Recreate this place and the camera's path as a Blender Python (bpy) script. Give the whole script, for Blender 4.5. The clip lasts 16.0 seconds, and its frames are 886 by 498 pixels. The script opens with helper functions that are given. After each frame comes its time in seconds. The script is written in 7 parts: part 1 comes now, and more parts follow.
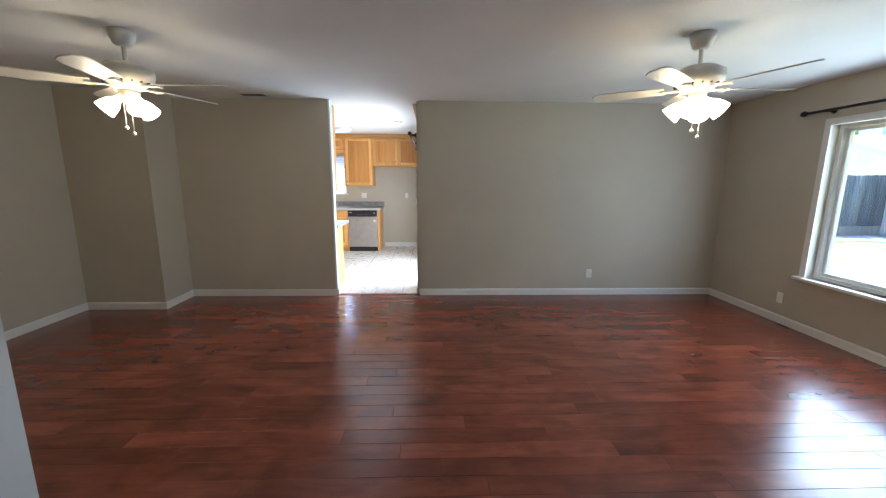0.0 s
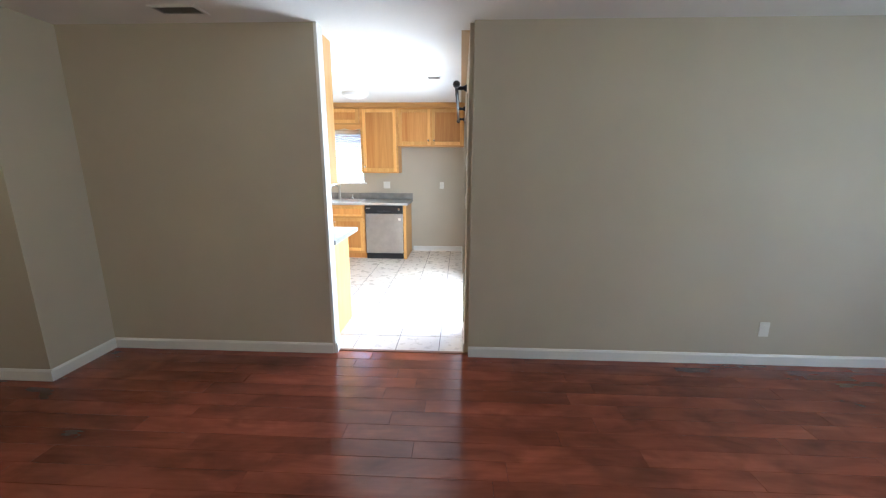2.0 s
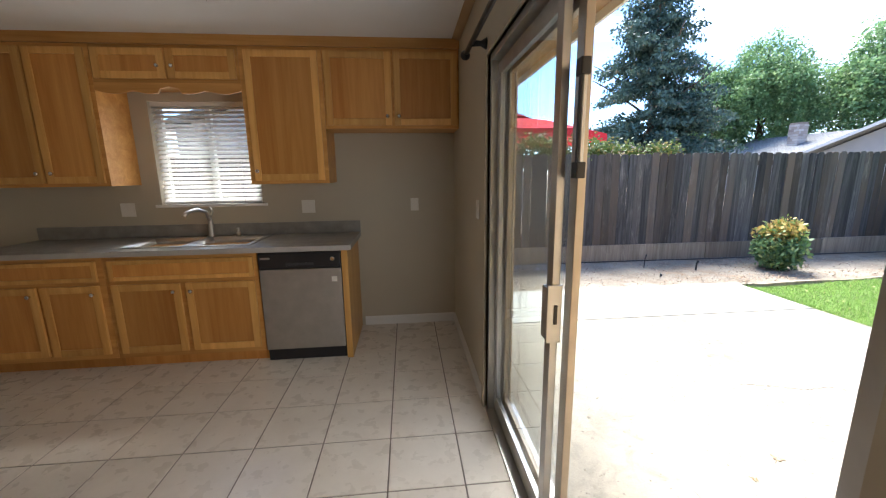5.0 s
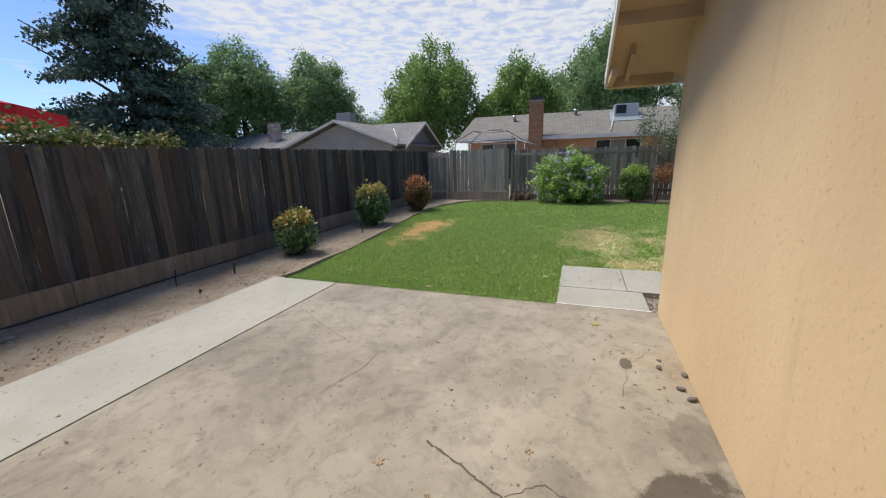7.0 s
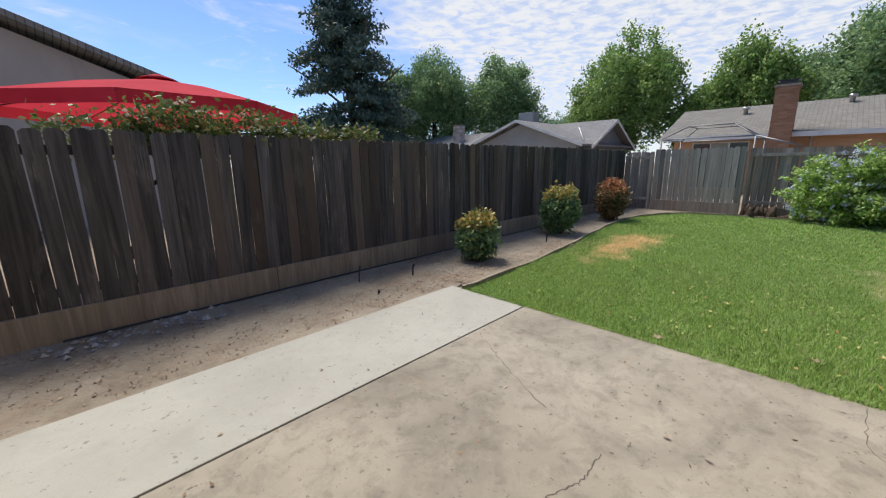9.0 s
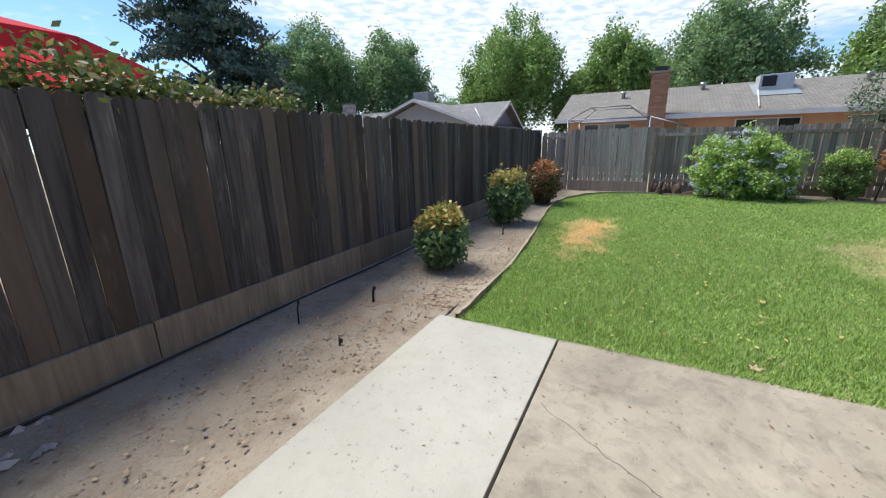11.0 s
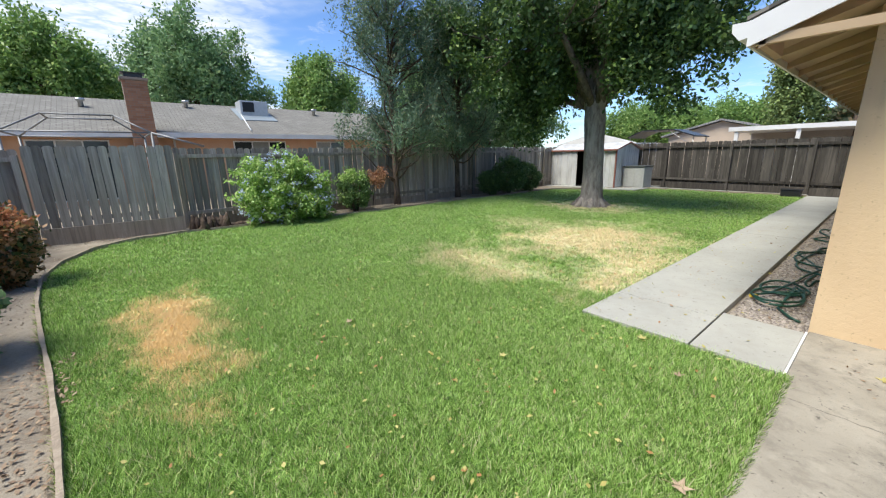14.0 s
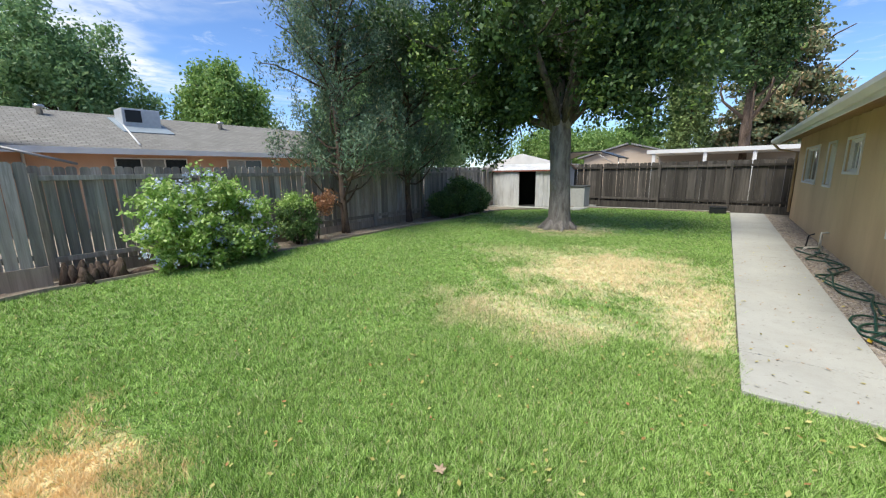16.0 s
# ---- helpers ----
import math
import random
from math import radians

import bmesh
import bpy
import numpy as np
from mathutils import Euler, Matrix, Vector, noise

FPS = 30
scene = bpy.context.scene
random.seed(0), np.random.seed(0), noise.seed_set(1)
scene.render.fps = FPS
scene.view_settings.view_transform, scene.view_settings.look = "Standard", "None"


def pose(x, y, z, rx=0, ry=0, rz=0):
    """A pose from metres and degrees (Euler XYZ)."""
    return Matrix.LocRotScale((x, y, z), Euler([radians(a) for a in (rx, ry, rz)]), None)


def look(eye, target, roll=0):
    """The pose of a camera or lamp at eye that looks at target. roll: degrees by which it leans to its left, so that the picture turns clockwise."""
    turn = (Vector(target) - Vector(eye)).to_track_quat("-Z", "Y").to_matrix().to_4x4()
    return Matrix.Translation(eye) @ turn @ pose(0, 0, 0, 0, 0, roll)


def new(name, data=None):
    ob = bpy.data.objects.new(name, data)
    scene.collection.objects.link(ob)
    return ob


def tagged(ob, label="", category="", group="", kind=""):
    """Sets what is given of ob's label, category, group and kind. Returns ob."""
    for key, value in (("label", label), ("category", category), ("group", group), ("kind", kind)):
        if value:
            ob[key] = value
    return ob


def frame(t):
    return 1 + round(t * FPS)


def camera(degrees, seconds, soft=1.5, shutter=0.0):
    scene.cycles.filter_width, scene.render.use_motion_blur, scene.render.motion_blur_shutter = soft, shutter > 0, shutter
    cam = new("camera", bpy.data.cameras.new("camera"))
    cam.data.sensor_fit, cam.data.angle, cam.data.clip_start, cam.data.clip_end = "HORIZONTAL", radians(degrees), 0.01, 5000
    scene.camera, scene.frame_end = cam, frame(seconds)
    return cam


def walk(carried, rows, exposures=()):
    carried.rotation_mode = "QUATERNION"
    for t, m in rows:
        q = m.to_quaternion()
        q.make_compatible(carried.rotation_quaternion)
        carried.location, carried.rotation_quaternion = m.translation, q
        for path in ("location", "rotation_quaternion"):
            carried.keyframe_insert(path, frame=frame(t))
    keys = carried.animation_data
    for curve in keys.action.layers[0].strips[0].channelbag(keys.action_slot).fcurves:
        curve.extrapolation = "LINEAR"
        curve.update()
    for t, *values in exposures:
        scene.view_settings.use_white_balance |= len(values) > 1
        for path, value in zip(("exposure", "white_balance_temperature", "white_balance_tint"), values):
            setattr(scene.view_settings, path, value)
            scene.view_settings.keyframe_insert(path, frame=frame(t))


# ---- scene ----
cam = camera(98.7, 16.0, 1.2)
PATH = [
    (0, (0.154, -4.847, 1.494), (0.215, -2.88, 1.138), 0.3),
    (0.5, (0.132, -4.325, 1.494), (0.196, -2.365, 1.1), 0.3),
    (1, (0.119, -3.836, 1.477), (0.184, -1.883, 1.05), 0.2),
    (1.5, (0.033, -3.322, 1.494), (0.074, -1.37, 1.061), 0.2),
    (2, (-0.08, -2.801, 1.502), (-0.167, -0.851, 1.068), 0.3),
    (2.5, (-0.192, -2.258, 1.495), (-0.359, -0.314, 1.059), 0.1),
    (3, (-0.344, -1.73, 1.463), (-0.57, 0.211, 1.04), -0.2),
    (3.2, (-0.383, -1.513, 1.494), (-0.614, 0.427, 1.063), -0.0),
    (5.3, (-0.473, 0.48, 1.414), (-0.049, 2.398, 1.038), -1.3),
    (5.5, (-0.466, 0.589, 1.438), (0.285, 2.4, 1.043), -1.2),
    (6, (-0.329, 0.712, 1.438), (1.122, 2.025, 1.025), -2.1),
    (6.5, (-0.164, 0.842, 1.464), (1.618, 1.626, 1.006), -2.1),
    (7, (-0.008, 0.962, 1.474), (1.821, 1.619, 1.003), -1.6),
    (7.5, (0.154, 1.068, 1.49), (1.925, 1.874, 1.026), -2.0),
    (8, (0.411, 1.235, 1.434), (2.01, 2.35, 0.989), -1.6),
    (8.5, (0.615, 1.505, 1.386), (2.002, 2.877, 0.947), -0.8),
    (10.8, (1.21, 3.366, 1.394), (2.819, 4.422, 0.85), -0.8),
    (11, (1.304, 3.491, 1.372), (3.007, 4.394, 0.837), -1.2),
    (11.5, (1.606, 3.851, 1.361), (3.467, 4.354, 0.829), -1.1),
    (12, (1.977, 4.138, 1.366), (3.904, 4.245, 0.841), -0.7),
    (12.5, (2.409, 4.25, 1.382), (4.316, 3.95, 0.856), -1.2),
    (13, (2.875, 4.369, 1.366), (4.698, 3.725, 0.854), -1.0),
    (13.5, (3.326, 4.456, 1.412), (4.986, 3.463, 0.904), -1.2),
    (14, (3.838, 4.476, 1.409), (5.322, 3.225, 0.927), -1.1),
    (14.5, (4.371, 4.455, 1.453), (5.737, 3.069, 0.991), -1.1),
    (15, (4.878, 4.436, 1.422), (6.157, 2.964, 0.98), -1.2),
    (15.5, (5.402, 4.401, 1.434), (6.634, 2.879, 1.025), -1.2),
    (16, (5.909, 4.422, 1.463), (7.072, 2.843, 1.068), -1.0),
]
EXPOSURES = [(0.0, 4.5, 5100, 4), (2.0, 4.6, 5150, 4), (3.2, 4.3, 5200, 4), (5.2, 2.2, 6300, 9), (5.6, 1.65, 6500, 10), (6.2, 0.85, 6500, 11), (6.6, 0.72, 6600, 11), (7.2, 0.5, 6800, 11), (8.5, 0.58, 6800, 11), (11.0, 1.0, 6600, 9), (12.0, 1.05, 6600, 9), (14.0, 0.98, 6500, 7), (16.0, 0.95, 6500, 7)]
walk(cam, [(t, look(eye, target, roll)) for t, eye, target, roll in PATH], EXPOSURES)

# ---- world and large lights ----
SUN_AZ, SUN_EL = 8.0, 60.0      # degrees east of +y, above the horizon
world = bpy.data.worlds.new("world")
scene.world = world
world.use_nodes = True


def world_nodes():
    nt = world.node_tree
    nt.nodes.clear()
    L = nt.links.new
    out = nt.nodes.new("ShaderNodeOutputWorld")
    bg = nt.nodes.new("ShaderNodeBackground")
    sky = nt.nodes.new("ShaderNodeTexSky")
    sky.sky_type, sky.sun_disc = "NISHITA", False
    sky.sun_elevation, sky.sun_rotation = radians(SUN_EL), radians(SUN_AZ)
    sky.air_density, sky.dust_density, sky.ozone_density = 0.9, 0.15, 2.2
    tc = nt.nodes.new("ShaderNodeTexCoord")
    sep = nt.nodes.new("ShaderNodeSeparateXYZ")
    L(tc.outputs["Generated"], sep.inputs[0])
    # clouds lie on a flat layer: x / z, y / z
    zc = nt.nodes.new("ShaderNodeMath"); zc.operation = "MAXIMUM"; zc.inputs[1].default_value = 0.06
    L(sep.outputs["Z"], zc.inputs[0])
    comb = nt.nodes.new("ShaderNodeCombineXYZ")
    for i, ax in enumerate("XY"):
        dv = nt.nodes.new("ShaderNodeMath"); dv.operation = "DIVIDE"
        L(sep.outputs[ax], dv.inputs[0]); L(zc.outputs[0], dv.inputs[1]); L(dv.outputs[0], comb.inputs[i])

    def tex(scale, detail, rough, dist=0.0):
        n = nt.nodes.new("ShaderNodeTexNoise")
        n.inputs["Scale"].default_value, n.inputs["Detail"].default_value = scale, detail
        n.inputs["Roughness"].default_value, n.inputs["Distortion"].default_value = rough, dist
        L(comb.outputs[0], n.inputs["Vector"])
        return n.outputs["Fac"]

    def ramp(sock, a, b):
        r = nt.nodes.new("ShaderNodeMapRange"); r.interpolation_type = "SMOOTHSTEP"
        r.inputs["From Min"].default_value, r.inputs["From Max"].default_value = a, b
        L(sock, r.inputs["Value"])
        return r.outputs[0]

    def op(kind, a, b):
        m = nt.nodes.new("ShaderNodeMath"); m.operation = kind
        for i, v in enumerate((a, b)):
            if isinstance(v, float):
                m.inputs[i].default_value = v
            else:
                L(v, m.inputs[i])
        return m.outputs[0]
    # the mottled sheet hangs in the east
    east = nt.nodes.new("ShaderNodeVectorMath"); east.operation = "DOT_PRODUCT"
    east.inputs[1].default_value = (0.82, 0.28, 0.5)
    L(tc.outputs["Generated"], east.inputs[0])
    bias = op("SUBTRACT", op("MULTIPLY", ramp(east.outputs["Value"], 0.72, 0.97), 0.30), 0.06)
    sheet = ramp(op("ADD", tex(0.32, 4.0, 0.55, 0.6), bias), 0.46, 0.64)
    ripples = ramp(tex(7.0, 3.0, 0.6, 0.4), 0.32, 0.62)
    wisps = op("MULTIPLY", ramp(tex(1.1, 6.0, 0.65, 1.6), 0.52, 0.78), 0.6)
    cloud = op("MAXIMUM", op("MULTIPLY", sheet, op("ADD", op("MULTIPLY", ripples, 0.5), 0.48)), wisps)
    mix = nt.nodes.new("ShaderNodeMix"); mix.data_type = "RGBA"
    deep = nt.nodes.new("ShaderNodeMix"); deep.data_type, deep.blend_type = "RGBA", "MULTIPLY"
    deep.inputs[0].default_value, deep.inputs[7].default_value = 1.0, (0.55, 0.65, 0.82, 1)
    L(sky.outputs[0], deep.inputs[6])
    L(cloud, mix.inputs[0]); L(deep.outputs[2], mix.inputs[6])
    mix.inputs[7].default_value = (3.9, 4.1, 4.4, 1)
    L(mix.outputs[2], bg.inputs[0])
    bg.inputs[1].default_value = 0.135
    L(bg.outputs[0], out.inputs[0])


world_nodes()
sun_data = bpy.data.lights.new("sun", "SUN")
sun_data.energy, sun_data.angle, sun_data.color = 3.2, radians(30), (1.0, 0.95, 0.87)
az, el = radians(SUN_AZ), radians(SUN_EL)
sun = new("sun", sun_data)
sun.matrix_world = look((math.sin(az) * math.cos(el) * 60, math.cos(az) * math.cos(el) * 60, math.sin(el) * 60), (0, 0, 0))


# ---- materials ----
class Mat:
    """Short hand for a node material round one Principled shader."""

    def __init__(self, name, rough=0.6, metal=0.0, spec=0.5):
        self.m = bpy.data.materials.new(name)
        self.m.use_nodes = True
        self.nt = self.m.node_tree
        self.b = self.nt.nodes["Principled BSDF"]
        self.b.inputs["Roughness"].default_value = rough
        self.b.inputs["Metallic"].default_value = metal
        self.b.inputs["Specular IOR Level"].default_value = spec
        self.h = None

    def node(self, kind):
        return self.nt.nodes.new(kind)

    def link(self, a, b):
        self.nt.links.new(a, b)

    def pos(self, scale=(1, 1, 1), rot=(0, 0, 0), object_space=False):
        if object_space:
            src = self.node("ShaderNodeTexCoord").outputs["Object"]
        else:
            src = self.node("ShaderNodeNewGeometry").outputs["Position"]
        mp = self.node("ShaderNodeMapping")
        mp.inputs["Scale"].default_value = scale
        mp.inputs["Rotation"].default_value = rot
        self.link(src, mp.inputs["Vector"])
        return mp.outputs[0]

    def noise(self, scale, detail=4, rough=0.55, stretch=(1, 1, 1), dist=0.0, shift=False, object_space=False):
        n = self.node("ShaderNodeTexNoise")
        n.inputs["Scale"].default_value, n.inputs["Detail"].default_value = scale, detail
        n.inputs["Roughness"].default_value, n.inputs["Distortion"].default_value = rough, dist
        v = self.pos(stretch, object_space=object_space)
        if shift:
            oi = self.node("ShaderNodeObjectInfo")
            mu = self.node("ShaderNodeMath"); mu.operation = "MULTIPLY"; mu.inputs[1].default_value = 37.0
            self.link(oi.outputs["Random"], mu.inputs[0])
            ad = self.node("ShaderNodeVectorMath"); ad.operation = "ADD"
            self.link(v, ad.inputs[0]); self.link(mu.outputs[0], ad.inputs[1])
            v = ad.outputs[0]
        self.link(v, n.inputs["Vector"])
        return n.outputs["Fac"]

    def span(self, sock, a, b, lo=0.0, hi=1.0):
        r = self.node("ShaderNodeMapRange")
        for k, v in (("From Min", a), ("From Max", b), ("To Min", lo), ("To Max", hi)):
            r.inputs[k].default_value = v
        self.link(sock, r.inputs["Value"])
        return r.outputs[0]

    def rgb(self, c):
        n = self.node("ShaderNodeRGB")
        n.outputs[0].default_value = (*c, 1)
        return n.outputs[0]

    def mix(self, fac, a, b, kind="MIX"):
        n = self.node("ShaderNodeMix"); n.data_type, n.blend_type = "RGBA", kind
        for i, v in ((0, fac), (6, a), (7, b)):
            if isinstance(v, (int, float)):
                n.inputs[i].default_value = v
            elif isinstance(v, tuple):
                n.inputs[i].default_value = (*v, 1)
            else:
                self.link(v, n.inputs[i])
        return n.outputs[2]

    def math(self, kind, a, b=0.0):
        n = self.node("ShaderNodeMath"); n.operation = kind
        for i, v in ((0, a), (1, b)):
            if isinstance(v, (int, float)):
                n.inputs[i].default_value = v
            else:
                self.link(v, n.inputs[i])
        return n.outputs[0]

    def color(self, sock):
        if isinstance(sock, tuple):
            self.b.inputs["Base Color"].default_value = (*sock, 1)
        else:
            self.link(sock, self.b.inputs["Base Color"])
        return self

    def bump(self, sock, strength=0.3, distance=0.01):
        n = self.node("ShaderNodeBump")
        n.inputs["Strength"].default_value, n.inputs["Distance"].default_value = strength, distance
        self.link(sock, n.inputs["Height"])
        if self.h:
            self.link(self.h, n.inputs["Normal"])
        self.h = n.outputs[0]
        self.link(self.h, self.b.inputs["Normal"])
        return self

    def rough(self, sock):
        self.link(sock, self.b.inputs["Roughness"])
        return self

    def rnd(self, island=False):
        if island:
            return self.node("ShaderNodeNewGeometry").outputs["Random Per Island"]
        return self.node("ShaderNodeObjectInfo").outputs["Random"]


def painted(name, c, rough=0.6, fine=60, vary=0.06, bump=0.15, spec=0.4):
    m = Mat(name, rough, 0, spec)
    big = m.noise(1.3, 3)
    dark = tuple(v * (1 - vary * 2) for v in c)
    m.color(m.mix(m.span(big, 0.3, 0.7), dark, c))
    m.bump(m.noise(fine, 3), bump, 0.004)
    return m.m


def plain(name, c, rough=0.4, metal=0.0, vary=0.08, spec=0.5):
    m = Mat(name, rough, metal, spec)
    m.color(m.mix(m.span(m.noise(9, 4), 0.3, 0.7), tuple(v * (1 - vary) for v in c), tuple(min(1, v * (1 + vary)) for v in c)))
    m.rough(m.span(m.noise(35, 3), 0.2, 0.8, max(0.02, rough - 0.06), rough + 0.08))
    return m.m


def wood(name, a, b, rough=0.4, along="x", grain=28, bump=0.1, spec=0.4):
    """Two tones of grain that runs along one axis; each piece differs."""
    st = {"x": (0.06, 1, 1), "y": (1, 0.06, 1), "z": (1, 1, 0.06)}[along]
    m = Mat(name, rough, 0, spec)
    g = m.noise(grain, 5, 0.6, st, 0.6, True)
    f = m.noise(grain * 5, 3, 0.6, st, 0.0, True)
    t = m.math("ADD", m.math("MULTIPLY", g, 0.75), m.math("MULTIPLY", f, 0.25))
    c = m.mix(m.span(t, 0.32, 0.66), a, b)
    r = m.span(m.rnd(), 0, 1, 0.82, 1.16)
    cc = m.node("ShaderNodeCombineXYZ")
    for i in range(3):
        m.link(r, cc.inputs[i])
    m.color(m.mix(1.0, c, cc.outputs[0], "MULTIPLY"))
    m.bump(t, bump, 0.003)
    return m.m


def m_floor():
    m = Mat("floor_plank_wood", 0.26, 0, 0.35)
    g = m.noise(4.5, 4, 0.55, (0.35, 1, 1), 0.7, True)
    f = m.noise(50, 4, 0.6, (0.05, 1, 1), 0.3, True)
    cloud = m.noise(5.5, 3, 0.5, (0.7, 1, 1), 0.4)
    c = m.mix(m.span(g, 0.28, 0.72), (0.135, 0.031, 0.016), (0.30, 0.078, 0.040))
    c = m.mix(m.span(cloud, 0.50, 0.80, 0, 0.55), c, (0.045, 0.014, 0.009))
    c = m.mix(m.span(f, 0.40, 0.75, 0, 0.22), c, (0.07, 0.018, 0.012))
    r = m.span(m.rnd(), 0, 1, 0.82, 1.15)
    cc = m.node("ShaderNodeCombineXYZ")
    for i in range(3):
        m.link(r, cc.inputs[i])
    m.color(m.mix(1.0, c, cc.outputs[0], "MULTIPLY"))
    m.b.inputs["Coat Weight"].default_value = 0.4
    m.b.inputs["Coat Roughness"].default_value = 0.16
    return m.m


def m_tile():
    m = Mat("glazed_floor_tile", 0.3, 0, 0.5)
    n = m.noise(5, 5, 0.6, shift=True)
    c = m.mix(m.span(n, 0.3, 0.7), (0.66, 0.59, 0.51), (0.74, 0.675, 0.59))
    c = m.mix(m.span(m.noise(30, 4), 0.5, 0.8, 0, 0.12), c, (0.50, 0.42, 0.34))
    m.color(c)
    m.rough(m.span(m.noise(12, 3), 0.3, 0.7, 0.22, 0.4))
    m.bump(m.noise(18, 3), 0.08, 0.004)
    return m.m


def m_stucco(name, a, b):
    m = Mat(name, 0.85, 0, 0.2)
    big = m.span(m.noise(0.9, 4, 0.6, (1, 1, 0.5)), 0.3, 0.7)
    c = m.mix(big, a, b)
    streak = m.span(m.noise(5, 4, 0.6, (1, 1, 0.12), 0.5), 0.56, 0.78, 0, 0.35)
    c = m.mix(streak, c, tuple(v * 0.62 for v in a))
    c = m.mix(m.span(m.noise(38, 4), 0.62, 0.74, 0, 0.5), c, tuple(v * 0.6 for v in a))
    m.color(c)
    m.bump(m.noise(26, 5, 0.6), 0.28, 0.010)
    m.bump(m.noise(160, 3, 0.6), 0.25, 0.003)
    return m.m


def m_concrete(name, a, b, stain, stains=0.5, wet=()):
    m = Mat(name, 0.85, 0, 0.25)
    c = m.mix(m.span(m.noise(1.1, 5, 0.6), 0.3, 0.7), a, b)
    s = m.span(m.noise(0.75, 6, 0.65, dist=0.8), 0.50, 0.72, 0, stains)
    c = m.mix(s, c, stain)
    rust = m.span(m.noise(0.55, 5, 0.7, dist=1.4), 0.58, 0.75, 0, stains * 0.7)
    c = m.mix(rust, c, (0.33, 0.22, 0.12))
    c = m.mix(m.span(m.noise(6.5, 6, 0.7, dist=0.5), 0.48, 0.72, 0, 0.65 * stains), c, tuple(v * 0.72 for v in stain))
    c = m.mix(m.span(m.noise(4.1, 6, 0.7), 0.56, 0.74, 0, 0.53 * stains), c, tuple(v * 1.18 for v in b))
    spots = m.span(m.noise(26, 3, 0.6), 0.64, 0.72, 0, 0.7)
    c = m.mix(spots, c, tuple(v * 0.5 for v in stain))
    c = m.mix(m.span(m.noise(180, 2), 0.55, 0.75, 0, 0.35), c, tuple(v * 0.65 for v in a))
    nz = m.noise(5.0, 5, 0.65)
    for cx, cy, rx, ry, k in wet:          # damp patches with a ragged edge
        v = m.node("ShaderNodeVectorMath"); v.operation = "SUBTRACT"; v.inputs[1].default_value = (cx, cy, 0)
        m.link(m.node("ShaderNodeNewGeometry").outputs["Position"], v.inputs[0])
        q = m.node("ShaderNodeVectorMath"); q.operation = "MULTIPLY"; q.inputs[1].default_value = (1 / rx, 1 / ry, 0)
        m.link(v.outputs[0], q.inputs[0])
        ln = m.node("ShaderNodeVectorMath"); ln.operation = "LENGTH"
        m.link(q.outputs[0], ln.inputs[0])
        d = m.math("ADD", ln.outputs["Value"], m.math("MULTIPLY", m.math("SUBTRACT", nz, 0.5), 1.6))
        c = m.mix(m.math("MULTIPLY", m.span(d, 0.86, 1.02, 1, 0), k), c, (0.075, 0.062, 0.048))
    m.color(c)
    m.bump(m.noise(60, 5, 0.65), 0.35, 0.006)
    m.bump(m.noise(260, 2), 0.25, 0.002)
    return m.m


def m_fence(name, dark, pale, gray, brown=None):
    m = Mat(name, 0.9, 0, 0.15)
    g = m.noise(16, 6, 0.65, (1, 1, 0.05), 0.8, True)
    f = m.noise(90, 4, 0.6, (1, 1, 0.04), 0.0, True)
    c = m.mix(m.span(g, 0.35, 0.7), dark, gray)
    if brown:                        # some boards have bleached to brown, most of all low down in the grain
        k = m.node("ShaderNodeMath"); k.operation = "FRACT"
        m.link(m.math("MULTIPLY", m.rnd(), 13.7), k.inputs[0])
        c = m.mix(m.math("MULTIPLY", m.span(k.outputs[0], 0.45, 0.75), m.span(m.noise(3.2, 4, 0.6, (1, 1, 0.3), 0.6, True), 0.38, 0.62, 0.35, 1.0)), c, brown)
    wear = m.math("MULTIPLY", m.span(m.noise(2.6, 5, 0.7, (1.6, 1.6, 0.45), 0.5, True), 0.55, 0.75), m.span(f, 0.4, 0.65))
    c = m.mix(m.math("MULTIPLY", wear, 0.7), c, pale)
    r = m.span(m.rnd(), 0, 1, 0.6, 1.32)
    cc = m.node("ShaderNodeCombineXYZ")
    for i in range(3):
        m.link(r, cc.inputs[i])
    m.color(m.mix(1.0, c, cc.outputs[0], "MULTIPLY"))
    m.bump(f, 0.5, 0.004)
    m.bump(g, 0.4, 0.006)
    return m.m


def m_dirt():
    m = Mat("bare_soil", 0.95, 0, 0.1)
    c = m.mix(m.span(m.noise(1.2, 5, 0.6), 0.3, 0.7), (0.225, 0.19, 0.145), (0.37, 0.325, 0.256))
    c = m.mix(m.span(m.noise(0.8, 5, 0.7, dist=1.0), 0.55, 0.75, 0, 0.6), c, (0.30, 0.17, 0.09))
    c = m.mix(m.span(m.noise(4.5, 6, 0.7), 0.5, 0.72, 0, 0.6), c, (0.155, 0.11, 0.08))
    c = m.mix(m.span(m.noise(45, 4, 0.7), 0.52, 0.72, 0, 0.7), c, (0.20, 0.145, 0.105))
    m.color(c)
    m.bump(m.noise(7, 6, 0.65), 0.5, 0.05)
    m.bump(m.noise(70, 5, 0.7), 0.6, 0.012)
    return m.m


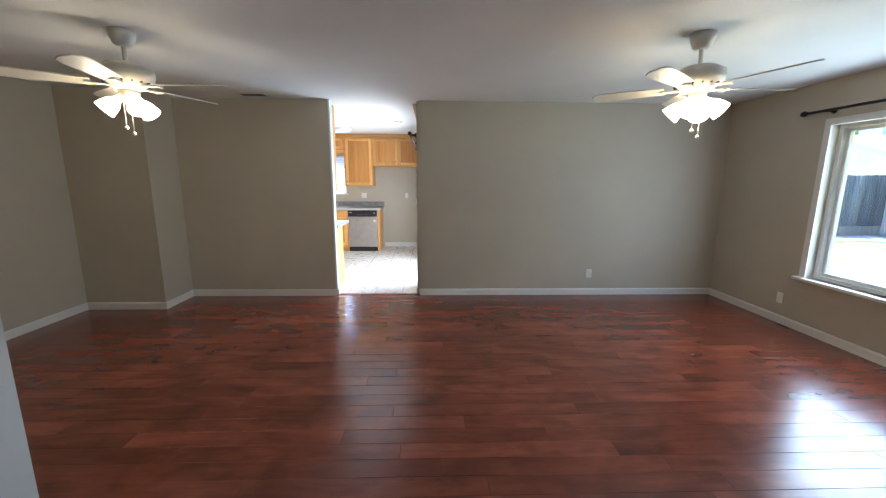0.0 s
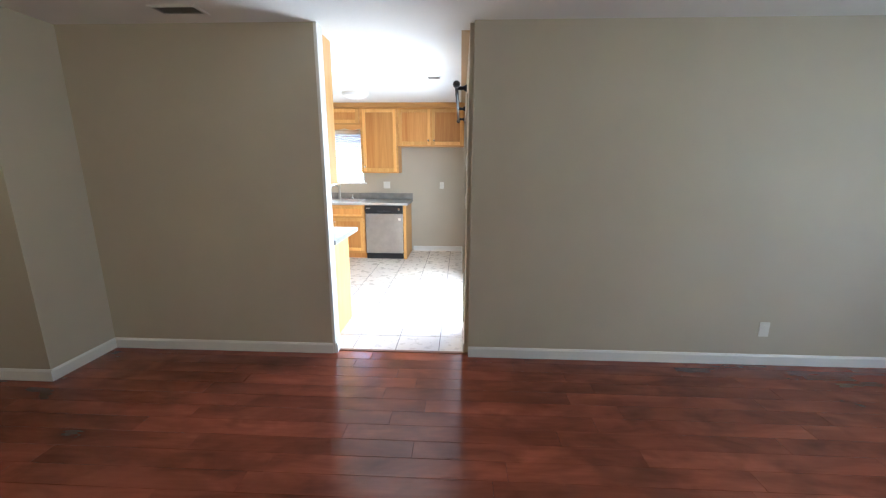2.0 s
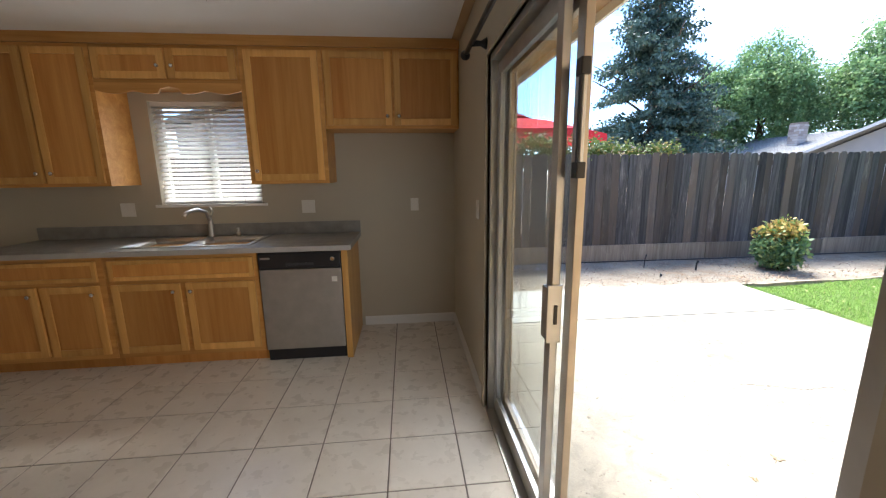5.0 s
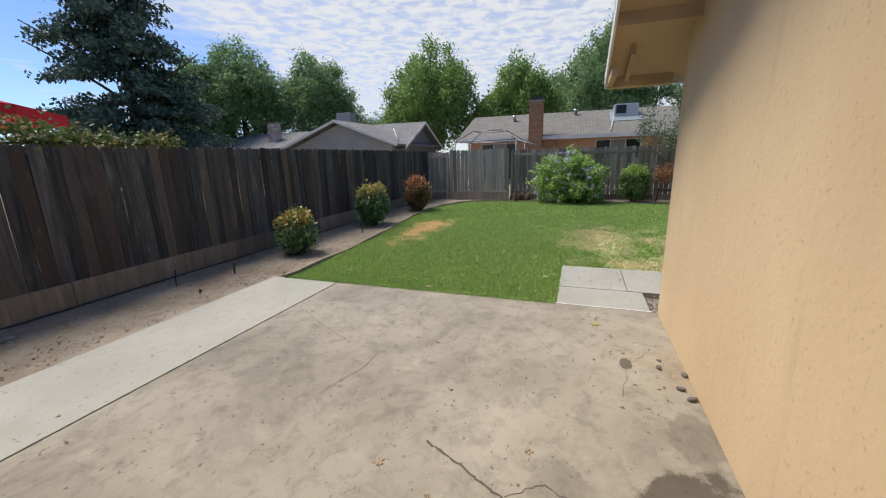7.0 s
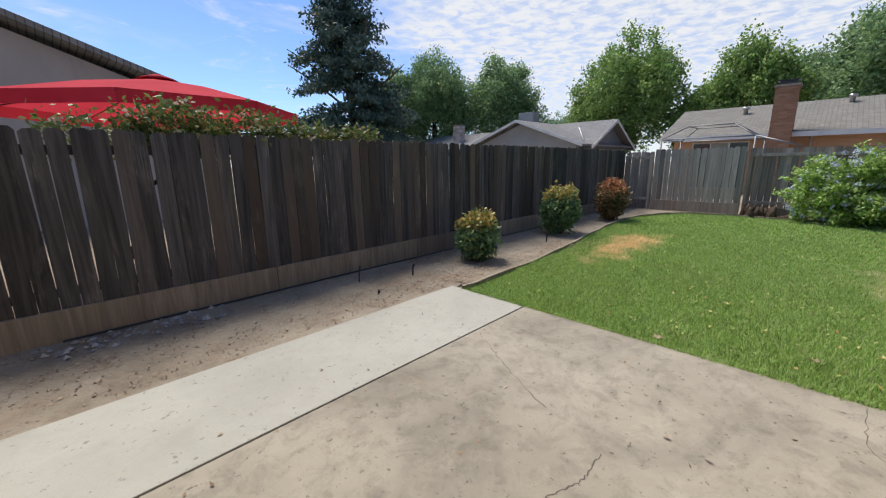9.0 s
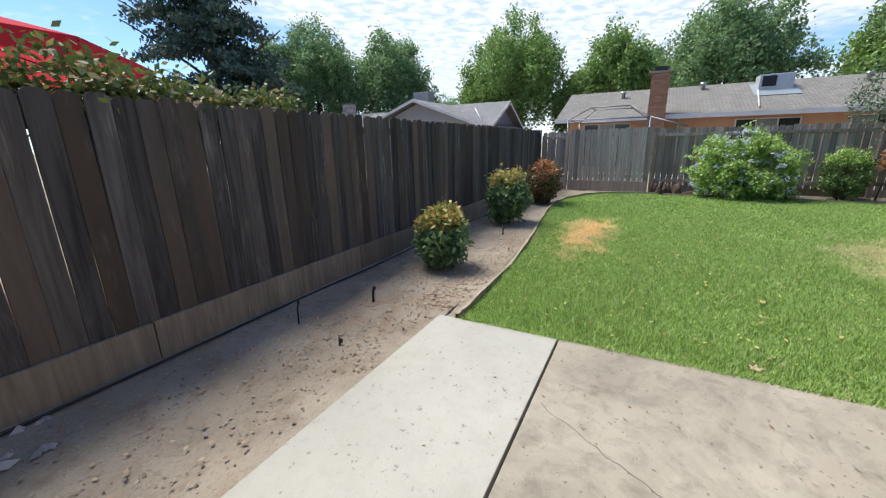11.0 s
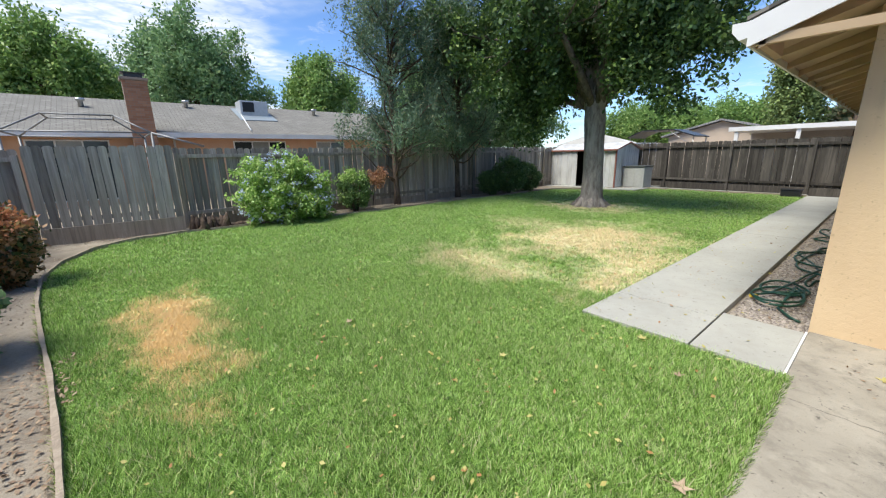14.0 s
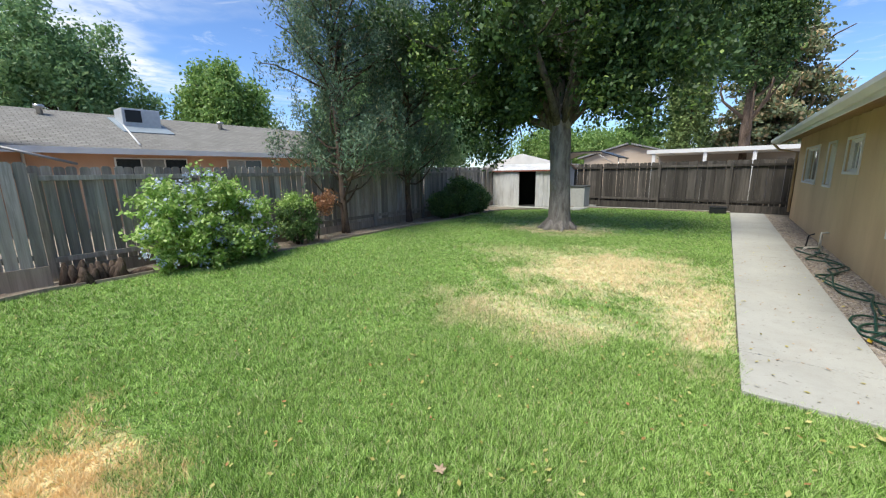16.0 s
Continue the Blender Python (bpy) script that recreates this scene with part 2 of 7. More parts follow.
def dry_mask(m):
    """How parched the lawn is at a place: worn ovals with a ragged edge."""
    p = m.node("ShaderNodeNewGeometry").outputs["Position"]
    nz = m.noise(2.2, 4, 0.65)
    total = None
    for cx, cy, rx, ry, k in ((8.05, 4.28, 1.35, 0.38, 1.0), (7.7, 0.5, 1.1, 0.7, 0.66), (7.3, -2.1, 1.5, 1.7, 0.85), (6.0, -0.7, 0.5, 1.3, 0.8), (8.6, -2.6, 1.5, 0.8, 0.45), (9.6, -6.2, 1.3, 1.1, 0.8)):
        v = m.node("ShaderNodeVectorMath"); v.operation = "SUBTRACT"; v.inputs[1].default_value = (cx, cy, 0)
        m.link(p, v.inputs[0])
        s = m.node("ShaderNodeVectorMath"); s.operation = "MULTIPLY"; s.inputs[1].default_value = (1 / rx, 1 / ry, 0)
        m.link(v.outputs[0], s.inputs[0])
        ln = m.node("ShaderNodeVectorMath"); ln.operation = "LENGTH"
        m.link(s.outputs[0], ln.inputs[0])
        d = m.math("ADD", ln.outputs["Value"], m.math("MULTIPLY", m.math("SUBTRACT", nz, 0.5), 3.0))
        one = m.math("MULTIPLY", m.span(d, 0.40, 1.35, 1, 0), k)
        total = one if total is None else m.math("MAXIMUM", total, one)
    return total


def m_grass(name, blade):
    m = Mat(name, 0.6, 0, 0.25)
    big = m.span(m.noise(0.7, 4, 0.6), 0.3, 0.7)
    c = m.mix(big, (0.175, 0.320, 0.050), (0.275, 0.460, 0.085))
    mid = m.span(m.noise(5, 4, 0.65), 0.4, 0.7, 0, 0.6)
    c = m.mix(mid, c, (0.330, 0.510, 0.120))
    if blade:
        r = m.rnd(True)
        tuft = m.noise(22, 3, 0.6)
        c = m.mix(m.span(tuft, 0.36, 0.52, 0.7, 0), c, (0.060, 0.135, 0.018))
        c = m.mix(m.span(tuft, 0.52, 0.68, 0, 0.5), c, (0.46, 0.64, 0.20))
        c = m.mix(m.span(r, 0.0, 0.40, 0.75, 0), c, (0.040, 0.090, 0.016))
        # pale blades at random, highlights painted into their colour
        c = m.mix(m.span(r, 0.40, 0.70, 0, 0.9), c, (0.520, 0.710, 0.235))
        c = m.mix(m.span(r, 0.925, 0.93), c, (0.60, 0.56, 0.34))
    else:
        # fine dark flecks paint the shadow between blades into the ground
        c = m.mix(m.span(m.noise(60, 3), 0.30, 0.62, 0, 0.8), c, (0.045, 0.07, 0.022))
    straw = m.mix(m.rnd(True) if blade else m.span(m.noise(50, 3), 0.4, 0.65), (0.90, 0.80, 0.54), (0.72, 0.58, 0.34))
    sp = m.node("ShaderNodeSeparateXYZ")
    m.link(m.node("ShaderNodeNewGeometry").outputs["Position"], sp.inputs[0])
    straw = m.mix(m.span(sp.outputs["Y"], 3.2, 3.7, 0, 0.7), straw, (0.84, 0.63, 0.31))     # the worst burnt strip near the fence
    dry = dry_mask(m)
    if blade:                        # single blades wither, so green stays among the straw
        k = m.node("ShaderNodeMath"); k.operation = "FRACT"
        m.link(m.math("MULTIPLY", r, 31.7), k.inputs[0])
        dry = m.span(m.math("SUBTRACT", m.math("MULTIPLY", dry, 1.08), k.outputs[0]), -0.04, 0.04)
    else:
        dry = m.math("MULTIPLY", dry, m.span(m.noise(14, 4, 0.7), 0.35, 0.6, 0.35, 1.0))
    c = m.mix(dry, c, straw)
    m.color(c)
    if not blade:
        m.bump(m.noise(40, 4, 0.7), 0.8, 0.03)
    else:
        leafy(m, 0.3)
    return m.m


def leafy(m, amount):
    tr = m.node("ShaderNodeBsdfTranslucent")
    for ln in list(m.nt.links):
        if ln.to_socket == m.b.inputs["Base Color"]:
            m.link(ln.from_socket, tr.inputs[0])
    mx = m.node("ShaderNodeMixShader")
    mx.inputs[0].default_value = amount
    out = m.nt.nodes["Material Output"]
    m.link(m.b.outputs[0], mx.inputs[1]); m.link(tr.outputs[0], mx.inputs[2]); m.link(mx.outputs[0], out.inputs[0])


def m_leaf(name, a, b, c3=None, share=0.1, rough=0.5, through_light=0.3):
    m = Mat(name, rough, 0, 0.35)
    r = m.rnd(True)
    c = m.mix(r, a, b)
    c = m.mix(m.span(m.noise(0.9, 3), 0.35, 0.7, 0, 0.55), c, tuple(v * 0.6 for v in a))
    if c3:
        k = m.node("ShaderNodeMath"); k.operation = "FRACT"
        m.link(m.math("MULTIPLY", r, 17.3), k.inputs[0])
        c = m.mix(m.span(k.outputs[0], 1 - share, 1 - share + 0.01), c, c3)
    m.color(c)
    leafy(m, through_light)
    return m.m


def m_bark(name, a, b, scale=9):
    m = Mat(name, 0.95, 0, 0.1)
    g = m.noise(scale, 6, 0.7, (1, 1, 0.22), 1.0)
    c = m.mix(m.span(g, 0.35, 0.68), a, b)
    c = m.mix(m.span(m.noise(1.8, 4), 0.5, 0.75, 0, 0.5), c, tuple(v * 1.3 for v in b))
    m.color(c)
    m.bump(g, 0.9, 0.03)
    m.bump(m.noise(60, 4, 0.7, (1, 1, 0.3)), 0.5, 0.006)
    return m.m


def m_shingle(name, a, b):
    m = Mat(name, 0.95, 0, 0.1)
    br = m.node("ShaderNodeTexBrick")
    br.inputs["Color1"].default_value, br.inputs["Color2"].default_value = (*a, 1), (*b, 1)
    br.inputs["Mortar"].default_value = (*[v * 0.45 for v in a], 1)
    br.inputs["Scale"].default_value = 1.0
    br.inputs["Mortar Size"].default_value = 0.012
    br.inputs["Brick Width"].default_value, br.inputs["Row Height"].default_value = 0.3, 0.14
    m.link(m.pos((1, 1, 1), (0, 0, radians(90))), br.inputs["Vector"])
    c = m.mix(m.span(m.noise(1.5, 5), 0.35, 0.7, 0, 0.4), br.outputs["Color"], tuple(v * 0.7 for v in a))
    m.color(c)
    m.bump(m.noise(60, 3), 0.4, 0.01)
    return m.m


def m_glass():
    m = Mat("window_glass", 0.0)
    m.b.inputs["Transmission Weight"].default_value = 1.0
    m.b.inputs["IOR"].default_value = 1.45
    m.color((0.96, 0.99, 0.98))
    return m.m


def m_lamp(name, c, power):
    m = Mat(name, 0.5)
    m.color((0.9, 0.88, 0.82))
    m.b.inputs["Emission Color"].default_value = (*c, 1)
    m.b.inputs["Emission Strength"].default_value = power
    return m.m


WALL = painted("taupe_wall_paint", (0.525, 0.475, 0.375), 0.62, 55, 0.04, 0.12)
CEIL = painted("white_ceiling_paint", (0.82, 0.81, 0.79), 0.8, 40, 0.03, 0.3)
TRIM = painted("white_trim_paint", (0.78, 0.77, 0.74), 0.45, 30, 0.03, 0.05)
FLOOR = m_floor()
GAP = plain("dark_joint", (0.06, 0.022, 0.016), 0.7)
TILE = m_tile()
GROUT = plain("tile_grout", (0.22, 0.18, 0.15), 0.9)
OAK = wood("honey_oak", (0.58, 0.29, 0.075), (0.76, 0.44, 0.14), 0.38, "z", 14)
OAK_X = wood("honey_oak_rail", (0.48, 0.22, 0.055), (0.68, 0.37, 0.115), 0.38, "x", 14)
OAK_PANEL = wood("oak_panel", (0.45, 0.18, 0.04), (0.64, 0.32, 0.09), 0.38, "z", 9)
COUNTER = plain("grey_laminate", (0.27, 0.26, 0.24), 0.35, 0, 0.2)
STEEL = plain("brushed_steel", (0.50, 0.49, 0.47), 0.33, 0.9)
DWSTEEL = plain("stainless_panel", (0.42, 0.41, 0.39), 0.38, 0.75)
CHROME = plain("chrome", (0.75, 0.75, 0.75), 0.12, 1.0)
BLACK = plain("black_plastic", (0.018, 0.018, 0.02), 0.35)
BLACKMETAL = plain("black_metal", (0.015, 0.014, 0.014), 0.4, 0.3)
WHITEPL = plain("white_plastic", (0.78, 0.76, 0.70), 0.35, 0, 0.03)
ALU = plain("satin_aluminium", (0.55, 0.55, 0.54), 0.35, 0.85)
ALUTAN = plain("bronze_aluminium", (0.52, 0.45, 0.36), 0.4, 0.5)
GLASS = m_glass()
BLIND = plain("white_blind_slat", (0.80, 0.79, 0.76), 0.45, 0, 0.03)
FANWHITE = plain("cream_enamel", (0.72, 0.69, 0.62), 0.4, 0, 0.04)
LAMPGLASS = m_lamp("lit_frosted_glass", (1.0, 0.70, 0.36), 0.8)
DOME = plain("frosted_dome", (0.80, 0.80, 0.80), 0.3, 0, 0.02)
STUCCO = m_stucco("tan_stucco", (0.57, 0.41, 0.245), (0.68, 0.515, 0.315))
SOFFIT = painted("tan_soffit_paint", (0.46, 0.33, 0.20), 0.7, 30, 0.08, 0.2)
FASCIA = painted("weathered_white_fascia", (0.72, 0.71, 0.69), 0.6, 25, 0.08, 0.2)
SHINGLE = m_shingle("grey_shingle", (0.20, 0.19, 0.17), (0.26, 0.245, 0.22))
CONC = m_concrete("weathered_concrete", (0.255, 0.228, 0.18), (0.37, 0.335, 0.27), (0.155, 0.14, 0.115), 0.85, ((1.62, 0.33, 0.34, 0.30, 0.85), (2.2, 0.26, 0.26, 0.13, 0.35), (2.96, 0.55, 0.09, 0.05, 0.8), (1.3, 1.0, 0.5, 0.22, 0.25)))
CONC2 = m_concrete("newer_concrete", (0.335, 0.33, 0.29), (0.405, 0.397, 0.352), (0.29, 0.275, 0.235), 0.28)
DIRT = m_dirt()
GRAVEL = plain("gravel_bed", (0.22, 0.19, 0.16), 0.95, 0, 0.4)
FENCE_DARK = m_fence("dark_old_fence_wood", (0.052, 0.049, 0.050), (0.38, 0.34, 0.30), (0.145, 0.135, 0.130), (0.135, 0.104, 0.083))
FENCE_GREY = m_fence("grey_old_fence_wood", (0.23, 0.20, 0.172), (0.62, 0.56, 0.49), (0.43, 0.385, 0.33))
FENCE_BROWN = m_fence("brown_old_fence_wood", (0.046, 0.042, 0.037), (0.22, 0.20, 0.17), (0.110, 0.098, 0.085))
KICK = m_fence("weathered_kickboard_wood", (0.19, 0.155, 0.12), (0.48, 0.41, 0.33), (0.32, 0.265, 0.205))
GRASS_G = m_grass("lawn_ground", False)
GRASS_B = m_grass("lawn_blade", True)
BARK = m_bark("grey_bark", (0.13, 0.11, 0.092), (0.36, 0.32, 0.275))
BARK2 = m_bark("brown_bark", (0.05, 0.035, 0.026), (0.17, 0.125, 0.095), 16)


# ---- mesh helpers ----
def bm_box(bm, x0, x1, y0, y1, z0, z1, bevel=0.0):
    v = [bm.verts.new((x, y, z)) for z in (z0, z1) for y in (y0, y1) for x in (x0, x1)]
    fs = [bm.faces.new([v[i] for i in q]) for q in ((0, 2, 3, 1), (4, 5, 7, 6), (0, 1, 5, 4), (2, 6, 7, 3), (0, 4, 6, 2), (1, 3, 7, 5))]
    if bevel:
        es = list({e for f in fs for e in f.edges})
        bmesh.ops.bevel(bm, geom=es, offset=bevel, segments=2, affect="EDGES", profile=0.6)
    return bm


def box(x0, x1, y0, y1, z0, z1, bevel=0.0):
    return bm_box(bmesh.new(), x0, x1, y0, y1, z0, z1, bevel)


def bm_tube(bm, pts, radii, n=8, cap=True):
    """A round bar through points, with a radius at each."""
    pts = [Vector(p) for p in pts]
    rings, side = [], None
    for i, p in enumerate(pts):
        d = (pts[min(i + 1, len(pts) - 1)] - pts[max(i - 1, 0)]).normalized()
        if side is None:
            side = d.cross((0, 0, 1)) if abs(d.z) < 0.9 else d.cross((1, 0, 0))
        side = (side - d * side.dot(d)).normalized()
        up = d.cross(side)
        r = radii[i] if isinstance(radii, (list, tuple)) else radii
        rings.append([bm.verts.new(p + (side * math.cos(a) + up * math.sin(a)) * r) for a in (2 * math.pi * k / n for k in range(n))])
    for a, b in zip(rings, rings[1:]):
        for k in range(n):
            bm.faces.new((a[k], a[(k + 1) % n], b[(k + 1) % n], b[k])).smooth = True
    if cap:
        bm.faces.new(rings[0][::-1])
        bm.faces.new(rings[-1])
    return bm


def tube(pts, radii, n=8, cap=True):
    return bm_tube(bmesh.new(), pts, radii, n, cap)


def bm_lathe(bm, profile, centre, n=20):
    """Turns (radius, height) pairs round the upright axis through centre."""
    cx, cy, cz = centre
    rings = [[bm.verts.new((cx + r * math.cos(2 * math.pi * k / n), cy + r * math.sin(2 * math.pi * k / n), cz + h)) for k in range(n)] for r, h in profile]
    for a, b in zip(rings, rings[1:]):
        for k in range(n):
            bm.faces.new((a[k], a[(k + 1) % n], b[(k + 1) % n], b[k])).smooth = True
    for ring, flip in ((rings[0], True), (rings[-1], False)):
        if (ring[0].co - ring[n // 2].co).length > 1e-4:
            bm.faces.new(ring[::-1] if flip else ring)
    return bm


def lathe(profile, centre=(0, 0, 0), n=20):
    return bm_lathe(bmesh.new(), profile, centre, n)


def prism(pts, d):
    """A flat outline pushed along d."""
    bm = bmesh.new()
    a = [bm.verts.new(p) for p in pts]
    b = [bm.verts.new(Vector(p) + Vector(d)) for p in pts]
    bm.faces.new(a[::-1]); bm.faces.new(b)
    for i in range(len(a)):
        j = (i + 1) % len(a)
        bm.faces.new((a[i], a[j], b[j], b[i]))
    return bm


def mesh_of(name, bm, material):
    bmesh.ops.recalc_face_normals(bm, faces=bm.faces)
    me = bpy.data.meshes.new(name)
    bm.to_mesh(me)
    bm.free()
    me.materials.append(material)
    return me


def world_of(ob):
    m = ob.matrix_parent_inverse @ ob.matrix_basis if ob.parent else ob.matrix_basis.copy()
    return world_of(ob.parent) @ m if ob.parent else m


def part(name, bm, material, parent=None, label=""):
    me = bm if isinstance(bm, bpy.types.Mesh) else mesh_of(name, bm, material)
    ob = new(name, me)
    if parent:
        ob.parent = parent
        # parts are made in world coordinates; keep them there
        ob.matrix_parent_inverse = world_of(parent).inverted()
    if label:
        ob["label"] = label
    return ob


def thing(name, at, label, category, group="", kind=""):
    e = new(name)
    e.empty_display_size = 0.1
    e.matrix_basis = Matrix.Translation(at)
    return tagged(e, label, category, group, kind)


def struct(name, bm, material, label="", category=""):
    return tagged(part(name, bm, material), label, category, kind="structure")


def quads_mesh(name, verts, k, material):
    """A mesh of separate faces with k corners each, from an array (n * k, 3)."""
    n = len(verts) // k
    me = bpy.data.meshes.new(name)
    me.vertices.add(n * k)
    me.vertices.foreach_set("co", np.ascontiguousarray(verts, dtype=np.float32).ravel())
    me.loops.add(n * k)
    me.loops.foreach_set("vertex_index", np.arange(n * k, dtype=np.int32))
    me.polygons.add(n)
    me.polygons.foreach_set("loop_start", np.arange(0, n * k, k, dtype=np.int32))
    me.polygons.foreach_set("loop_total", np.full(n, k, dtype=np.int32))
    me.update()
    me.validate()
    me.materials.append(material)
    return me


def leaves(name, centres, size, material, rng, droop=0.3, slim=0.55):
    """One folded-flat leaf at each centre, turned at random."""
    n = len(centres)
    a = rng.normal(size=(n, 3))
    a[:, 2] -= droop
    a /= np.linalg.norm(a, axis=1, keepdims=True)
    b = np.cross(a, rng.normal(size=(n, 3)))
    b /= np.linalg.norm(b, axis=1, keepdims=True)
    s = size * rng.uniform(0.6, 1.3, (n, 1))
    tip, left, right = a * s, b * s * slim * 0.5, -b * s * slim * 0.5
    v = np.stack([centres, centres + tip * 0.45 + left, centres + tip, centres + tip * 0.45 + right], 1)
    return quads_mesh(name, v.reshape(-1, 3), 4, material)


def clumps(rng, lobes, n, surface=0.6):
    """Clump centres in ellipsoids (x, y, z, rx, ry, rz), thicker towards the outside."""
    w = np.array([l[3] * l[4] * l[5] for l in lobes]) ** 0.8
    pick = rng.choice(len(lobes), n, p=w / w.sum())
    L = np.array(lobes)[pick]
    d = rng.normal(size=(n, 3))
    d /= np.linalg.norm(d, axis=1, keepdims=True)
    r = rng.uniform(surface ** 3, 1, (n, 1)) ** (1 / 3)
    return L[:, :3] + d * r * L[:, 3:]


def sprays(rng, centres, each, spread):
    c = np.repeat(centres, each, 0)
    return c + rng.normal(size=c.shape) * np.asarray(spread)


# ---- the house: shell ----
GZ = -0.13                 # patio and lawn
H = 2.44                   # ceiling
WX0, WX1 = -3.82, 3.90     # living room, inner faces
KX0 = -4.05                # kitchen, west inner face
KN = 3.80                  # kitchen, north inner face
EX, EY = 4.11, 0.14        # outer faces of the living room's corner
SY = -7.4                  # living room, south inner face
SD0, SD1, SDH = 0.55, 2.36, 2.02      # sliding door opening


def wall_with_holes(name, axis, at0, at1, u0, u1, z0, z1, holes, mat, label):
    """A wall across an axis, cut by holes (u0, u1, z0, z1)."""
    us = sorted({u0, u1, *(h[0] for h in holes), *(h[1] for h in holes)})
    zs = sorted({z0, z1, *(h[2] for h in holes), *(h[3] for h in holes)})
    bm = bmesh.new()
    for a, b in zip(us, us[1:]):
        for c, d in zip(zs, zs[1:]):
            if any(h[0] < (a + b) / 2 < h[1] and h[2] < (c + d) / 2 < h[3] for h in holes):
                continue
            if axis == "x":
                bm_box(bm, at0, at1, a, b, c, d)
            else:
                bm_box(bm, a, b, at0, at1, c, d)
    bmesh.ops.remove_doubles(bm, verts=bm.verts, dist=0.0005)
    # inner faces between neighbouring pieces
    bm.verts.index_update()
    seen = {}
    for f in bm.faces:
        seen.setdefault(tuple(sorted(v.index for v in f.verts)), []).append(f)
    bmesh.ops.delete(bm, geom=[f for fs in seen.values() if len(fs) > 1 for f in fs], context="FACES_ONLY")
    return struct(name, bm, mat, label, "wall")


WIN = (-3.0, -1.26, 0.55, 2.02)       # living room window: y0, y1, z0, z1
WINB = (-6.05, -5.05, 1.35, 1.93)
WINC = (-7.75, -7.05, 1.05, 1.93)
WIND = (-10.8, -8.85, 1.05, 1.93)
KWIN = (-2.58, -1.74, 1.19, 2.04)      # kitchen window: x0, x1, z0, z1
W_IN = 0.10                            # inner leaf thickness

# living room walls (painted leaf inside, stucco leaf outside)
wall_with_holes("wall_living_east", "x", WX1, WX1 + 0.1, SY, 0, 0, H, [WIN], WALL, "taupe painted living room wall with a window")
struct("wall_living_north", box(0, WX1 + 0.1, 0, 0.055, 0, H), WALL, "taupe painted living room wall with one outlet", "wall")
struct("wall_living_north_b", box(-2.93, -1.09, 0, 0.10, 0, H), WALL, "taupe painted wall beside the kitchen opening", "wall")
struct("wall_notch", box(-2.93 - 0.9, -2.93, -0.51, 0.10, 0, H), WALL, "taupe painted jutting wall corner", "wall")
struct("wall_living_west", box(WX0 - 0.12, WX0, SY, -0.51, 0, H), WALL, "taupe painted living room wall", "wall")
struct("wall_living_south", box(WX0, WX1, SY - 0.12, SY, 0, H), WALL, "taupe painted living room wall", "wall")
struct("wall_entry_stub", box(WX0, -0.86, -4.22, -4.0, 0, H), WALL, "taupe painted wall beside the entry", "wall")
struct("trim_entry", box(-0.86, -0.84, -4.24, -3.98, 0, H), TRIM, "white painted end trim of the entry wall", "trim")
struct("trim_opening", box(-1.094, -1.072, -0.004, 0.106, 0, H), TRIM, "white corner trim of the kitchen opening", "trim")

# kitchen walls
wall_with_holes("wall_kitchen_east", "x", -0.03, 0.055, 0.055, KN, 0, H, [(SD0, SD1, 0, SDH)], WALL, "taupe painted kitchen wall with a sliding door")
wall_with_holes("wall_kitchen_north", "y", KN, KN + 0.08, KX0, 0.055, 0, H, [KWIN], WALL, "taupe painted kitchen wall with a blind-covered window")
struct("wall_kitchen_west", box(KX0 - 0.1, KX0, 0.1, KN, 0, H), WALL, "taupe painted kitchen wall", "wall")
struct("wall_kitchen_south", box(KX0, -2.93 - 0.9, 0.0, 0.10, 0, H), WALL, "taupe painted kitchen wall", "wall")

# outer stucco leaf
wall_with_holes("wall_stucco_east", "x", WX1 + 0.1, EX, -12.2, EY, GZ - 0.15, 2.36, [WIN, WINB, WINC, WIND], STUCCO, "tan stucco house wall with four windows")
struct("wall_stucco_north", box(0.055, EX - 0.11, 0.055, EY, GZ - 0.15, 3.2), STUCCO, "tan stucco house wall with stains near the ground", "wall")
wall_with_holes("wall_stucco_kitchen", "x", 0.055, 0.14, EY, KN + 0.16, GZ - 0.15, 2.5, [(SD0, SD1, GZ, SDH)], STUCCO, "tan stucco wall around the sliding door")
wall_with_holes("wall_stucco_kitchen_north", "y", KN + 0.08, KN + 0.16, KX0, 0.055, GZ - 0.15, 2.5, [KWIN], STUCCO, "tan stucco wall at the kitchen window")
struct("wall_stucco_south", box(-4, EX, -12.3, -12.2, GZ - 0.1, 2.36), STUCCO, "tan stucco house wall", "wall")
struct("gable_stucco", prism([(EX - 0.11, 0.06, 2.36), (EX, 0.06, 2.36), (EX, 0.06, 2.38), (0.3, 0.06, 3.75), (0.3, 0.06, 2.5)], (0, 0.078, 0)), STUCCO, "tan stucco gable under the roof", "wall")

# ceilings
struct("ceiling_living", box(WX0 - 0.1, WX1 + 0.1, SY - 0.1, 0.055, H, H + 0.06), CEIL, "white textured living room ceiling", "ceiling")
struct("ceiling_kitchen", box(KX0 - 0.1, 0.055, 0.0551, KN + 0.08, H, H + 0.06), CEIL, "white kitchen ceiling", "ceiling")


# baseboards: a board with a sloped top edge
def baseboard(p, q, inward):
    p, q, n = Vector(p), Vector(q), Vector(inward)
    prof = [(0, 0), (0.013, 0), (0.013, 0.07), (0.005, 0.085), (0, 0.085)]
    bm = prism([p + n * a + Vector((0, 0, b)) for a, b in prof], q - p)
    return struct("baseboard", bm, TRIM, "white painted baseboard along the wall", "baseboard")


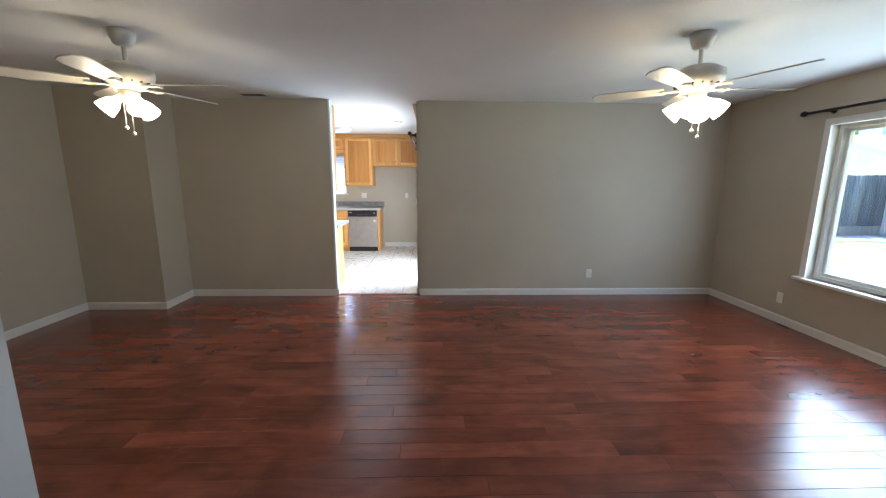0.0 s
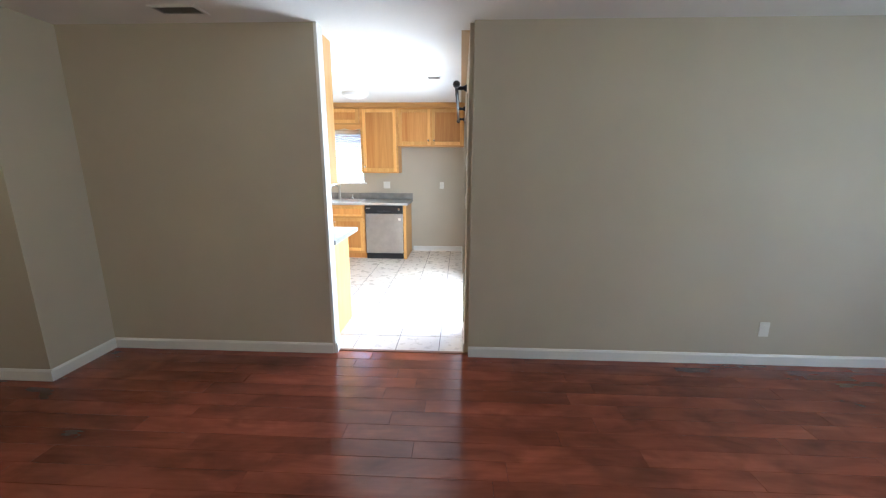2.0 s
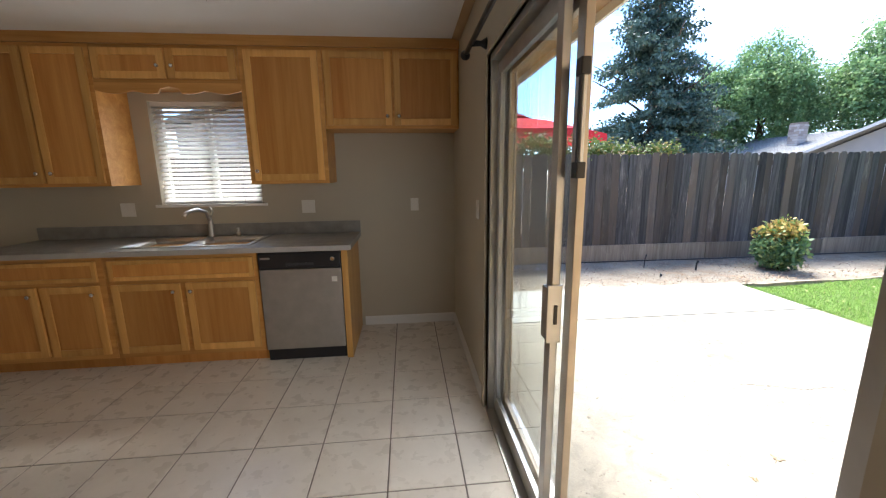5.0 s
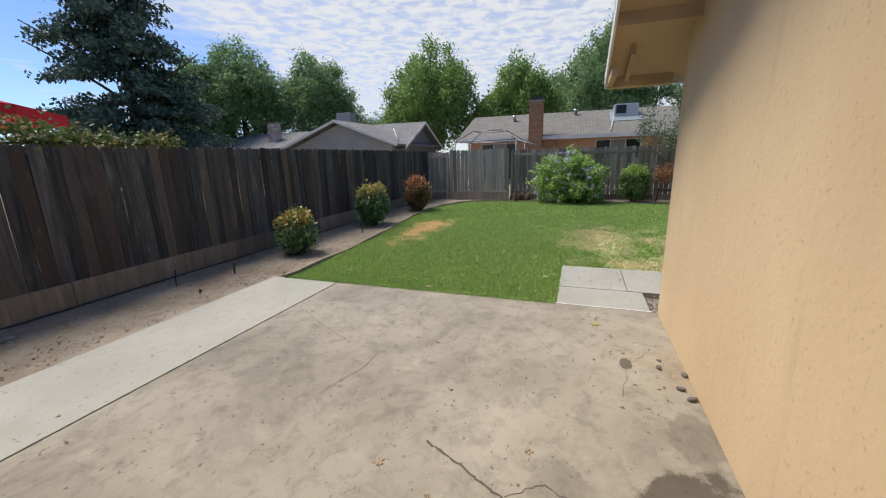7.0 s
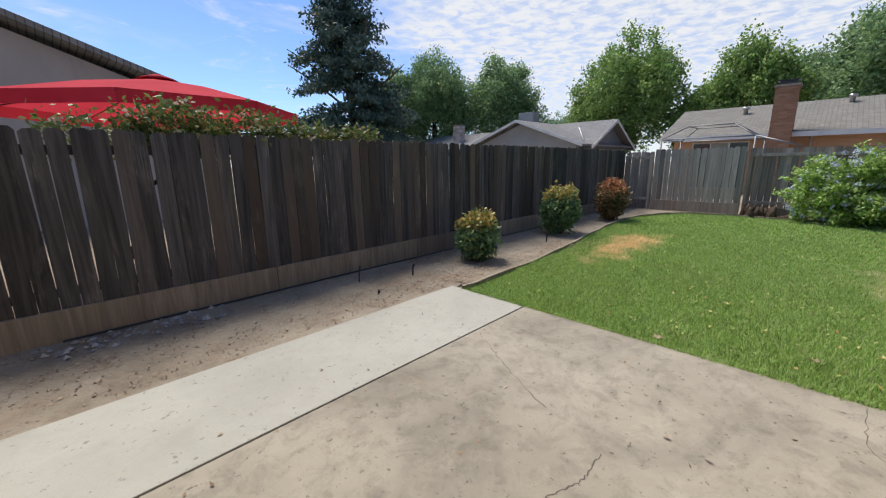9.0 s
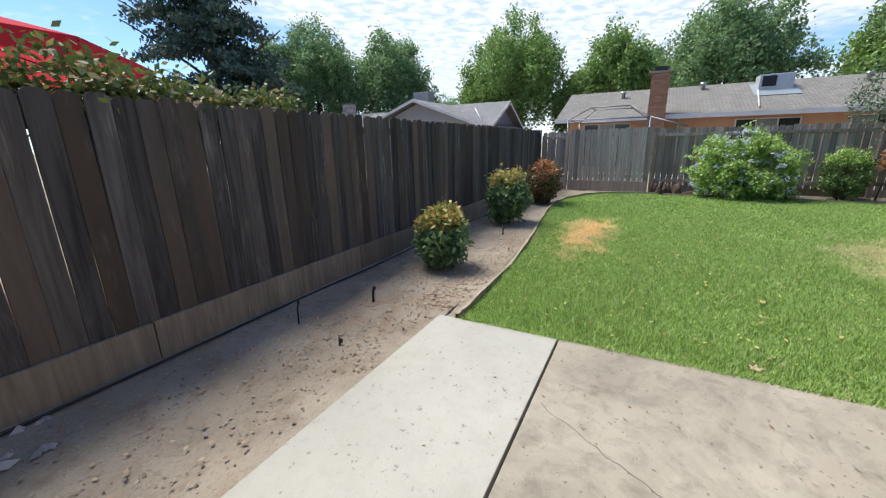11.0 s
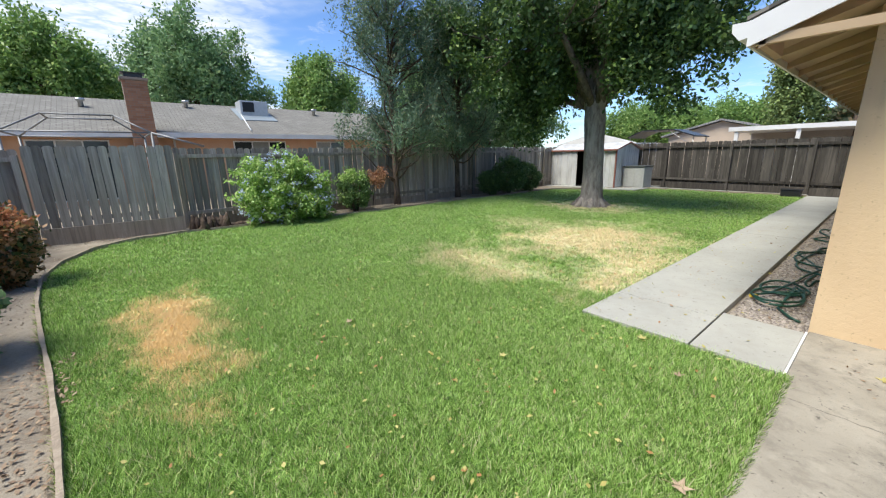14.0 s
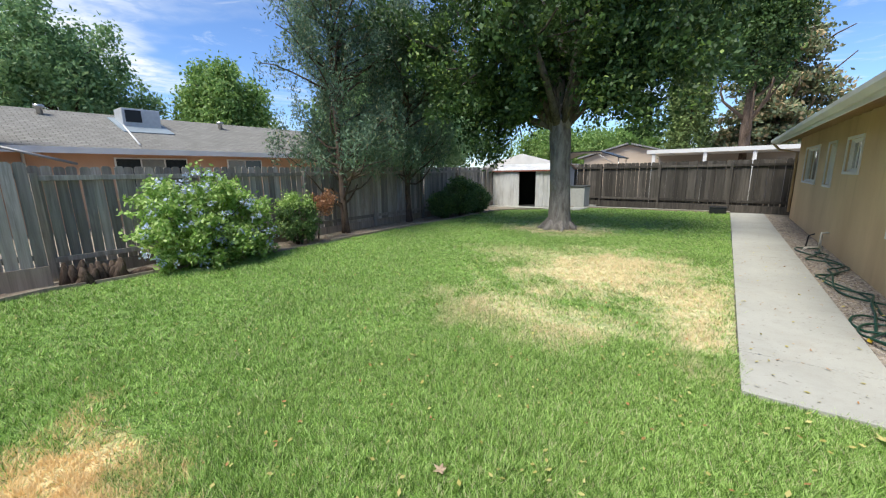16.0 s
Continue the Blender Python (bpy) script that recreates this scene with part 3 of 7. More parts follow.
baseboard((0, -0.0005, 0), (WX1, -0.0005, 0), (0, -1, 0))
baseboard((-2.93, -0.0005, 0), (-1.09, -0.0005, 0), (0, -1, 0))
baseboard((-2.93, -0.013, 0), (-2.93, -0.51, 0), (1, 0, 0))
baseboard((WX0, -0.51, 0), (-2.917, -0.51, 0), (0, -1, 0))
baseboard((WX0, -0.523, 0), (WX0, -4.0, 0), (1, 0, 0))
baseboard((WX1, -0.013, 0), (WX1, SY, 0), (-1, 0, 0))
baseboard((-0.03, 0.05, 0), (-0.03, SD0 - 0.06, 0), (-1, 0, 0))
baseboard((-0.03, SD1 + 0.06, 0), (-0.03, KN, 0), (-1, 0, 0))
baseboard((-0.9, KN, 0), (-0.043, KN, 0), (0, -1, 0))
baseboard((-1.07, 0.0, 0), (-1.07, 0.11, 0), (1, 0, 0))


# ---- living room ----
def window_unit(name, axis_x, y0, y1, z0, z1, label, inner):
    """A white sliding window in an east wall, casing, sill, two sashes, glass."""
    w = thing(name, (axis_x, (y0 + y1) / 2, z0), label, "window", kind="structure")
    fr = bmesh.new()
    d0, d1 = axis_x - 0.045, axis_x + 0.03
    for a, b, c, d in ((y0, y1, z0, z0 + 0.032), (y0, y1, z1 - 0.032, z1), (y0, y0 + 0.032, z0 + 0.032, z1 - 0.032), (y1 - 0.032, y1, z0 + 0.032, z1 - 0.032)):
        bm_box(fr, d0, d1, a, b, c, d)
    part("window_frame", fr, TRIM, w)
    ym = (y0 + y1) / 2
    for i, (a, b) in enumerate(((y0 + 0.032, ym + 0.02), (ym - 0.02, y1 - 0.032))):
        xx = axis_x - 0.02 + i * 0.028
        s = bmesh.new()
        for p, q, r, t in ((a, b, z0 + 0.032, z0 + 0.062), (a, b, z1 - 0.062, z1 - 0.032), (a, a + 0.03, z0 + 0.062, z1 - 0.062), (b - 0.03, b, z0 + 0.062, z1 - 0.062)):
            bm_box(s, xx - 0.012, xx + 0.012, p, q, r, t)
        sash = part("sash", s, TRIM, w)
        g = part("pane", box(xx - 0.002, xx + 0.002, a + 0.03, b - 0.03, z0 + 0.062, z1 - 0.062), GLASS, sash)
        g.visible_shadow = False
    if inner:
        c = bmesh.new()
        for p, q, r, t in ((y0 - 0.06, y0, z0, z1 + 0.06), (y1, y1 + 0.06, z0, z1 + 0.06), (y0, y1, z1, z1 + 0.06)):
            bm_box(c, WX1 - 0.016, WX1, p, q, r, t)
        part("casing", c, TRIM, w)
        part("window_sill", box(WX1 - 0.06, WX1 + 0.06, y0 - 0.09, y1 + 0.09, z0 - 0.03, z0, 0.006), TRIM, w)
    o = bmesh.new()
    for p, q, r, t in ((y0 - 0.05, y0, z0 - 0.05, z1 + 0.05), (y1, y1 + 0.05, z0 - 0.05, z1 + 0.05), (y0, y1, z1, z1 + 0.05), (y0, y1, z0 - 0.05, z0)):
        bm_box(o, EX, EX + 0.022, p, q, r, t)
    part("outer_trim", o, TRIM, w)
    return w


window_unit("window_1", 4.02, *WIN, "white framed two-pane sliding window with a sill", True)
for k, wn in enumerate((WINB, WINC, WIND)):
    window_unit("window_%d" % (k + 2), 4.05, *wn, "white framed sliding window in the stucco wall", False)


def rooms_behind(y0, y1):
    """Dim closed room behind the small windows."""
    bm = bmesh.new()
    bm_box(bm, 1.2, 1.25, y0, y1, 0, H)
    bm_box(bm, 1.25, 3.99, y0, y0 + 0.05, 0, H)
    bm_box(bm, 1.25, 3.99, y0, y1, -0.05, 0)
    bm_box(bm, 1.25, 3.99, y0, y1, H, H + 0.05)
    struct("wall_back_rooms", bm, WALL, "plain painted walls of the back rooms", "wall")


rooms_behind(-12.15, SY - 0.125)


def curtain_rod(name, p, q, brackets, normal, r=0.013, ball=0.028, label=""):
    p, q, n = Vector(p), Vector(q), Vector(normal)
    t = thing(name, p, label, "curtain rod")
    part("rod", tube([p, q], r, 10), BLACKMETAL, t)
    d = (q - p).normalized()
    for e, s in ((p, -1), (q, 1)):
        bm = bmesh.new()
        bm_tube(bm, [e, e + d * s * 0.02, e + d * s * 0.03, e + d * s * 0.05, e + d * s * 0.075, e + d * s * 0.085], [0.012, 0.014, 0.02, ball, 0.02, 0.004], 10)
        part("finial", bm, BLACKMETAL, t)
    for b in brackets:
        c = p + d * b
        bm = tube([c + n * 0.0, c - n * 0.05, c - n * 0.078], [0.016, 0.013, 0.03], 10)
        part("bracket", bm, BLACKMETAL, t)
    return t


curtain_rod("curtain_rod", (3.82, -1.09, 2.15), (3.82, -3.3, 2.15), (0.16, 1.11, 2.06), (-1, 0, 0), label="black metal curtain rod with ball finials above the window")


def plate(name, at, normal, kind, w=0.072, h=0.115, label="white plastic wall outlet"):
    """A wall plate with a duplex outlet, a rocker or two."""
    n = Vector(normal)
    t = thing(name, at, label, "wall plate", "wall plates")
    u = Vector((0, 0, 1)).cross(n)
    m = Matrix((( *u, 0), (0, 0, 1, 0), (*n, 0), (0, 0, 0, 1))).transposed()
    m = Matrix.Translation(at) @ m

    def put(nm, bm, mt):
        bm.transform(m)
        part(nm, bm, mt, t)
    put("cover", box(-w / 2, w / 2, -h / 2, h / 2, 0.0005, 0.007, 0.002), WHITEPL)
    cols = (0,) if w < 0.1 else (-w / 4, w / 4)
    for c in cols:
        if kind == "outlet":
            for dz in (-0.021, 0.021):
                put("socket", box(c - 0.016, c + 0.016, dz - 0.014, dz + 0.014, 0.007, 0.0095, 0.001), WHITEPL)
        else:
            put("switch", box(c - 0.016, c + 0.016, -0.033, 0.033, 0.007, 0.011, 0.002), WHITEPL)
    return t


plate("wall_outlet", (2.24, 0.0, 0.29), (0, -1, 0), "outlet")
plate("wall_outlet", (3.90, -1.03, 0.27), (-1, 0, 0), "outlet")
plate("light_switch", (-0.03, 0.22, 1.22), (-1, 0, 0), "switch", 0.115, label="white double light switch")
plate("thermostat", (-0.03, 0.16, 1.52), (-1, 0, 0), "switch", 0.08, 0.13, "small white wall control panel")
plate("wall_outlet", (-0.03, 0.26, 0.30), (-1, 0, 0), "outlet")
plate("light_switch", (-0.03, 2.62, 1.20), (-1, 0, 0), "switch", label="white light switch beside the sliding door")
plate("light_switch", (-1.35, KN, 1.15), (0, -1, 0), "outlet", 0.115, label="white double wall plate above the counter")
plate("wall_outlet", (-0.40, KN, 1.15), (0, -1, 0), "outlet")
plate("light_switch", (-2.86, KN, 1.15), (0, -1, 0), "switch", 0.115, label="white double wall plate above the counter")


VENTGREY = plain("dark_grey_vent_metal", (0.16, 0.15, 0.14), 0.6)


def ceiling_vent(x, y, w, d, label):
    t = thing("ceiling_vent", (x, y, H), label, "vent", "ceiling vents")
    fr = bmesh.new()
    for a, b, c, e in ((-w / 2, w / 2, -d / 2, -d / 2 + 0.02), (-w / 2, w / 2, d / 2 - 0.02, d / 2), (-w / 2, -w / 2 + 0.02, -d / 2 + 0.02, d / 2 - 0.02), (w / 2 - 0.02, w / 2, -d / 2 + 0.02, d / 2 - 0.02)):
        bm_box(fr, x + a, x + b, y + c, y + e, H - 0.008, H)
    part("frame", fr, TRIM, t)
    # black sheet on the closed ceiling, painting the dark of a duct
    part("backing", box(x - w / 2 + 0.02, x + w / 2 - 0.02, y - d / 2 + 0.02, y + d / 2 - 0.02, H - 0.001, H), BLACK, t)
    k = 6
    for i in range(k):
        yy = y - d / 2 + 0.02 + (d - 0.04) * (i + 0.5) / k
        bm = box(x - w / 2 + 0.02, x + w / 2 - 0.02, -0.007, 0.007, -0.0008, 0.0008)
        bm.transform(Matrix.Translation((0, yy, H - 0.007)) @ Matrix.Rotation(radians(16), 4, "X"))
        part("slat", bm, VENTGREY, t)
    return t


ceiling_vent(2.17, -0.35, 0.40, 0.17, "white metal ceiling vent with slats")
ceiling_vent(-1.86, -0.23, 0.30, 0.15, "small white ceiling vent with dark slats")
ceiling_vent(-0.39, 1.70, 0.17, 0.13, "small white kitchen ceiling vent")


def ceiling_fan(at, blade_turn, lamps, lamp_turn, label):
    x, y = at
    t = thing("ceiling_fan", (x, y, H), label, "ceiling fan", "ceiling fans")
    part("canopy", lathe([(0.03, -0.10), (0.055, -0.085), (0.072, -0.04), (0.075, 0)], (x, y, H)), FANWHITE, t)
    part("downrod", tube([(x, y, H - 0.2), (x, y, H - 0.09)], 0.013, 12), FANWHITE, t)
    part("motor", lathe([(0.05, -0.37), (0.095, -0.355), (0.10, -0.335), (0.145, -0.315), (0.155, -0.27), (0.15, -0.235), (0.10, -0.205), (0.03, -0.195)], (x, y, H), 28), FANWHITE, t)
    # solid dark bars paint the shadow inside the motor's slots
    slot = bpy.data.materials.get("slot_shadow") or plain("slot_shadow", (0.12, 0.10, 0.08), 0.8)
    for k in range(16):
        a = 2 * math.pi * k / 16
        b = box(-0.004, 0.004, 0.108, 0.138, -0.328, -0.320)
        b.transform(Matrix.Translation((x, y, H)) @ Matrix.Rotation(a, 4, "Z"))
        part("vent_slot", b, slot, t)
    for k in range(5):
        a = blade_turn + 2 * math.pi * k / 5
        m = Matrix.Translation((x, y, H - 0.345)) @ Matrix.Rotation(a, 4, "Z")
        arm = box(0.08, 0.22, -0.018, 0.018, -0.004, 0.004, 0.002)
        bm_tube(arm, [(0.20, -0.035, 0.0), (0.20, 0.035, 0.0)], 0.006, 6)
        arm.transform(m)
        part("blade_arm", arm, FANWHITE, t)
        pts = [(0.19, -0.05, 0), (0.55, -0.068, 0), (0.62, -0.06, 0), (0.65, -0.03, 0), (0.65, 0.03, 0), (0.62, 0.06, 0), (0.55, 0.068, 0), (0.19, 0.05, 0)]
        bl = prism(pts, (0, 0, 0.008))
        bl.transform(m @ Matrix.Translation((0, 0, 0.006)) @ Matrix.Rotation(radians(12), 4, "X"))
        part("blade", bl, FANWHITE, t)
    part("light_hub", lathe([(0.02, -0.455), (0.05, -0.445), (0.055, -0.40), (0.06, -0.37)], (x, y, H)), FANWHITE, t)
    for k in range(lamps):
        a = lamp_turn + 2 * math.pi * k / lamps
        m = Matrix.Translation((x, y, H - 0.41)) @ Matrix.Rotation(a, 4, "Z") @ Matrix.Translation((0.05, 0, 0)) @ Matrix.Rotation(radians(-48), 4, "Y")
        sh = lathe([(0.018, 0.0), (0.024, -0.03), (0.045, -0.06), (0.056, -0.10), (0.062, -0.135), (0.058, -0.135), (0.04, -0.06), (0.012, -0.01)], (0, 0, 0), 16)
        sh.transform(m)
        part("lamp_shade", sh, LAMPGLASS, t, "lit frosted glass tulip shade")
    for dx, ln in ((0.02, 0.20), (-0.025, 0.16)):
        ch = tube([(x + dx, y - 0.03, H - 0.45), (x + dx, y - 0.03, H - 0.45 - ln)], 0.0022, 5)
        bm_lathe(ch, [(0.001, -0.012), (0.011, -0.006), (0.011, 0.004), (0.002, 0.014)], (x + dx, y - 0.03, H - 0.45 - ln), 10)
        part("pull_chain", ch, FANWHITE, t)
    return t


FAN_L, FAN_R = (-1.86, -2.10), (1.92, -2.22)
ceiling_fan(FAN_L, radians(-3), 3, radians(80), "white five-blade ceiling fan with lit glass shades")
ceiling_fan(FAN_R, radians(1), 4, radians(45), "cream five-blade ceiling fan with lit glass shades")
for fx, fy in (FAN_L, FAN_R):
    ld = bpy.data.lights.new("fan_bulbs", "POINT")
    ld.energy, ld.color, ld.shadow_soft_size = 0.3, (1.0, 0.78, 0.52), 0.09
    lo = new("fan_bulbs", ld)
    lo.location = (fx, fy, H - 0.60)


# ---- kitchen ----
def cab_door(parent, x0, x1, z0, z1, y, knob=None, drawer=False, face=-1):
    """A framed door facing -y (face -1) with a sunken panel."""
    f = 0.05 if not drawer else 0.03
    ya, yb = sorted((y, y + face * 0.02))
    yp = sorted((y, y + face * 0.011))
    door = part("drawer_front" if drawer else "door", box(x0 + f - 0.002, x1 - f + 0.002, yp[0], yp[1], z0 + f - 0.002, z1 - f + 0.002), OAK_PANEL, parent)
    for a, b in ((x0, x0 + f), (x1 - f, x1)):
        part("stile", box(a, b, ya, yb, z0, z1, 0.003), OAK, door)
    for c, e in ((z0, z0 + f), (z1 - f, z1)):
        part("rail", box(x0 + f, x1 - f, ya + 0.0005, yb - 0.0005, c, e, 0.003), OAK, door)
    if knob:
        kx, kz = knob
        k = lathe([(0.006, 0), (0.006, 0.012), (0.014, 0.018), (0.015, 0.024), (0.008, 0.029)], (0, 0, 0), 12)
        k.transform(Matrix.Translation((kx, y + face * 0.02, kz)) @ Matrix.Rotation(radians(90), 4, "X"))
        part("knob", k, CHROME, door, "brushed metal knob")
    return door


UF = 3.46        # front of upper cabinets


def upper(x0, x1, z0, z1, doors, label, scallop=False):
    c = thing("upper_cabinet", ((x0 + x1) / 2, UF, z0), label, "cabinet", "kitchen upper cabinets")
    part("body", box(x0 + 0.001, x1 - 0.001, UF, KN, z0, z1), OAK_X, c)
    for d in doors:
        cab_door(c, *d[:4], UF - 0.001, d[4])
    return c


upper(-1.69, -1.085, 1.36, 2.37, [(-1.65, -1.115, 1.385, 2.345, (-1.62, 1.46))], "honey oak upper cabinet with one tall door")
upper(-1.085, -0.032, 1.78, 2.37, [(-1.07, -0.565, 1.805, 2.345, (-0.60, 1.87)), (-0.545, -0.05, 1.805, 2.345, (-0.51, 1.87))], "honey oak cabinet with two doors above the empty fridge space")
upper(-2.72, -1.69, 2.11, 2.37, [(-2.70, -2.21, 2.135, 2.345, (-2.25, 2.22)), (-2.19, -1.71, 2.135, 2.345, (-2.15, 2.22))], "low honey oak cabinet over the window")
upper(-3.6, -2.72, 1.36, 2.37, [(-3.58, -3.17, 1.385, 2.345, (-3.2, 1.46)), (-3.15, -2.75, 1.385, 2.345, (-3.1, 1.46))], "honey oak upper cabinet with two doors")
struct("trim_cabinet_top", box(-3.6, -0.032, UF - 0.03, KN, 2.37, H), OAK_X, "oak moulding between cabinets and ceiling", "trim")


def valance():
    pts = [(-2.72, UF, 2.11), (-1.69, UF, 2.11)]
    low = []
    n = 48
    for i in range(n + 1):
        u = i / n
        low.append((-1.69 - 1.03 * u, UF, 2.055 - 0.022 * abs(math.sin(u * math.pi * 4)) + 0.03 * (abs(u - 0.5) < 0.08)))
    bm = prism(pts + low, (0, 0.018, 0))
    t = part("window_valance", bm, OAK_X)
    tagged(t, "scalloped oak valance above the kitchen window", "valance")


valance()


def kitchen_window():
    x0, x1, z0, z1 = KWIN
    w = thing("window_5", ((x0 + x1) / 2, KN, z0), "kitchen window behind a white blind", "window", kind="structure")
    f = bmesh.new()
    for a, b, c, d in ((x0, x1, z0, z0 + 0.04), (x0, x1, z1 - 0.04, z1), (x0, x0 + 0.04, z0 + 0.04, z1 - 0.04), (x1 - 0.04, x1, z0 + 0.04, z1 - 0.04), ((x0 + x1) / 2 - 0.02, (x0 + x1) / 2 + 0.02, z0 + 0.04, z1 - 0.04)):
        bm_box(f, a, b, KN + 0.09, KN + 0.14, c, d)
    part("window_frame", f, TRIM, w)
    g = part("pane", box(x0 + 0.04, x1 - 0.04, KN + 0.11, KN + 0.114, z0 + 0.04, z1 - 0.04), GLASS, w)
    g.visible_shadow = False
    part("window_sill", box(x0 - 0.04, x1 + 0.04, KN - 0.03, KN + 0.08, z0 - 0.025, z0, 0.004), TRIM, w)
    b = thing("window_blind", ((x0 + x1) / 2, KN + 0.03, z1), "white horizontal slat blind, closed halfway, in the kitchen window", "blind")
    part("headrail", box(x0 + 0.01, x1 - 0.01, KN + 0.015, KN + 0.055, z1 - 0.035, z1), BLIND, b)
    n = 22
    sl = box(-(x1 - x0) / 2 + 0.012, (x1 - x0) / 2 - 0.012, -0.022, 0.022, -0.0012, 0.0012)
    me = mesh_of("slat", sl, BLIND)
    for i in range(n):
        s = part("slat", me, None, b)
        s.matrix_basis = pose((x0 + x1) / 2, KN + 0.035, z0 + 0.035 + i * (z1 - z0 - 0.08) / (n - 1), 38, 0, 0)
    part("bottom_rail", box(x0 + 0.012, x1 - 0.012, KN + 0.02, KN + 0.05, z0 + 0.002, z0 + 0.02, 0.003), BLIND, b)
    for xx in (x0 + 0.15, x1 - 0.15):
        part("ladder_cord", tube([(xx, KN + 0.012, z0 + 0.01), (xx, KN + 0.012, z1 - 0.03)], 0.0015, 4), BLIND, b)


kitchen_window()
CF = 3.15       # front of base cabinets


def base_cabinet(x0, x1, doors, drawers, label):
    c = thing("base_cabinet", ((x0 + x1) / 2, CF, 0), label, "cabinet", "kitchen base cabinets")
    part("body", box(x0 + 0.001, x1 - 0.001, CF, KN, 0.09, 0.87), OAK_X, c)
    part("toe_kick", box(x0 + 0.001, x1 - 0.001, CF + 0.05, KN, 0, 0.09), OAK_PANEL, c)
    for d in doors:
        cab_door(c, d[0], d[1], 0.13, 0.66, CF - 0.001, d[2])
    for d in drawers:
        cab_door(c, d[0], d[1], 0.69, 0.84, CF - 0.001, None, True)
    return c


base_cabinet(-2.66, -1.59, [(-2.62, -2.15, (-2.19, 0.60)), (-2.11, -1.62, (-2.07, 0.60))], [(-2.62, -1.62)], "honey oak sink cabinet with two doors and a false drawer")
base_cabinet(-3.55, -2.66, [(-3.51, -3.12, (-3.16, 0.6)), (-3.09, -2.70, (-2.74, 0.60))], [(-3.51, -2.70)], "honey oak base cabinet with two doors and a drawer")
struct("panel_dishwasher_end", box(-0.975, -0.93, CF - 0.02, KN, 0, 0.87), OAK, "oak end panel beside the dishwasher", "panel")


def dishwasher():
    x0, x1, f = -1.583, -0.98, CF - 0.02
    d = thing("dishwasher", ((x0 + x1) / 2, f, 0), "stainless dishwasher with a black control strip under the counter", "dishwasher")
    part("tub", box(x0, x1, f + 0.03, KN - 0.02, 0.09, 0.865), BLACK, d)
    part("door_panel", box(x0 + 0.004, x1 - 0.004, f, f + 0.03, 0.10, 0.735, 0.004), DWSTEEL, d, "stainless door panel")
    part("control_strip", box(x0 + 0.004, x1 - 0.004, f - 0.004, f + 0.03, 0.74, 0.862, 0.005), BLACK, d, "black control strip")
    part("handle_recess", box(x0 + 0.2, x1 - 0.2, f - 0.008, f - 0.004, 0.765, 0.785, 0.001), plain("dark_grey_plastic", (0.05, 0.05, 0.055), 0.3), d)
    k = lathe([(0.018, 0), (0.018, 0.012), (0.012, 0.016)], (0, 0, 0), 16)
    k.transform(Matrix.Translation((x1 - 0.06, f - 0.004, 0.81)) @ Matrix.Rotation(radians(90), 4, "X"))
    part("dial", k, CHROME, d)
    part("sticker", box(x1 - 0.075, x1 - 0.035, f - 0.001, f, 0.63, 0.67), WHITEPL, d, "small white sticker")
    part("kick_plate", box(x0 + 0.004, x1 - 0.004, f + 0.03, f + 0.05, 0.0, 0.09), BLACK, d)
    part("indicator", box(x0 + 0.02, x0 + 0.09, f - 0.006, f - 0.004, 0.815, 0.83), STEEL, d)


dishwasher()


def counter():
    bm = bmesh.new()
    y0 = CF - 0.04
    # slab with a cut for the sink
    for a, b, c, d in ((-3.6, -2.62, y0, KN), (-1.68, -0.90, y0, KN), (-2.62, -1.68, y0, 3.24), (-2.62, -1.68, 3.68, KN)):
        bm_box(bm, a, b, c, d, 0.872, 0.91)
    bmesh.ops.remove_doubles(bm, verts=bm.verts, dist=0.0005)
    t = part("kitchen_counter", bm, COUNTER)
    tagged(t, "grey laminate counter with a backsplash around the sink", "counter")
    part("backsplash", box(-3.6, -0.90, KN - 0.02, KN - 0.001, 0.911, 1.015, 0.003), COUNTER, t)
    part("front_edge", box(-3.6, -0.898, y0 - 0.003, y0, 0.872, 0.909), plain("pale_counter_edge", (0.42, 0.40, 0.37), 0.4), t)


counter()


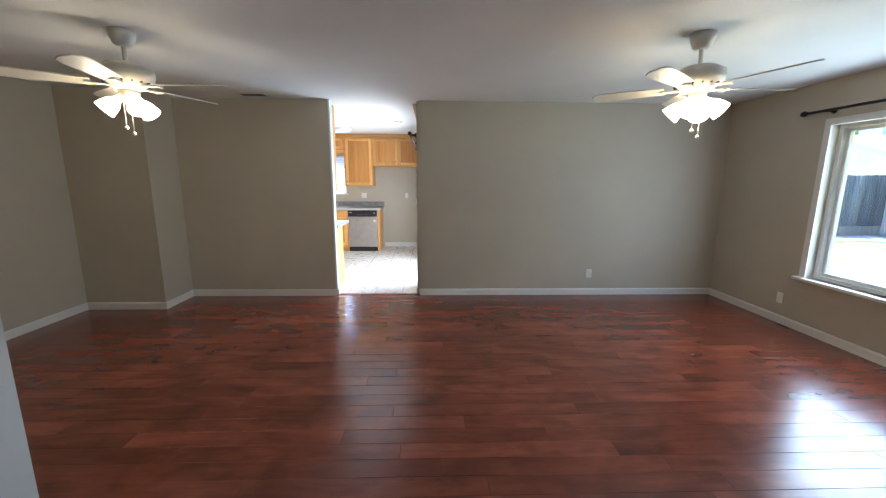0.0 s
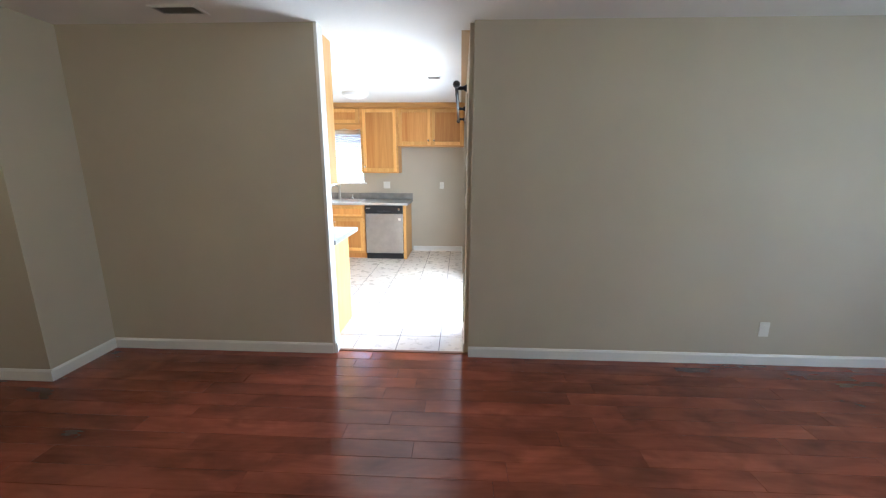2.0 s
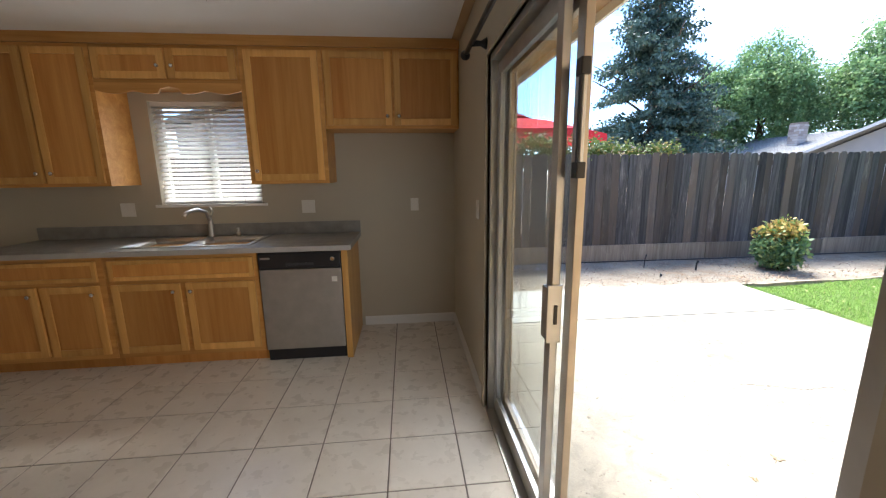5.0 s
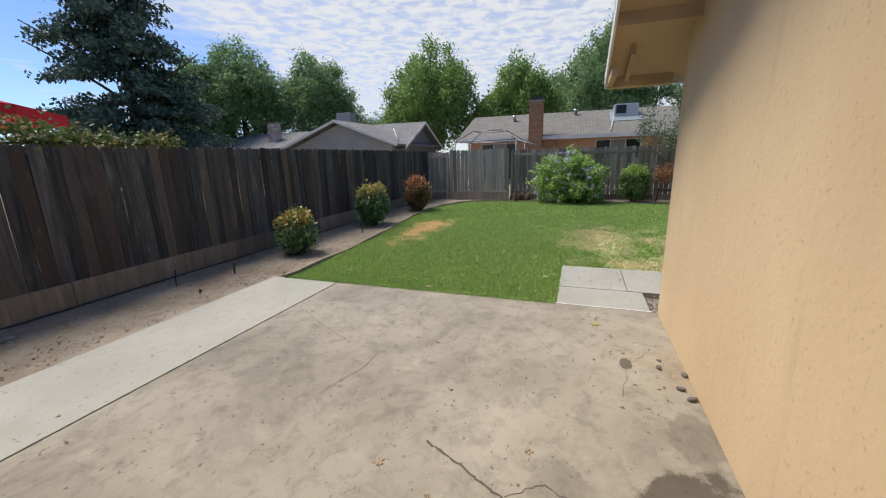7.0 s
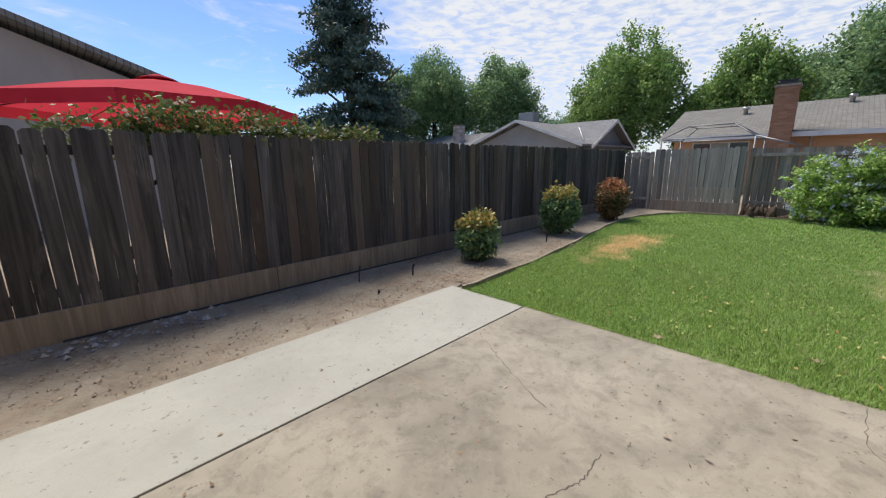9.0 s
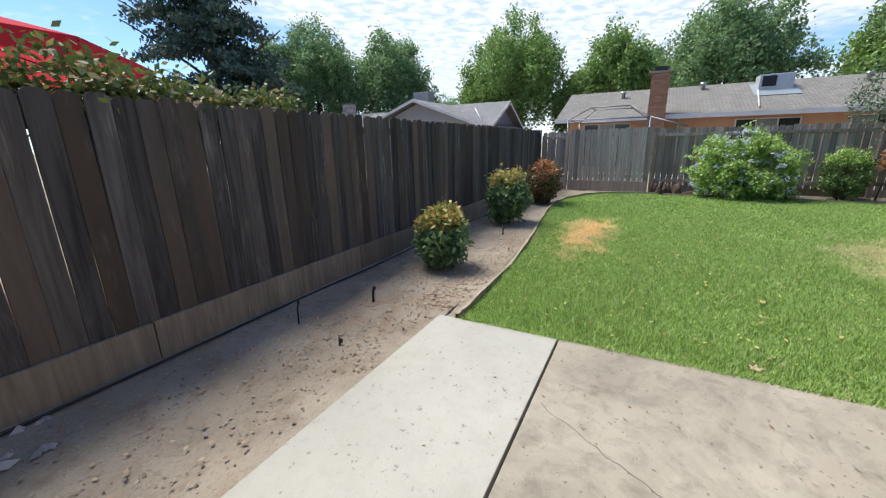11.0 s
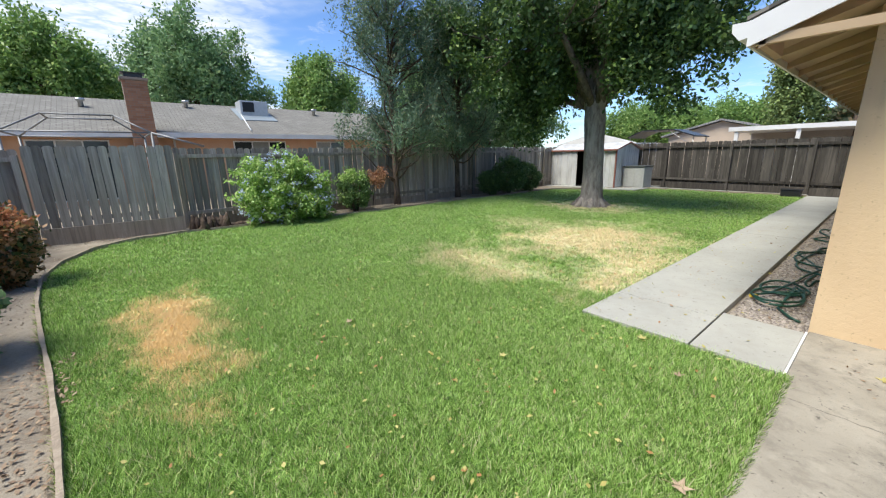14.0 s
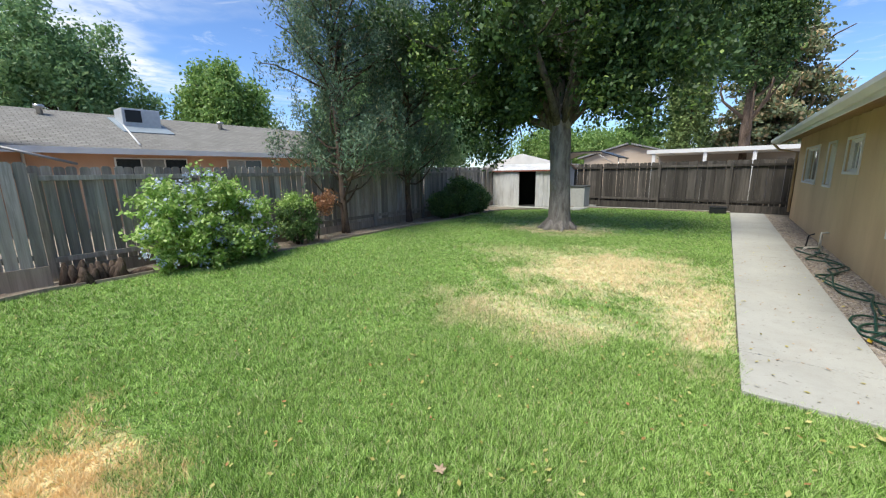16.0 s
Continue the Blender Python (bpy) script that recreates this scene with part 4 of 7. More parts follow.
def sink():
    s = thing("kitchen_sink", (-2.15, 3.46, 0.91), "double bowl stainless steel sink set in the counter", "sink")
    for x0, x1 in ((-2.60, -2.17), (-2.13, -1.70)):
        bm = bmesh.new()
        y0, y1, zt, zb = 3.26, 3.66, 0.912, 0.75
        ring = lambda i, z: [bm.verts.new(p) for p in ((x0 + i, y0 + i, z), (x1 - i, y0 + i, z), (x1 - i, y1 - i, z), (x0 + i, y1 - i, z))]
        a, b, c = ring(0, zt), ring(0.02, zt - 0.02), ring(0.035, zb)
        for p, q in ((a, b), (b, c)):
            for k in range(4):
                bm.faces.new((p[k], p[(k + 1) % 4], q[(k + 1) % 4], q[k]))
        bm.faces.new(c)
        part("bowl", bm, STEEL, s)
    rim = bmesh.new()
    for a, b, c, d in ((-2.64, -1.66, 3.22, 3.26), (-2.64, -1.66, 3.66, 3.72), (-2.64, -2.60, 3.26, 3.66), (-2.17, -2.13, 3.26, 3.66), (-1.70, -1.66, 3.26, 3.66)):
        bm_box(rim, a, b, c, d, 0.9105, 0.916)
    part("rim", rim, STEEL, s)
    f = thing("kitchen_faucet", (-2.15, 3.69, 0.916), "brushed metal single-lever kitchen faucet behind the sink", "faucet")
    part("base", lathe([(0.03, 0), (0.03, 0.01), (0.022, 0.03), (0.02, 0.12), (0.015, 0.16)], (-2.15, 3.69, 0.916), 16), STEEL, f)
    part("spout", tube([(-2.15, 3.69, 1.05), (-2.16, 3.66, 1.13), (-2.19, 3.58, 1.16), (-2.22, 3.48, 1.14), (-2.23, 3.45, 1.11)], [0.016, 0.015, 0.015, 0.017, 0.02], 12), STEEL, f)
    part("lever", tube([(-2.15, 3.69, 1.08), (-2.13, 3.70, 1.14), (-2.13, 3.66, 1.18)], [0.012, 0.01, 0.006], 10), STEEL, f)
    d = part("soap_dispenser", lathe([(0.02, 0), (0.02, 0.03), (0.012, 0.035), (0.012, 0.06), (0.016, 0.07)], (-1.93, 3.69, 0.916), 14), STEEL)
    tagged(d, "small chrome air gap cap beside the faucet", "fixture")


sink()


def peninsula():
    c = thing("base_cabinet", (-2.0, 0.4, 0), "oak base cabinet run with a pale end panel behind the wall", "cabinet", "kitchen base cabinets")
    part("body", box(-3.8, -1.17, 0.112, 0.74, 0.09, 0.87), OAK_X, c)
    part("toe_kick", box(-3.8, -1.17, 0.112, 0.69, 0, 0.09), OAK_PANEL, c)
    part("end_panel", box(-1.169, -1.15, 0.112, 0.742, 0, 0.87), OAK, c)
    t = part("kitchen_counter", box(-3.8, -1.06, 0.104, 0.78, 0.872, 0.91, 0.006), COUNTER)
    tagged(t, "grey laminate counter end beside the opening", "counter")
    u = thing("upper_cabinet", (-2.0, 0.3, 1.36), "oak upper cabinet with a plain side panel", "cabinet", "kitchen upper cabinets")
    part("body", box(-3.8, -1.12, 0.102, 0.42, 1.34, H - 0.002), OAK, u)


peninsula()


def dome(x, y, r):
    t = thing("ceiling_light", (x, y, H), "unlit round white dome ceiling light", "ceiling light", "kitchen ceiling lights")
    part("base", lathe([(r, -0.02), (r, 0)], (x, y, H), 28), WHITEPL, t)
    part("diffuser", lathe([(0.004, -0.085), (r * 0.5, -0.075), (r * 0.85, -0.045), (r * 0.97, -0.02)], (x, y, H), 28), DOME, t)


dome(-1.50, 1.25, 0.18)
dome(-1.52, 2.62, 0.18)


def sliding_door():
    d = thing("door_1", (0.07, (SD0 + SD1) / 2, 0), "aluminium sliding glass door standing open to the patio", "door", kind="structure")
    fr = bmesh.new()
    for a, b, c, e in ((SD0, SD0 + 0.035, 0.0, SDH), (SD1 - 0.035, SD1, 0.0, SDH), (SD0 + 0.035, SD1 - 0.035, SDH - 0.035, SDH)):
        bm_box(fr, -0.018, 0.125, a, b, c, e)
    for x in (0.03, 0.06, 0.09, 0.118):
        bm_box(fr, x - 0.002, x + 0.002, SD0 + 0.035, SD1 - 0.035, SDH - 0.055, SDH - 0.035)
        bm_box(fr, x - 0.002, x + 0.002, SD1 - 0.05, SD1 - 0.035, 0.03, SDH - 0.055)
    part("door_frame", fr, ALU, d)
    sill = box(-0.03, 0.16, SD0 + 0.0, SD1, -0.03, 0.012)
    for x in (0.03, 0.06, 0.09, 0.118):
        bm_box(sill, x - 0.003, x + 0.003, SD0 + 0.035, SD1 - 0.035, 0.012, 0.028)
    part("threshold", sill, ALU, d)
    c = bmesh.new()
    for a, b, p, q in ((SD0 - 0.05, SD0, 0, SDH + 0.05), (SD1, SD1 + 0.05, 0, SDH + 0.05), (SD0, SD1, SDH, SDH + 0.05)):
        bm_box(c, -0.042, 0.012, a, b, p, q)
    part("casing", c, WALL, d)

    def leaf(nm, x, y0, y1, mt, w=0.05):
        s = bmesh.new()
        for a, b, p, q in ((y0, y0 + w, 0.03, SDH - 0.05), (y1 - w, y1, 0.03, SDH - 0.05), (y0 + w, y1 - w, 0.03, 0.12), (y0 + w, y1 - w, SDH - 0.11, SDH - 0.05)):
            bm_box(s, x - 0.014, x + 0.014, a, b, p, q, 0.002)
        o = part(nm, s, mt, d)
        g = part("pane", box(x - 0.003, x + 0.003, y0 + w, y1 - w, 0.12, SDH - 0.11), GLASS, o)
        g.visible_shadow = False
        return o
    a = leaf("sliding_panel", 0.03, 1.49, 2.32, ALU)
    leaf("fixed_panel", 0.08, 1.445, 2.32, ALUTAN, 0.055)
    h = box(-0.002, 0.016, 1.488, 1.535, 0.84, 1.03, 0.003)
    bm_box(h, -0.002, 0.05, 1.480, 1.488, 0.83, 1.04, 0.002)
    part("handle", h, ALU, a, "flat aluminium pull plate")
    part("latch", box(0.022, 0.034, 1.476, 1.480, 0.9, 0.97, 0.001), BLACK, a)
    lk = part("security_lock", box(0.055, 0.07, 1.42, 1.445, 1.42, 1.73, 0.004), ALU, a, "aluminium flip lock with black ends")
    for z in (1.40, 1.70):
        part("lock_end", box(0.045, 0.075, 1.412, 1.452, z, z + 0.05, 0.004), BLACK, lk)
    part("lock_bar", box(0.051, 0.055, 1.423, 1.44, 1.45, 1.70), BLACK, lk)


sliding_door()
curtain_rod("curtain_rod", (-0.12, 0.2, 2.07), (-0.12, 2.5, 2.07), (0.1, 1.2, 2.15), (-1, 0, 0), label="black metal curtain rod above the sliding door")


# area lamp added in the living room window, on top of the sky's daylight
def window_daylight():
    y0, y1, z0, z1 = WIN
    ld = bpy.data.lights.new("window_daylight", "AREA")
    ld.shape, ld.size, ld.size_y = "RECTANGLE", y1 - y0 - 0.08, z1 - z0 - 0.08
    ld.energy, ld.color = 1.5, (0.90, 0.95, 1.0)
    lo = new("window_daylight", ld)
    lo.matrix_world = look((WX1 + 0.05, (y0 + y1) / 2, (z0 + z1) / 2), (WX1 - 1.0, (y0 + y1) / 2, (z0 + z1) / 2))


window_daylight()


# area lamps added at the open sliding door and the kitchen window to brighten the kitchen
def added_kitchen_daylight():
    for nm, eye, aim, w, h, power in (("added_door_daylight", (-0.045, (SD0 + SD1) / 2, 1.05), (-1.0, (SD0 + SD1) / 2, 1.05), SD1 - SD0 - 0.1, 1.8, 2.7),
                                      ("added_sink_daylight", ((KWIN[0] + KWIN[1]) / 2, KN - 0.04, 1.6), ((KWIN[0] + KWIN[1]) / 2, KN - 1.0, 1.6), 0.75, 0.7, 0.35)):
        ld = bpy.data.lights.new(nm, "AREA")
        ld.shape, ld.size, ld.size_y = "RECTANGLE", w, h
        ld.energy, ld.color = power, (0.97, 0.98, 1.0)
        lo = new(nm, ld)
        lo.matrix_world = look(eye, aim)


added_kitchen_daylight()


# ---- roof of the house ----
def roof():
    s = (3.75 - 2.38) / (EX - 0.3)          # rise per metre going west
    ex, ny, ez = 4.71, 0.74, 2.20           # eave line, gable edge, underside at the eave
    up = lambda x: ez + (ex - x) * s
    r = thing("roof_1", (2, -6, 2.4), "grey shingle roof with a white barge board and open rafters", "roof", kind="structure")
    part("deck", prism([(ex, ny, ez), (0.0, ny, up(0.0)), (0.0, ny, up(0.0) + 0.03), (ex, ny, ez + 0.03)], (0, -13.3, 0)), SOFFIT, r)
    part("shingles", prism([(ex + 0.04, ny + 0.02, ez + 0.12), (0.0, ny + 0.02, up(0.0) + 0.14), (0.0, ny + 0.02, up(0.0) + 0.165), (ex + 0.04, ny + 0.02, ez + 0.145)], (0, -13.34, 0)), SHINGLE, r)
    part("barge_board", prism([(ex + 0.0, ny + 0.0, ez - 0.06), (0.0, ny, up(0.0) - 0.06), (0.0, ny, up(0.0) + 0.138), (ex, ny, ez + 0.118)], (0, 0.02, 0)), FASCIA, r, "white painted barge board with peeling paint")
    part("fascia", box(ex, ex + 0.02, ny - 13.3, ny + 0.02, ez - 0.06, ez + 0.115), FASCIA, r)
    g = prism([(ex + 0.02, ny + 0.02, ez + 0.11), (ex + 0.02, ny + 0.02, ez - 0.0), (ex + 0.07, ny + 0.02, ez - 0.01), (ex + 0.12, ny + 0.02, ez + 0.05), (ex + 0.125, ny + 0.02, ez + 0.11)], (0, -13.3, 0))
    part("gutter", g, FASCIA, r, "white metal gutter")
    part("downpipe", tube([(ex + 0.07, -12.3, ez), (ex - 0.1, -12.3, ez - 0.2), (EX + 0.05, -12.28, ez - 0.3), (EX + 0.05, -12.28, 0)], 0.035, 8), SOFFIT, r)
    for k in range(22):
        y = ny - 0.16 - k * 0.61
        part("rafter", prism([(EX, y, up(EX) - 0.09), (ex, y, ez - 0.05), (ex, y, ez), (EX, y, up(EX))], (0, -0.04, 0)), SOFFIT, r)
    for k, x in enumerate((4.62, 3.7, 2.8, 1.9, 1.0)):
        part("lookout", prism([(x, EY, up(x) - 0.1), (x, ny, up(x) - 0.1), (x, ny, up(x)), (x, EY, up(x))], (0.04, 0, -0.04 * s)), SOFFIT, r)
    part("rake_block", box(EX - 0.12, ex, ny - 0.05, ny, ez - 0.06, ez), SOFFIT, r)
    k = thing("roof_2", (-2, 2, 2.5), "low grey shingle roof over the kitchen with a white fascia", "roof", kind="structure")
    part("deck", prism([(0.58, 4.75, 2.26), (-4.4, 4.75, 3.6), (-4.4, 4.75, 3.63), (0.58, 4.75, 2.29)], (0, -4.55, 0)), SOFFIT, k)
    part("shingles", prism([(0.62, 4.77, 2.34), (-4.4, 4.77, 3.7), (-4.4, 4.77, 3.73), (0.62, 4.77, 2.37)], (0, -4.57, 0)), SHINGLE, k)
    part("fascia", box(0.58, 0.60, 0.2, 4.75, 2.21, 2.35), FASCIA, k)
    part("barge_board", prism([(0.60, 4.75, 2.21), (-4.4, 4.75, 3.55), (-4.4, 4.75, 3.71), (0.60, 4.75, 2.35)], (0, 0.02, 0)), FASCIA, k)


roof()


# ---- ground ----
def ground_sheet():
    bm = bmesh.new()
    for i in (400,):
        v = [bm.verts.new(p) for p in ((-i, -i, GZ - 0.07), (i, -i, GZ - 0.07), (i, i, GZ - 0.07), (-i, i, GZ - 0.07))]
        bm.faces.new(v)
    struct("ground", bm, DIRT, "bare brown soil", "ground")


ground_sheet()


LAWN_EDGE = [(4.13, 4.86), (4.5, 4.87), (5.8, 4.90), (7.4, 5.06), (8.8, 5.25), (10.0, 5.39), (11.1, 5.45), (11.9, 5.38), (12.7, 5.15), (13.35, 4.75), (13.68, 4.1), (13.76, 3.3), (13.68, 2.0), (13.55, 0.8), (13.55, -1.2), (13.65, -3.0), (13.6, -6.0), (13.55, -9.8), (12.4, -11.0), (10.9, -12.6), (7.0, -12.75), (5.67, -12.75)]
LAWN_CLOSE = [(5.67, 1.12), (4.13, 1.12)]


def smooth_line(pts, k=6):
    out = []
    P = [Vector((*p, 0)) for p in pts]
    for i in range(len(P) - 1):
        a, b, c, d = P[max(i - 1, 0)], P[i], P[i + 1], P[min(i + 2, len(P) - 1)]
        for s in range(k):
            t = s / k
            out.append(0.5 * (2 * b + (c - a) * t + (2 * a - 5 * b + 4 * c - d) * t * t + (3 * b - a - 3 * c + d) * t ** 3))
    out.append(P[-1])
    return [(v.x, v.y) for v in out]


EDGE = smooth_line(LAWN_EDGE)
OUTLINE = EDGE + LAWN_CLOSE


def inside(px, py, poly):
    res = np.zeros(len(px), bool)
    n = len(poly)
    for i in range(n):
        x0, y0 = poly[i]
        x1, y1 = poly[(i + 1) % n]
        if y0 == y1:
            continue
        cross = ((y0 > py) != (y1 > py)) & (px < (x1 - x0) * (py - y0) / (y1 - y0) + x0)
        res ^= cross
    return res


def soil_bed(x0, x1, y0, y1, seed):
    """A slightly uneven sheet of soil."""
    bm = bmesh.new()
    nx, ny = int((x1 - x0) / 0.12) + 1, int((y1 - y0) / 0.12) + 1
    grid = [[bm.verts.new((x0 + (x1 - x0) * i / nx, y0 + (y1 - y0) * j / ny, GZ - 0.022 + 0.022 * noise.noise(Vector((i * 0.21, j * 0.21, seed))) + 0.008 * noise.noise(Vector((i * 0.7, j * 0.7, seed))))) for j in range(ny + 1)] for i in range(nx + 1)]
    vs = [v for col in grid for v in col]
    under = inside(np.array([v.co.x for v in vs]), np.array([v.co.y for v in vs]), OUTLINE)
    for v, u in zip(vs, under):
        if u:
            v.co.z = GZ - 0.065
    for i in range(nx):
        for j in range(ny):
            bm.faces.new((grid[i][j], grid[i + 1][j], grid[i + 1][j + 1], grid[i][j + 1])).smooth = True
    struct("planting_bed", bm, DIRT, "bare light brown soil bed along the fence", "ground")


soil_bed(-4.5, 14.3, 4.99, 6.64, 1.0)
soil_bed(4.12, 14.3, 4.80, 4.99, 2.0)
soil_bed(13.3, 15.0, -13.0, 5.069, 3.0)


def lawn():
    bm = bmesh.new()
    v = [bm.verts.new((x, y, GZ - 0.035)) for x, y in OUTLINE]
    f = bm.faces.new(v)
    bmesh.ops.triangulate(bm, faces=[f])
    struct("lawn", bm, GRASS_G, "green lawn with dry straw-coloured patches", "lawn")
    rng = np.random.default_rng(5)

    def field(n, x0, x1, y0, y1, h, w, per=12):
        """Tufts of blades that lean out from the middle of each tuft."""
        k = n // per
        tx, ty = rng.uniform(x0, x1, k), rng.uniform(y0, y1, k)
        ok = inside(tx, ty, OUTLINE)
        tx, ty = tx[ok], ty[ok]
        k = len(tx)
        th = rng.uniform(0.55, 1.35, k) * (0.85 + 0.3 * np.sin(tx * 2.3 + np.sin(ty * 1.7)) * np.sin(ty * 2.9))
        ta, tl = rng.uniform(0, 2 * np.pi, k), rng.uniform(0.0, 0.7, k)
        rep = lambda a: np.repeat(a, per)
        ox, oy = rng.normal(0, 0.017, k * per), rng.normal(0, 0.017, k * per)
        px, py = rep(tx) + ox, rep(ty) + oy
        m = k * per
        hh = h * rep(th) * rng.uniform(0.6, 1.2, m)
        a = rng.uniform(0, 2 * np.pi, m)
        dx, dy = np.cos(a) * w / 2, np.sin(a) * w / 2
        lx = ox / 0.017 * 0.35 + rep(np.cos(ta) * tl) + rng.normal(0, 0.25, m)
        ly = oy / 0.017 * 0.35 + rep(np.sin(ta) * tl) + rng.normal(0, 0.25, m)
        z0 = np.full(m, GZ - 0.037)
        v = np.stack([np.stack([px - dx, py - dy, z0], 1), np.stack([px + dx, py + dy, z0], 1),
                      np.stack([px + lx * hh, py + ly * hh, z0 + hh], 1)], 1)
        return v.reshape(-1, 3)
    v = np.concatenate([field(620000, 4.0, 8.6, 0.6, 5.5, 0.050, 0.0065), field(110000, 8.2, 10.4, 0.2, 5.5, 0.05, 0.009), field(330000, 5.6, 13.9, -6.0, 0.9, 0.048, 0.009),
                        field(90000, 10.0, 13.9, 0.2, 5.6, 0.05, 0.012), field(80000, 5.6, 13.9, -12.8, -6.0, 0.05, 0.014)])
    g = part("grass", quads_mesh("grass", v, 3, GRASS_B), None)
    tagged(g, "short green grass blades with straw patches", "grass", kind="stuff")
    # ragged edge along the patio
    n = 9000
    px = 4.12 + np.abs(rng.normal(0, 0.035, n)) - 0.03
    py = rng.uniform(1.15, 4.85, n)
    hh = rng.uniform(0.02, 0.07, n)
    a = rng.uniform(0, 2 * np.pi, n)
    v = np.stack([np.stack([px - 0.004, py - 0.003, np.full(n, GZ - 0.03)], 1), np.stack([px + 0.004, py + 0.003, np.full(n, GZ - 0.03)], 1),
                  np.stack([px + np.cos(a) * 0.03 - 0.012, py + np.sin(a) * 0.03, GZ - 0.03 + hh], 1)], 1).reshape(-1, 3)
    g = part("grass_fringe", quads_mesh("grass_fringe", v, 3, GRASS_B), None)
    tagged(g, "ragged grass fringe along the concrete edge", "grass", kind="stuff")


lawn()


def edging():
    """The low bender board between the planting bed and the lawn."""
    bm = bmesh.new()
    pts = EDGE
    rows = []
    for i, (x, y) in enumerate(pts):
        a, b = Vector(pts[max(i - 1, 0)]), Vector(pts[min(i + 1, len(pts) - 1)])
        d = (b - a).normalized()
        n = Vector((-d.y, d.x))
        w = 0.016 + 0.004 * math.sin(i * 1.7)
        z = GZ + 0.025 + 0.008 * math.sin(i * 0.9)
        rows.append([bm.verts.new((x + n.x * s, y + n.y * s, zz)) for s, zz in ((-w, GZ - 0.07), (-w, z), (w, z), (w, GZ - 0.07))])
    for p, q in zip(rows, rows[1:]):
        for k in range(3):
            bm.faces.new((p[k], p[k + 1], q[k + 1], q[k]))
    t = part("lawn_edging", bm, KICK)
    tagged(t, "weathered wooden bender board edging along the lawn", "lawn edging")


edging()


def slab(name, x0, x1, y0, y1, mat, label, z=GZ):
    return struct(name, box(x0, x1, y0, y1, z - 0.1, z, 0.006), mat, label, "pavement")


slab("patio_1", 0.14, 4.105, EY, 3.955, CONC, "stained weathered concrete patio slab with cracks")
slab("patio_2", -4.0, 4.10, 3.972, 5.02, CONC2, "newer pale concrete strip along the patio")
slab("walkway_1", 4.125, 4.705, 0.20, 1.13, CONC2, "pale concrete apron at the house corner")
slab("walkway_2", 4.72, 5.66, 0.36, 1.13, CONC2, "pale concrete walkway slab")
slab("walkway_3", 4.72, 5.66, -4.4, 0.35, CONC2, "long pale concrete walkway slab with leaf stains")
slab("walkway_4", 4.72, 5.66, -8.7, -4.41, CONC2, "long pale concrete walkway slab with leaf stains")
slab("walkway_5", 4.72, 5.66, -12.7, -8.71, CONC2, "long pale concrete walkway slab with leaf stains")
struct("trim_expansion_strip", box(4.107, 4.123, 0.18, 1.14, GZ - 0.06, GZ + 0.004), FASCIA, "white expansion strip between slabs", "trim")
struct("kerb", box(5.67, 10.6, -13.0, -12.86, GZ - 0.1, GZ + 0.02, 0.008), CONC2, "low concrete mow strip along the fence", "kerb")
struct("kerb_shed", box(10.6, 15.4, -13.9, -11.3, GZ - 0.1, GZ + 0.01, 0.008), CONC2, "concrete slab under the shed", "kerb")
struct("gravel_bed", box(EX, 4.715, -12.7, 0.195, GZ - 0.12, GZ - 0.075), GRAVEL, "gravel strip beside the house wall", "ground")


def stones(name, n, x0, x1, y0, y1, z, size, mat, label, rng, bias=None):
    """Loose pebbles as small uneven eight-sided lumps."""
    px, py = rng.uniform(x0, x1, n), rng.uniform(y0, y1, n) if bias is None else y1 - (y1 - y0) * rng.uniform(0, 1, n) ** bias
    s = size * rng.uniform(0.5, 1.5, n)
    base = np.array([(1, 0, 0), (-1, 0, 0), (0, 1, 0), (0, -1, 0), (0, 0, 0.7), (0, 0, -0.7)])
    tri = np.array([(0, 2, 4), (2, 1, 4), (1, 3, 4), (3, 0, 4), (2, 0, 5), (1, 2, 5), (3, 1, 5), (0, 3, 5)])
    v = base[None] * s[:, None, None] * rng.uniform(0.6, 1.2, (n, 6, 1))
    a = rng.uniform(0, 6.28, n)
    c, q = np.cos(a), np.sin(a)
    x = v[:, :, 0] * c[:, None] - v[:, :, 1] * q[:, None]
    y = v[:, :, 0] * q[:, None] + v[:, :, 1] * c[:, None]
    v = np.stack([x + px[:, None], y + py[:, None], v[:, :, 2] + z + s[:, None] * 0.2], 2)
    me = bpy.data.meshes.new(name)
    faces = (tri[None] + (np.arange(n) * 6)[:, None, None]).reshape(-1, 3)
    me.from_pydata(v.reshape(-1, 3).tolist(), [], faces.tolist())
    me.materials.append(mat)
    return tagged(part(name, me, None), label, "stones", kind="stuff")


def m_stone(name, a, b):
    m = Mat(name, 0.85, 0, 0.2)
    m.color(m.mix(m.rnd(True), a, b))
    m.bump(m.noise(80, 3), 0.3, 0.003)
    return m.m


PEBBLE = m_stone("mixed_pebbles", (0.12, 0.10, 0.085), (0.42, 0.37, 0.32))
rs = np.random.default_rng(11)
stones("gravel", 9000, EX + 0.01, 4.70, -12.5, 0.18, GZ - 0.075, 0.016, PEBBLE, "mixed brown and grey gravel", rs, 1.6)
CLOD = m_stone("soil_clods", (0.22, 0.17, 0.13), (0.46, 0.38, 0.31))
stones("soil_clods", 2600, -2.5, 6.0, 5.12, 6.5, GZ - 0.018, 0.010, CLOD, "small clods and stones on the bare soil", rs)
stones("soil_clods", 900, 4.6, 13.5, 5.4, 6.5, GZ - 0.018, 0.011, CLOD, "small clods and stones on the bare soil", rs)
stones("soil_clods", 1200, 13.8, 14.5, -11.0, 6.4, GZ - 0.018, 0.014, CLOD, "small clods and stones by the fence", rs)
